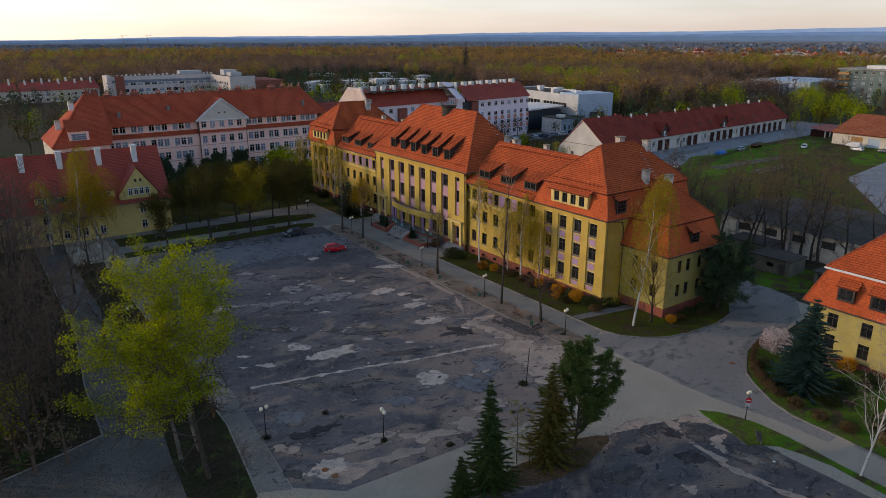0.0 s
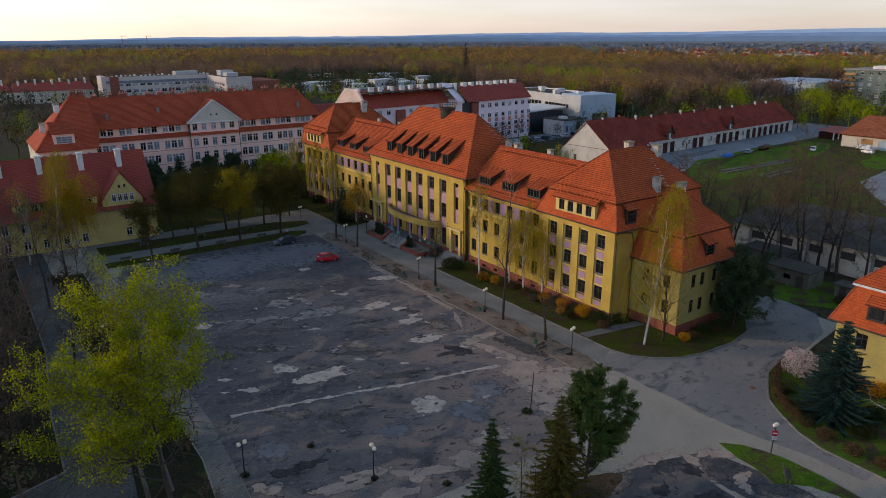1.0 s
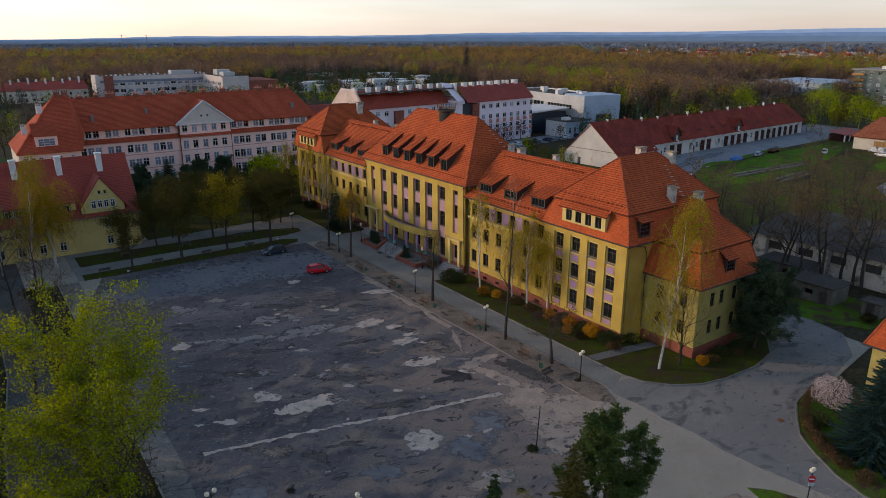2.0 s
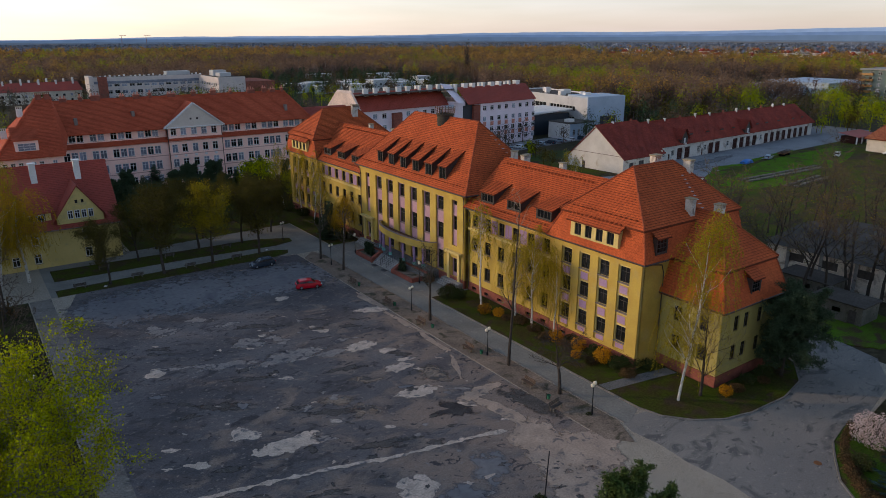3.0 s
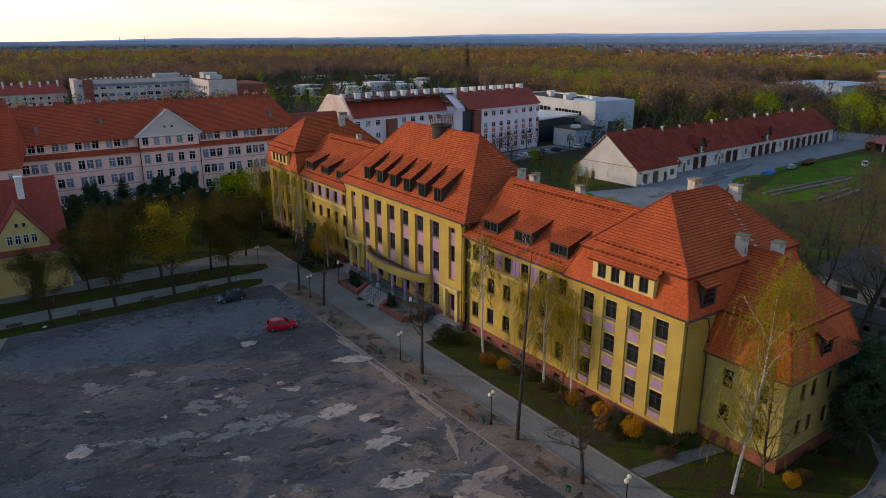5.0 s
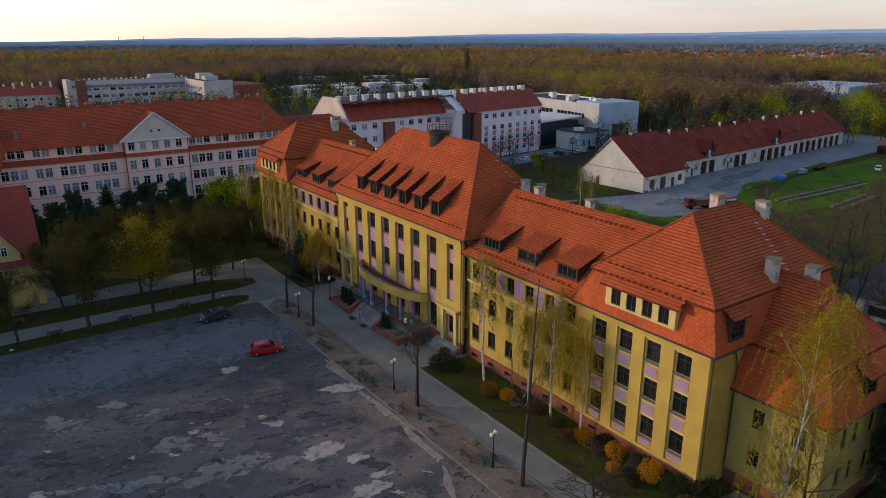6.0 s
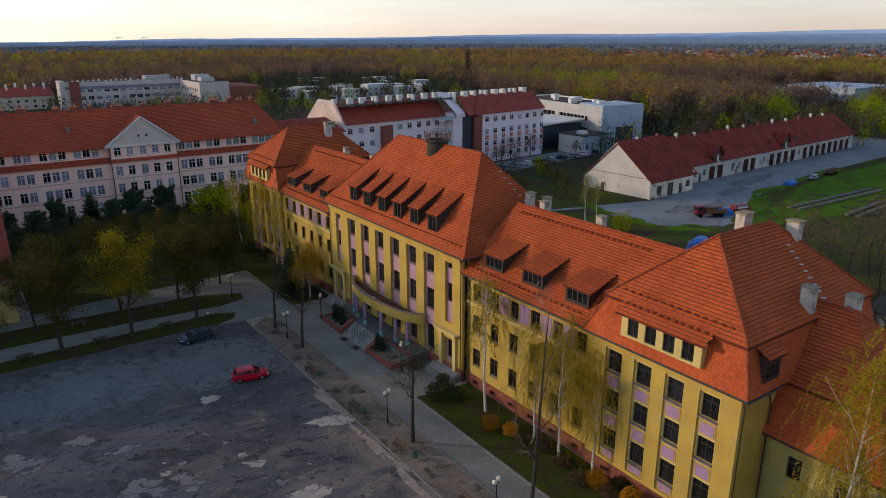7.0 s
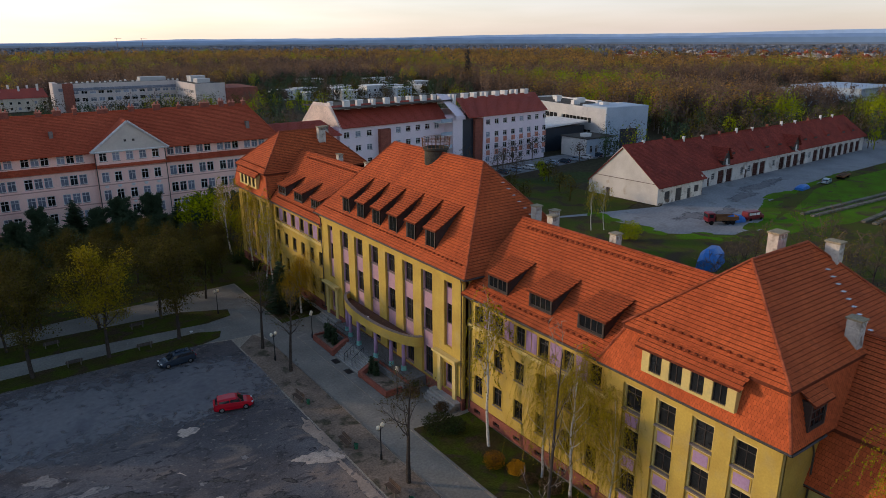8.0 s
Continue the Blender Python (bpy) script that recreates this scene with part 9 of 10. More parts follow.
T.limb(Vector((0, 0, 0)), Vector((-0.08, 0.05, 1)).normalized(), 13.5, 0.13, 0, opts(kids=(2.5, 2.0, 1.7, 0), len=(0.5, 0.45, 0.5, 0), up=(0.03, 0.09, 0.05, 0), angle=((25, 50), (25, 50), (25, 60), (0, 0)), thin=0.012, **{"from": (0.22, 0.2, 0.2, 0)}))
place(T.make("bare_birch", "bare white-stemmed birch with spreading limbs", "tree", "birches", M_birch, M_twigpale, M_birchleaf), [(63.2, 20.2, 0.95)], 9)

T = Tree(45)
T.limb(Vector((0, 0, 0)), Vector((0.05, 0.02, 1)).normalized(), 10.5, 0.19, 0, opts(kids=(2.6, 1.9, 1.5, 0), len=(0.55, 0.5, 0.5, 0), up=(0.03, 0.10, 0.06, 0), angle=((30, 60), (25, 55), (25, 60), (0, 0)), thin=0.012, leaves=3, size=0.075, fluff=0.25, **{"from": (0.2, 0.2, 0.2, 0)}))
place(T.make("budding_tree", "spreading half-bare tree with young yellow-green leaves by the annexe", "tree", "", M_bark, M_twig, M_birchleaf), [(76.5, 55.2, 1.0)], 9)
# saplings with first yellow leaves at the edge of the wood
T = Tree(46)
T.limb(Vector((0, 0, 0)), Vector((0.02, 0, 1)).normalized(), 6.0, 0.07, 0, opts(kids=(2.0, 1.5, 1.2, 0), thin=0.010, leaves=2, size=0.16, fluff=0.3, **{"from": (0.25, 0.2, 0.2, 0)}))
place(T.make("sapling", "thin sapling with sparse yellow leaves on the wood floor", "tree", "saplings", M_bark, M_twig, M_leafy), [(-1.5, 71.2, 1.0), (-3.4, 74.0, 0.9), (-0.6, 76.5, 0.8)], 19)
T = Tree(47)
T.limb(Vector((0, 0, 0)), Vector((0.02, 0, 1)).normalized(), 6.2, 0.06, 0, opts(kids=(1.8, 1.2, 0.8, 0), len=(0.22, 0.4, 0.5, 0), thin=0.010, leaves=1, size=0.10, fluff=0.15, **{"from": (0.2, 0.2, 0.2, 0)}))
place(T.make("sapling", "slim budding sapling between the conifers", "tree", "saplings", M_bark, M_twig, M_goldolive), [(38.0, 40.6, 1.0), (39.3, 40.2, 0.85)], 20)

# budding trees on the strips at the end of the square
T = Tree(51)
T.limb(Vector((0, 0, 0)), Vector((0, 0, 1)), 10.5, 0.24, 0, opts(kids=(2.8, 1.8, 1.4, 0), len=(0.5, 0.48, 0.5, 0), leaves=12, size=0.15, fluff=0.5, thin=0.014, **{"from": (0.28, 0.2, 0.2, 0)}))
ba = T.make("budding_tree", "dark round-crowned tree with olive-brown buds", "tree", "trees at the end of the square", M_bark, M_twig, M_olive)
place(ba, [(29.4, 133.9, 0.85), (38.0, 134.1, 1.1), (55.4, 135.4, 1.1), (47.2, 145.1, 1.0), (55.2, 144.0, 1.0), (40.5, 150, 0.9), (50, 152, 0.85), (60, 152, 0.85), (66, 155, 0.75), (45, 160, 0.8), (56, 162, 0.8), (62, 158, 0.75), (69, 159, 0.7), (52, 168, 0.7), (36, 144, 0.8), (63, 148.5, 0.75)], 10)
T = Tree(52)
T.limb(Vector((0, 0, 0)), Vector((0, 0, 1)), 11.0, 0.24, 0, opts(kids=(2.8, 1.8, 1.4, 0), len=(0.5, 0.48, 0.5, 0), leaves=11, size=0.15, fluff=0.5, thin=0.014, **{"from": (0.3, 0.2, 0.2, 0)}))
place(T.make("budding_tree", "round-crowned tree with yellow-olive young leaves", "tree", "trees at the end of the square", M_bark, M_twig, M_goldolive), [(46.6, 134.9, 1.05)], 11)


def conifer(seed, h, r0, needle, name, label, rows=30, per=9, droop=0.25, blade=0.26, skirt=0.03, group="conifers", power=1.0, ragged=0.0):
    R_ = random.Random(seed)
    w, n = Mesh(), Mesh()
    w.tube((0, 0, 0), (0, 0, h * 0.97), 0.016 * h + 0.03, 0.015, 7)
    for k in range(rows):
        t = (k + R_.random() * 0.6) / rows
        z = h * (skirt + (1 - skirt) * t)
        rr = r0 * (1 - t) ** power + 0.12
        cnt = max(4, int(per * (1 - 0.55 * t)))
        for j in range(cnt):
            a = 2 * math.pi * (j + R_.random() * 0.8) / cnt + k * 2.4
            L = rr * R_.uniform(0.72 - ragged, 1.12 + ragged * 0.5)
            d = Vector((math.cos(a), math.sin(a), 0))
            s = Vector((-math.sin(a), math.cos(a), 0))
            m = max(3, int(L / (blade * 0.8)))
            prev = Vector((0, 0, z))
            for i in range(1, m + 1):
                f = i / m
                p = Vector((0, 0, z)) + d * (L * f) + Vector((0, 0, -droop * L * f + 0.22 * L * f * f))
                wd = blade * (1.15 - 0.55 * f) * R_.uniform(0.8, 1.3)
                for sg_ in (-1, 1):
                    tip = p + s * sg_ * wd * 1.5 + d * wd * 1.1 + Vector((0, 0, R_.uniform(-0.12, 0.05)))
                    n.face([prev, p, tip, prev.lerp(p, 0.3) + s * sg_ * wd * 0.7])
                top = p + Vector((0, 0, wd * 0.5)) + d * wd * 0.4
                n.face([prev, p, top])
                prev = p
    t_ = thing(name, label, "tree", group)
    part("trunk", w, M_bark, t_)
    part("crown", n, needle, t_, kind="stuff")
    return t_


place(conifer(61, 11.2, 2.9, M_spruce, "spruce", "dark green spruce with pointed crown", 26, 13, 0.34, 0.19, 0.03, ragged=0.22), [(33.6, 39.4, 1.0)])
T = Tree(62)
T.limb(Vector((0, 0, 0)), Vector((0.03, 0, 1)).normalized(), 9.0, 0.2, 0, opts(steps=(11, 5, 3, 1), kids=(3.6, 2.2, 1.3, 0), angle=((50, 82), (30, 60), (25, 50), (0, 0)), len=(0.52, 0.42, 0.5, 0), up=(0.04, 0.14, 0.12, 0.0), belly=0.35, leaves=24, size=0.26, slim=0.14, fluff=0.13, leaf_from=1, thin=0.014, **{"from": (0.1, 0.25, 0.2, 0)}))
place(T.make("pine", "bushy green pine beside a spruce", "tree", "conifers", M_bark, M_bark, M_pine), [(44.4, 39.0, 0.97)], 4)
place(conifer(69, 10.6, 3.1, M_brownspruce, "spruce", "brownish green spruce between pine and taller spruce", 25, 13, 0.28, 0.19, 0.03, power=0.85, ragged=0.22), [(41.2, 39.4, 1.0)], 4)
place(conifer(63, 4.8, 1.5, M_spruce, "spruce", "small young spruce at the edge of the setts", 16, 10, 0.3, 0.17, 0.03, ragged=0.2), [(30.6, 39.8, 0.9)], 5)
place(conifer(64, 11.4, 3.9, M_blue, "blue_spruce", "large dense blue spruce in the bed", 32, 16, 0.2, 0.24, 0.02, power=0.75, ragged=0.18), [(75.4, 32.2, 1.0)], 6)
T = Tree(65)
T.limb(Vector((0, 0, 0)), Vector((0.05, 0, 1)).normalized(), 12.0, 0.24, 0, opts(steps=(12, 5, 3, 1), kids=(4.0, 2.2, 1.2, 0), angle=((60, 88), (30, 60), (25, 50), (0, 0)), len=(0.46, 0.44, 0.5, 0), up=(0.04, 0.08, 0.10, 0.0), belly=0.4, leaves=14, size=0.34, slim=0.13, fluff=0.18, leaf_from=1, thin=0.014, **{"from": (0.12, 0.2, 0.2, 0)}))
place(T.make("pine", "dark spreading pine at the annexe corner", "tree", "conifers", M_bark, M_bark, M_yew), [(88.8, 52.6, 0.86), (92.6, 55.0, 0.72)], 7)
place(conifer(66, 10.5, 3.4, M_yew, "conifer", "dark dense conifer before the pink building", 28, 16, 0.05, 0.36, 0.02, power=0.6, ragged=0.2), [(47, 186, 0.74), (69, 185, 0.7), (70.6, 136.4, 0.75), (52, 196, 0.8), (79, 195, 0.78), (41, 170, 0.66)], 8)
T = Tree(68)
T.limb(Vector((0, 0, 0)), Vector((0.02, 0.02, 1)).normalized(), 9.0, 0.22, 0, opts(steps=(10, 5, 3, 1), kids=(3.4, 2.2, 1.3, 0), angle=((50, 85), (30, 60), (25, 50), (0, 0)), len=(0.5, 0.46, 0.5, 0), up=(0.04, 0.10, 0.10, 0.0), belly=0.45, leaves=10, size=0.42, slim=0.2, fluff=0.25, leaf_from=1, thin=0.014, **{"from": (0.1, 0.2, 0.2, 0)}))
place(T.make("pine", "dark round-headed pine before the pink building", "tree", "conifers", M_bark, M_bark, M_yew), [(55, 190, 0.65), (61, 187, 0.58), (75, 189, 0.68), (41, 189, 0.61), (51, 173, 0.58), (60, 175, 0.61), (67, 172, 0.58), (72, 179, 0.58), (37, 180, 0.58), (44, 179, 0.61), (57, 182, 0.58), (46, 197, 0.65), (60, 196, 0.68), (66, 194, 0.72), (83, 190, 0.65), (49, 182, 0.58), (64, 181, 0.61), (34, 172, 0.58), (36, 192, 0.61)], 21)
place(conifer(67, 3.2, 0.5, M_yew, "columnar_shrub", "slim dark columnar conifer in the planter", 18, 7, -0.6, 0.18, 0.02, "planter shrubs", power=0.35), [(71.2, 110.6, 0.85), (71.3, 109.8, 0.75), (71.2, 120.4, 0.9), (71.2, 121.6, 0.9), (71.3, 122.8, 0.85)], 9)


def bush(seed, r, h, blades, size, leafm, name, label, group, twig=None):
    R_ = random.Random(seed)
    w, n = Mesh(), Mesh()
    for k in range(14):
        a = R_.uniform(0, 6.28)
        e = Vector((math.cos(a) * r * R_.uniform(0.2, 0.8), math.sin(a) * r * R_.uniform(0.2, 0.8), h * R_.uniform(0.6, 0.95)))
        m_ = e * 0.5 + Vector((R_.gauss(0, 0.1), R_.gauss(0, 0.1), 0.1))
        w.tube((0, 0, 0), m_, 0.03, 0.02, 4); w.tube(m_, e, 0.02, 0.01, 3)
    for k in range(blades):
        while True:
            p = Vector((R_.uniform(-1, 1), R_.uniform(-1, 1), R_.uniform(-0.9, 1)))
            if 0.3 < p.length < 1 - 0.25 * noise.noise(p * 2.2 + Vector((seed, 0, 0))):
                break
        p = Vector((p.x * r, p.y * r, h * 0.5 + p.z * h * 0.5))
        u = Vector((R_.gauss(0, 1), R_.gauss(0, 1), R_.gauss(0, 1))).normalized() * size * R_.uniform(0.6, 1.4)
        v = ortho(u.normalized())[0] * size * 0.6
        n.face([p - u * 0.5, p + v * 0.6, p + u * 0.5, p - v * 0.6])
    t_ = thing(name, label, "shrub", group)
    part("stemwork", w, twig or M_bark, t_, kind="stuff")
    part("foliage", n, leafm, t_, kind="stuff")
    return t_


place(bush(71, 1.05, 1.7, 1500, 0.13, M_forsythia, "forsythia_bush", "orange-yellow flowering bush on the lawn", "flowering bushes"), [(71.6, 88.2, 1.0), (72.6, 86.2, 0.85), (73.4, 75.2, 1.0), (73.9, 71.6, 1.05), (73.8, 67.4, 1.2), (79.0, 53.6, 0.8), (72.0, 70.2, 0.7), (82.0, 33.5, 1.2), (84.2, 31.5, 1.1)], 12)
place(bush(72, 1.3, 1.6, 1300, 0.16, M_shrub, "shrub", "dark green evergreen shrub by the wall", "shrubs"), [(70.9, 96.2, 1.3), (72.2, 95.3, 1.0), (74.2, 65.2, 1.0), (74.4, 69.0, 1.0), (74.5, 73.4, 0.9), (77.0, 62.8, 0.9), (75.5, 64.6, 1.0), (73.6, 105.9, 0.9), (83.5, 53.8, 0.8), (86.5, 53.6, 0.9), (73.8, 135, 1.2), (73.4, 139, 1.2), (73.4, 147, 1.3), (74, 157, 1.2), (73, 163, 1.3), (95, 58, 1.2), (94.2, 61, 1.3), (80, 36, 1.0), (78.6, 29, 1.1), (74.2, 28.4, 1.0), (77, 38, 0.9), (82.6, 27.5, 1.2), (73.5, 23, 1.1), (79, 22, 1.3)], 13)
place(bush(73, 1.2, 1.2, 1100, 0.15, M_hedge, "brown_shrub", "brown leafless shrub with dry leaves", "shrubs"), [(72.6, 76.6, 0.9), (73.3, 79.4, 0.9), (73.5, 82.5, 1.0), (72.8, 84.6, 0.7), (73.3, 73.6, 0.9), (72.3, 67.8, 0.8), (73.4, 63.0, 0.9), (80.8, 53.4, 0.8), (85.2, 52.8, 0.7), (72.6, 104.2, 0.9), (73.6, 99.5, 0.8), (76.9, 39.2, 0.8), (75.4, 38.2, 0.8), (73.8, 36.6, 0.8), (72.8, 35.0, 0.8), (71.6, 33.0, 0.8), (70.8, 30.6, 0.9), (70.2, 27.6, 0.9), (70.4, 24.6, 0.9), (71, 21, 1.0), (110, 48, 1.1), (116, 74, 1.0), (107, 66, 0.9), (104, 70, 0.9)], 14)
place(bush(74, 2.2, 3.6, 2600, 0.16, M_blossom, "blossom_tree", "small tree in pale pink blossom at the bed corner", "flowering bushes"), [(81.8, 39.4, 1.0)], 15)
place(bush(75, 3.0, 5.5, 2600, 0.26, M_leafy, "green_bush", "fresh light green bush by the pink building", "green bushes"), [(73.0, 180, 1.9), (80.5, 178, 1.2), (122, 128, 0.9), (126, 124, 0.7), (98, 128, 0.8), (141.8, 131.3, 0.75)], 16)
# low brown hedge along the kerb of the bed, soil and leaves under the conifers
hedge = thing("clipped_hedge", "low brown clipped hedge along the curved kerb", "hedge")
R_ = random.Random(79)
line = [(83.2, 41.9), (79.8, 41.0), (77.4, 39.9), (74.6, 38.0), (72.6, 35.8), (70.9, 33.0)]
w, n = Mesh(), Mesh()
for a, b in zip(line, line[1:]):
    L = math.dist(a, b)
    for k in range(int(L * 5)):
        f = R_.random()
        x, y = a[0] + (b[0] - a[0]) * f, a[1] + (b[1] - a[1]) * f
        w.tube((x, y, 0.08), (x + R_.gauss(0, 0.15), y + R_.gauss(0, 0.15), R_.uniform(0.5, 1.0)), 0.014, 0.008, 3)
    for k in range(int(L * 260)):
        f = R_.random()
        q = Vector((a[0] + (b[0] - a[0]) * f + R_.uniform(-0.4, 0.4), a[1] + (b[1] - a[1]) * f + R_.uniform(-0.4, 0.4), 0.12 + 0.95 * R_.random() ** 0.6))
        u = Vector((R_.gauss(0, 1), R_.gauss(0, 1), R_.gauss(0, 1))).normalized() * 0.13
        v = ortho(u.normalized())[0] * 0.06
        n.face([q - u * 0.5, q + v, q + u * 0.5, q - v])
part("stemwork", w, M_twig, hedge, kind="stuff")
part("foliage", n, M_hedge, hedge, kind="stuff")
# weedy tufts at lamp feet and cracks
tuft = bush(76, 0.5, 0.35, 260, 0.12, M_shrub, "weed_tuft", "dark weed tuft in a crack of the paving", "weeds")
place(tuft, [(19.9, 59.1, 1.0), (29.5, 51.5, 0.9), (34.6, 47.0, 1.0), (39.4, 46.6, 0.8), (27.0, 60.0, 0.9), (49.2, 52.2, 1.3), (44, 48, 0.7), (63.3, 59.7, 0.8), (57, 47.5, 0.8)], 17)


# ---- far woods ----
def woods(name, spots, h, blades, size, leafm, label, seed, slim=0.32, trunks=True, tips=None, stem=None):
    """Many distant trees as one sheet of foliage blades and stems."""
    g = np.random.default_rng(seed)
    S = np.array(spots)
    n = len(S)
    H = h * g.uniform(0.7, 1.2, n)
    k = blades
    u = g.normal(0, 1, (n, k, 3))
    u /= np.linalg.norm(u, axis=2, keepdims=True)
    rad = g.uniform(0.35, 1, (n, k, 1)) ** 0.5
    lob = 1 + 0.35 * np.sin(3 * np.arctan2(u[..., 1:2], u[..., 0:1]) + g.uniform(0, 6.28, (n, 1, 1)))
    C = u * rad * lob * np.stack([H * slim, H * slim, H * 0.40], 1)[:, None, :]
    C[..., 2] += (H * 0.58)[:, None]
    C[..., 0] += S[:, 0:1]
    C[..., 1] += S[:, 1:2]
    t1 = np.cross(u, g.normal(0, 1, (n, k, 3)))
    t1 /= np.linalg.norm(t1, axis=2, keepdims=True) + 1e-9
    t2 = np.cross(u, t1)
    a = (t1 + 0.22 * g.normal(0, 1, (n, k, 3))) * size * g.uniform(0.6, 1.5, (n, k, 1))
    b = (t2 + 0.22 * g.normal(0, 1, (n, k, 3))) * size * g.uniform(0.4, 1.1, (n, k, 1))
    V = np.stack([C - a * 0.5, C + a * 0.5, C + b], 2).reshape(-1, 3)
    F = np.arange(len(V)).reshape(-1, 3)
    if trunks:
        base = len(V)
        t = np.zeros((n, 6, 3))
        for j in range(3):
            ang = 2.1 * j
            t[:, j, 0], t[:, j, 1] = S[:, 0] + 0.22 * math.cos(ang), S[:, 1] + 0.22 * math.sin(ang)
            t[:, j + 3, 0], t[:, j + 3, 1], t[:, j + 3, 2] = S[:, 0] + 0.06 * math.cos(ang), S[:, 1] + 0.06 * math.sin(ang), H * 0.85
        tv = t.reshape(-1, 3)
        i = base + 6 * np.arange(n)[:, None]
        tf = np.concatenate([i + np.array(q) for q in ((0, 1, 4), (0, 4, 3), (1, 2, 5), (1, 5, 4), (2, 0, 3), (2, 3, 5))], 1).reshape(-1, 3)
        V, F = np.concatenate([V, tv]), np.concatenate([F, tf])
    me = bpy.data.meshes.new(name)
    me.from_pydata(V.tolist(), [], F.tolist())
    for m_ in (leafm, tips or leafm, stem or leafm):
        me.materials.append(m_)
    # upper blades take the tip material: budding twigs and painted sunlit tops
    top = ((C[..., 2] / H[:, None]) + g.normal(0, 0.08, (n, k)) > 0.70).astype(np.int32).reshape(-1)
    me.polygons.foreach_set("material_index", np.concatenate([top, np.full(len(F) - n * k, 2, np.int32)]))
    t_ = np.repeat(g.random(n), 3 * k)
    if trunks:
        t_ = np.concatenate([t_, np.zeros(6 * n)])
    me.attributes.new("tint", "FLOAT", "POINT").data.foreach_set("value", t_.astype(np.float32))
    return tagged(part(name, me, None), label, "woods", kind="stuff")


gw = np.random.default_rng(8)
def inner_edge(az):
    return float(np.interp(az, [-40, 0, 12, 19, 23, 31, 36, 40, 48, 56, 62, 66, 75], [470, 520, 500, 500, 625, 625, 540, 400, 345, 350, 420, 470, 470]))


near, mid_, far_ = [], [], []
def patchwork(x, y):
    return noise.noise(Vector((x / 85, y / 85, 1.7))) + 0.5 * noise.noise(Vector((x / 30, y / 30, 5.1)))


for _ in range(40000):
    az = gw.uniform(-1, 72)
    u = gw.random()
    d = 330 + (1580 - 330) * u ** 1.35
    if d < inner_edge(az) + 14 * math.sin(az * 1.7):
        continue
    x, y = 15 + d * math.sin(radians(az)), 15 + d * math.cos(radians(az))
    if 400 < x < 550 and 215 < y < 320:
        continue
    if az > 46 and 1080 < d and gw.random() < 0.8:
        continue
    (near if d < 700 else mid_ if d < 1300 else far_).append((x, y))
near, mid_, far_ = near[:2300], mid_[:3600], far_[:1500]
base = {}
# tip tones hold young buds plus sunlight on the crown tops, put into colour
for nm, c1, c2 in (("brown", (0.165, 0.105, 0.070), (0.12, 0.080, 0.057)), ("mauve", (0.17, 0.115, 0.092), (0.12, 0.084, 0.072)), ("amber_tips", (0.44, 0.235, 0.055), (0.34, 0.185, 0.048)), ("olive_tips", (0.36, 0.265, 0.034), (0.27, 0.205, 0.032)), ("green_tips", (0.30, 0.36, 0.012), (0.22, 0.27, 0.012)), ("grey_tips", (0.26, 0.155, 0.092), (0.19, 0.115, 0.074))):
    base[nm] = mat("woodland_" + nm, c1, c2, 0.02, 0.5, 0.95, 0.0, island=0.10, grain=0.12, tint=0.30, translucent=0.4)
# distance haze is painted into this blue-grey foliage colour
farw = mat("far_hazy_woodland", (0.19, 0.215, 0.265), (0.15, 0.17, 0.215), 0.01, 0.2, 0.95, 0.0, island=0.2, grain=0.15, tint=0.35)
woods("woodland", [(15 + d_ * math.sin(a_), 15 + d_ * math.cos(a_)) for d_, a_ in zip(gw.uniform(1540, 2320, 3000), np.radians(gw.uniform(-1, 72, 3000)))], 13, 24, 5.0, farw, "far woodland coloured blue-grey for distance haze", 99, slim=1.1, trunks=False)
stems = mat("pale_woodland_stems", (0.27, 0.225, 0.19), (0.14, 0.115, 0.10), 0.05, 0.3, 0.95, 0.0)
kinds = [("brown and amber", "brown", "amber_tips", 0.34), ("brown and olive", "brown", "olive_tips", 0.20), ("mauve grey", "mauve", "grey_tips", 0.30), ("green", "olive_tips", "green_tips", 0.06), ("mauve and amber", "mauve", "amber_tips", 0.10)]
for zone, spots, h, blades, size in (("near", near, 17, 250, 0.82), ("middle", mid_, 16, 95, 1.3), ("distant", far_, 17, 32, 2.2)):
    groups = {}
    for x, y in spots:
        w = patchwork(x, y) + gw.normal(0, 0.13)
        east = x > 0.75 * y and x < 700
        if zone == "near":
            k = 3 if w > (0.40 if east else 0.55) else 1 if w > 0.3 else 0 if w > 0.15 else 2
        else:
            d = math.hypot(x - 15, y - 15)
            k = 3 if w > 0.50 else 1 if w > 0.30 else (4 if w < -0.2 else 0) if d > (720 if x > 0.7 * y else 1050) + 120 * w else 0 if w > 0.2 else 2
        groups.setdefault(k, []).append((x, y))
    for k, sp in groups.items():
        nm, a_, b_, _ = kinds[k]
        if len(sp) > 3:
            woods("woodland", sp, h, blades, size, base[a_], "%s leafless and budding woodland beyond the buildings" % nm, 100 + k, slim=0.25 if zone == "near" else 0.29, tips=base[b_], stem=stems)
# undergrowth below the bare trees to the west
rw2 = random.Random(5)
# belt of trees out of view, added to cast shade over lane and square
woods("woodland", [(rw2.uniform(-75, -12), rw2.uniform(60, 170)) for _ in range(120)], 15, 240, 0.45, M_twig, "unseen bare brown wood west of the square, added for its shade", 159, slim=0.30, tips=M_twig)
woods("undergrowth", [(rw2.uniform(-16, 4.5), rw2.uniform(66, 148)) for _ in range(120)], 6.5, 150, 0.34, M_twig, "brown leafless undergrowth among the bare trees", 160, slim=0.36, tips=M_twig)
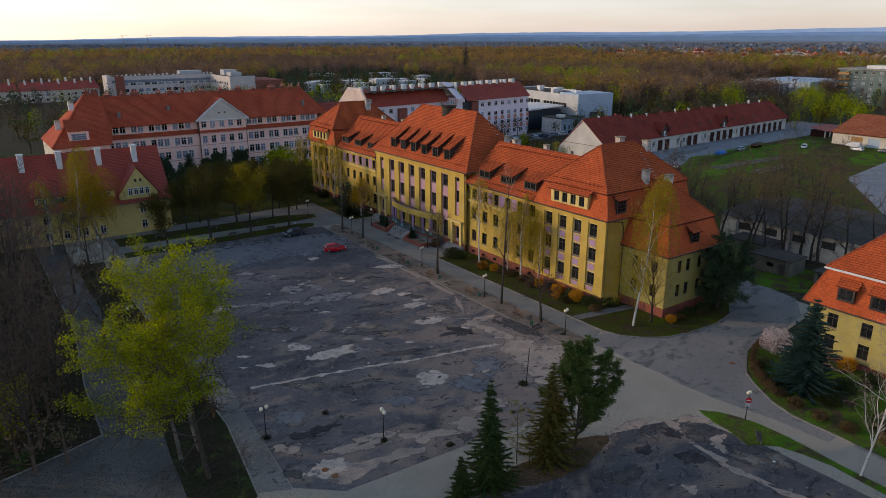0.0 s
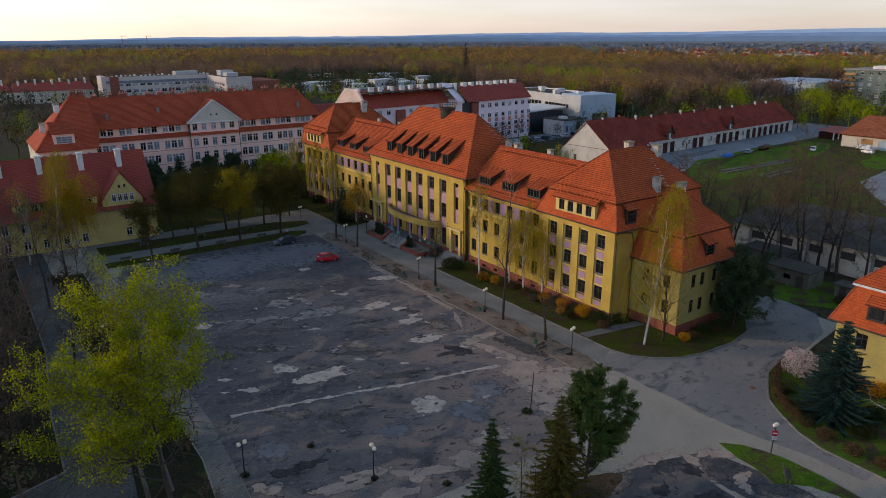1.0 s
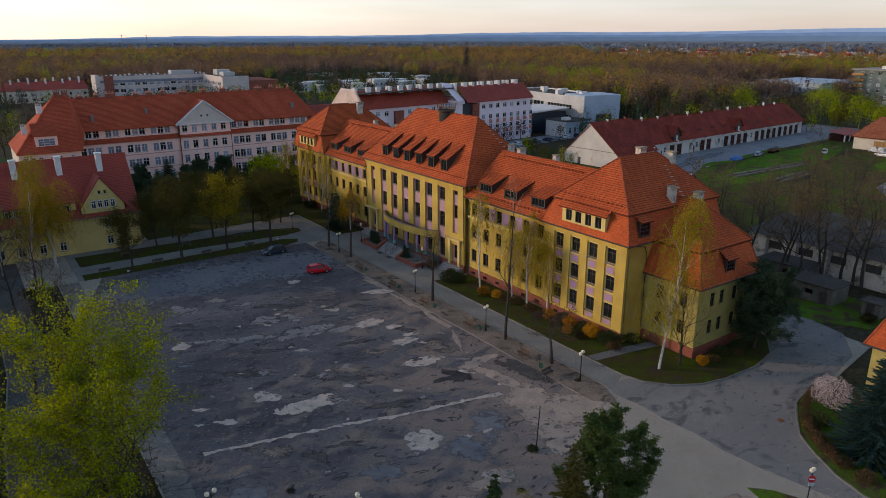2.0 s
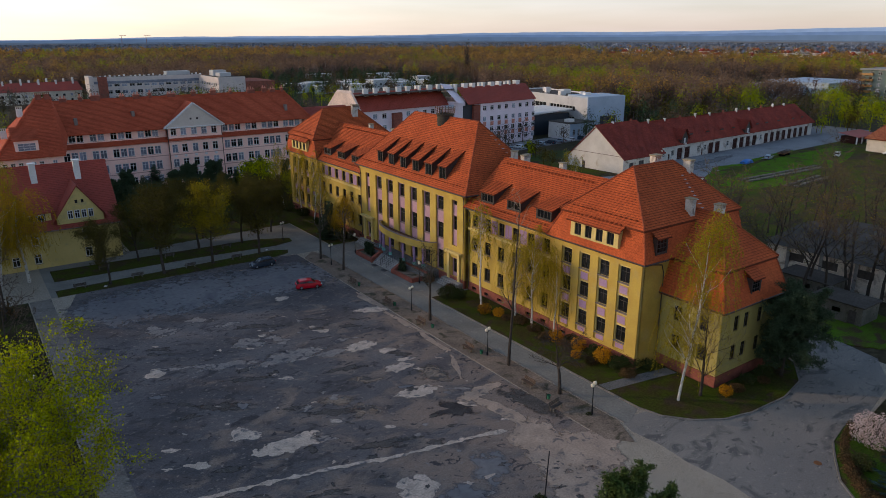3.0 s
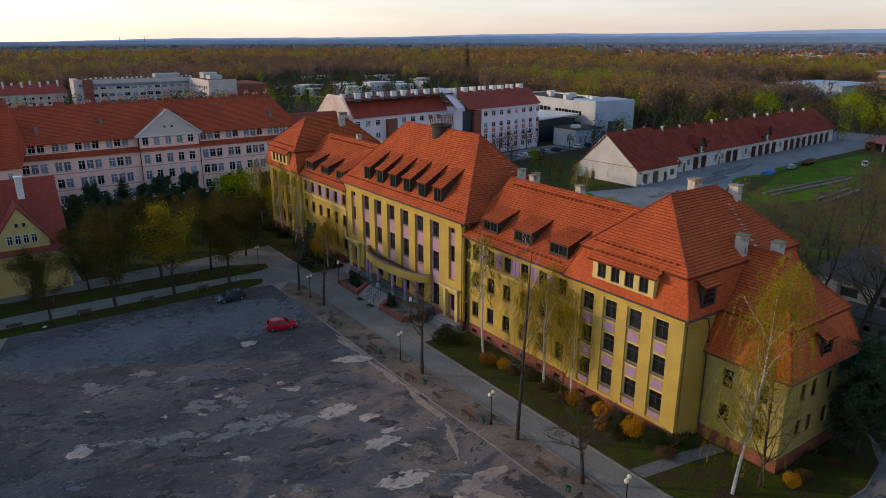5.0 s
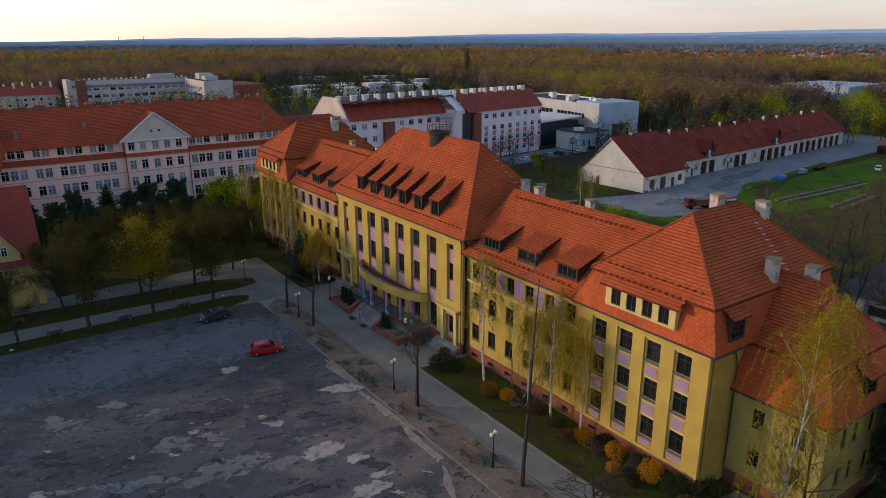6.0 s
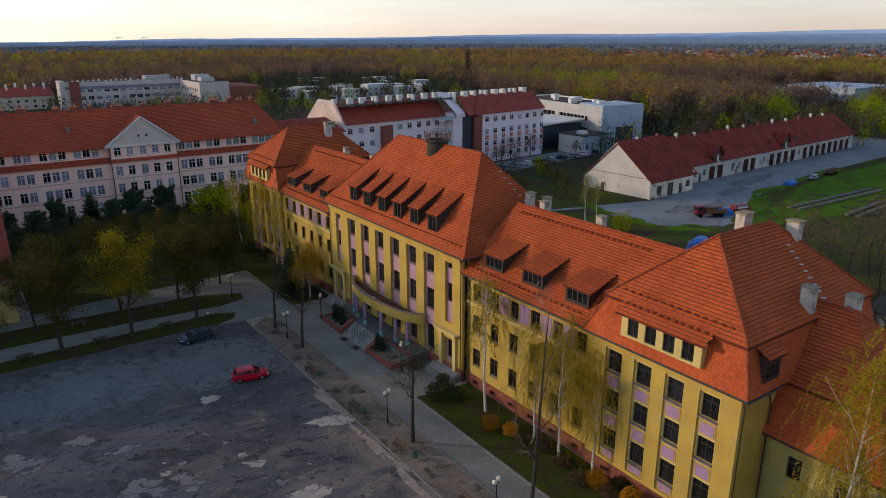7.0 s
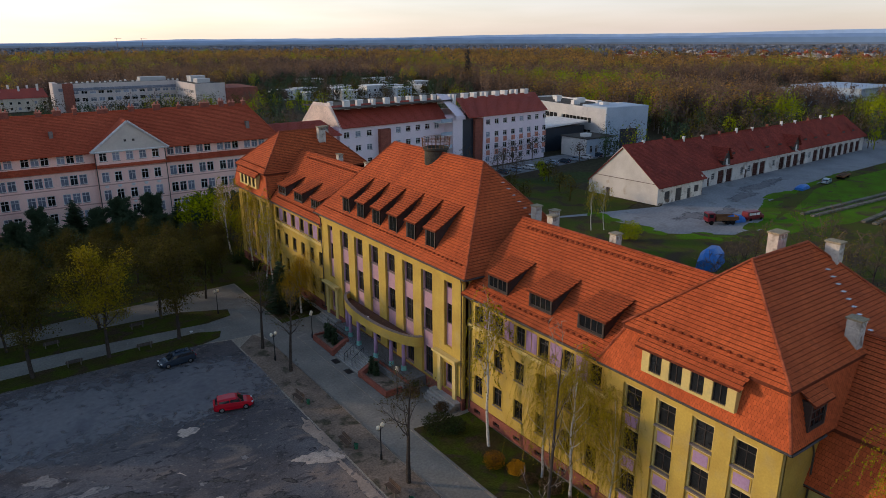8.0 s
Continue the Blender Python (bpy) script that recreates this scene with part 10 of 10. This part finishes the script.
woods("undergrowth", [(rw2.uniform(12.2, 16.8), rw2.uniform(66, 130)) for _ in range(26)], 2.6, 160, 0.22, M_hedge, "brown undergrowth along the path", 161, slim=0.5)
# trees among the middle-distance buildings
spots = [(gw.uniform(90, 330), gw.uniform(300, 470)) for _ in range(190)] + [(gw.uniform(20, 130), gw.uniform(235, 450)) for _ in range(150)] + [(gw.uniform(200, 330), gw.uniform(178, 205)) for _ in range(45)] + [(gw.uniform(250, 430), gw.uniform(195, 330)) for _ in range(330)] + [(gw.uniform(300, 420), gw.uniform(150, 200)) for _ in range(50)] + [(gw.uniform(-40, 20), gw.uniform(210, 460)) for _ in range(60)]
spots = [s for s in spots if not (195 < s[0] < 262 and 200 < s[1] < 285) and not (140 < s[0] < 200 and 195 < s[1] < 242) and not (428 < s[0] < 470 and 165 < s[1] < 215) and not (405 < s[0] < 545 and 225 < s[1] < 315) and not (340 < s[0] < 400 and 208 < s[1] < 236) and not (78 < s[0] < 182 and 420 < s[1] < 482) and not (180 < s[0] < 310 and 420 < s[1] < 500)and not (100 < s[0] < 140 and 210 < s[1] < 240)]
pick = gw.choice(4, len(spots), p=(0.38, 0.22, 0.14, 0.26))
for k, (m, lb, hh) in enumerate(((M_twig, "bare brown trees", 13), (M_olive, "budding olive trees", 12), (M_fresh, "fresh green trees", 12), (M_yew, "dark conifers", 12))):
    woods("tree_group", [s for s, q in zip(spots, pick) if q == k], hh, 210, 0.6, m, "%s among the houses beyond the school" % lb, 140 + k, slim=0.36 if k < 3 else 0.2)
# bare and budding trees between the school, the pale block and the car park
for k, (sp, m, hh, sl, lb) in enumerate((([(190.7, 217.9), (188.5, 211.5), (178.3, 209.6), (171, 205.5), (199, 200.6), (184, 216), (166, 193.5), (150, 196), (156, 190)], M_twig, 9, 0.36, "bare brown trees"), ([(169, 183.2), (162.2, 172), (152, 180), (146, 168), (157, 163)], M_olive, 6, 0.42, "budding olive bushes"), ([(168.6, 184.6), (174, 192), (141, 176), (137, 186)], M_fresh, 5.5, 0.40, "fresh green young trees"), ([(212.6, 202.0)], M_yew, 11, 0.22, "dark ivy-clad tree"))):
    woods("tree_group", sp, hh, 420, 0.34, m, "%s on the rough grass by the car park" % lb, 180 + k, slim=sl)
# trees in the villa gardens
houses = [(232, 486), (250, 470), (262, 492), (272, 462), (296, 476), (283, 446), (312, 462), (246, 452), (226, 462), (276, 572), (262, 548), (318, 543), (330, 496), (302, 512), (212, 476), (340, 560)]
garden = [(gw.uniform(185, 372), gw.uniform(425, 620)) for _ in range(760)]
garden = [q for q in garden if all(abs(q[0] - hx) > 8.5 or not -9 < q[1] - hy < 8 for hx, hy in houses) and not (q[0] < 310 and q[1] < 440)]
for k, (m, lb, hh, sl) in enumerate(((M_yew, "dark conifers", 12, 0.20), (M_twig, "bare brown trees", 10, 0.36), (M_olive, "budding olive trees", 9, 0.38))):
    woods("tree_group", garden[k::3], hh, 210, 0.7, m, "%s in the gardens of the villas" % lb, 170 + k, slim=sl)
# green clumps behind the garages and before the hall
woods("tree_group", [(300, 256), (307, 261), (316, 264), (334, 274), (304, 240), (298, 220), (326, 216), (321, 202), (331, 208), (337, 221), (360, 181), (367, 186), (379, 189), (347, 268), (379, 266), (283, 244), (279, 268), (339, 172), (329, 160), (324, 148), (319, 138)], 15.5, 1300, 0.55, M_fresh, "fresh bright green trees behind the garage range", 155, slim=0.42)
# tall poplar
woods("poplar", [(345, 453)], 48.4, 900, 0.7, M_bark, "tall slim bare poplar above the woods", 150, slim=0.075)

# ---- far plain and hills ----
def ridge(name, dist, az0, az1, base, amp, m, label, seed, n=140):
    me = Mesh()
    P = []
    for k in range(n + 1):
        az = radians(az0 + (az1 - az0) * k / n)
        h = base + amp * max(0, (az0 + (az1 - az0) * k / n - 8) / 58) + 0.08 * amp * math.sin(k * 0.17 + seed) + 2.5 * noise.noise(Vector((k * 0.35, seed, 0))) + 1.5 * noise.noise(Vector((k * 1.7, seed, 3)))
        P.append((15 + dist * math.sin(az), 15 + dist * math.cos(az), max(2.0, h)))
    for a, b in zip(P, P[1:]):
        me.face([(a[0], a[1], -3), (b[0], b[1], -3), b, a])
        me.face([a, b, (b[0] * 1.02, b[1] * 1.02, b[2] * 0.9), (a[0] * 1.02, a[1] * 1.02, a[2] * 0.9)])
    return tagged(part(name, me, m), label, "hills", kind="structure")


# aerial haze put into the base colour, with a faint glow on top
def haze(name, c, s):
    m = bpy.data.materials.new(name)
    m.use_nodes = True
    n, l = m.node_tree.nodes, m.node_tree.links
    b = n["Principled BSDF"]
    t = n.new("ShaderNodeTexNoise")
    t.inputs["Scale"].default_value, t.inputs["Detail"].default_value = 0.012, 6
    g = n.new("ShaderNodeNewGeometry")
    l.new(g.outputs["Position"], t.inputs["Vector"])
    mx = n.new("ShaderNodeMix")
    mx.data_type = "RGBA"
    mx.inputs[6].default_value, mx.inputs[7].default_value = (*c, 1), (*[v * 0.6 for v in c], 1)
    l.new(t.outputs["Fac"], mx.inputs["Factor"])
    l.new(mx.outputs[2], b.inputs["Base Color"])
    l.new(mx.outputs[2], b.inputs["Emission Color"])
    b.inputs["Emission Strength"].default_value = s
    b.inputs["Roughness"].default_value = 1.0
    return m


# each ridge carries its own painted haze tone, paler and bluer farther off
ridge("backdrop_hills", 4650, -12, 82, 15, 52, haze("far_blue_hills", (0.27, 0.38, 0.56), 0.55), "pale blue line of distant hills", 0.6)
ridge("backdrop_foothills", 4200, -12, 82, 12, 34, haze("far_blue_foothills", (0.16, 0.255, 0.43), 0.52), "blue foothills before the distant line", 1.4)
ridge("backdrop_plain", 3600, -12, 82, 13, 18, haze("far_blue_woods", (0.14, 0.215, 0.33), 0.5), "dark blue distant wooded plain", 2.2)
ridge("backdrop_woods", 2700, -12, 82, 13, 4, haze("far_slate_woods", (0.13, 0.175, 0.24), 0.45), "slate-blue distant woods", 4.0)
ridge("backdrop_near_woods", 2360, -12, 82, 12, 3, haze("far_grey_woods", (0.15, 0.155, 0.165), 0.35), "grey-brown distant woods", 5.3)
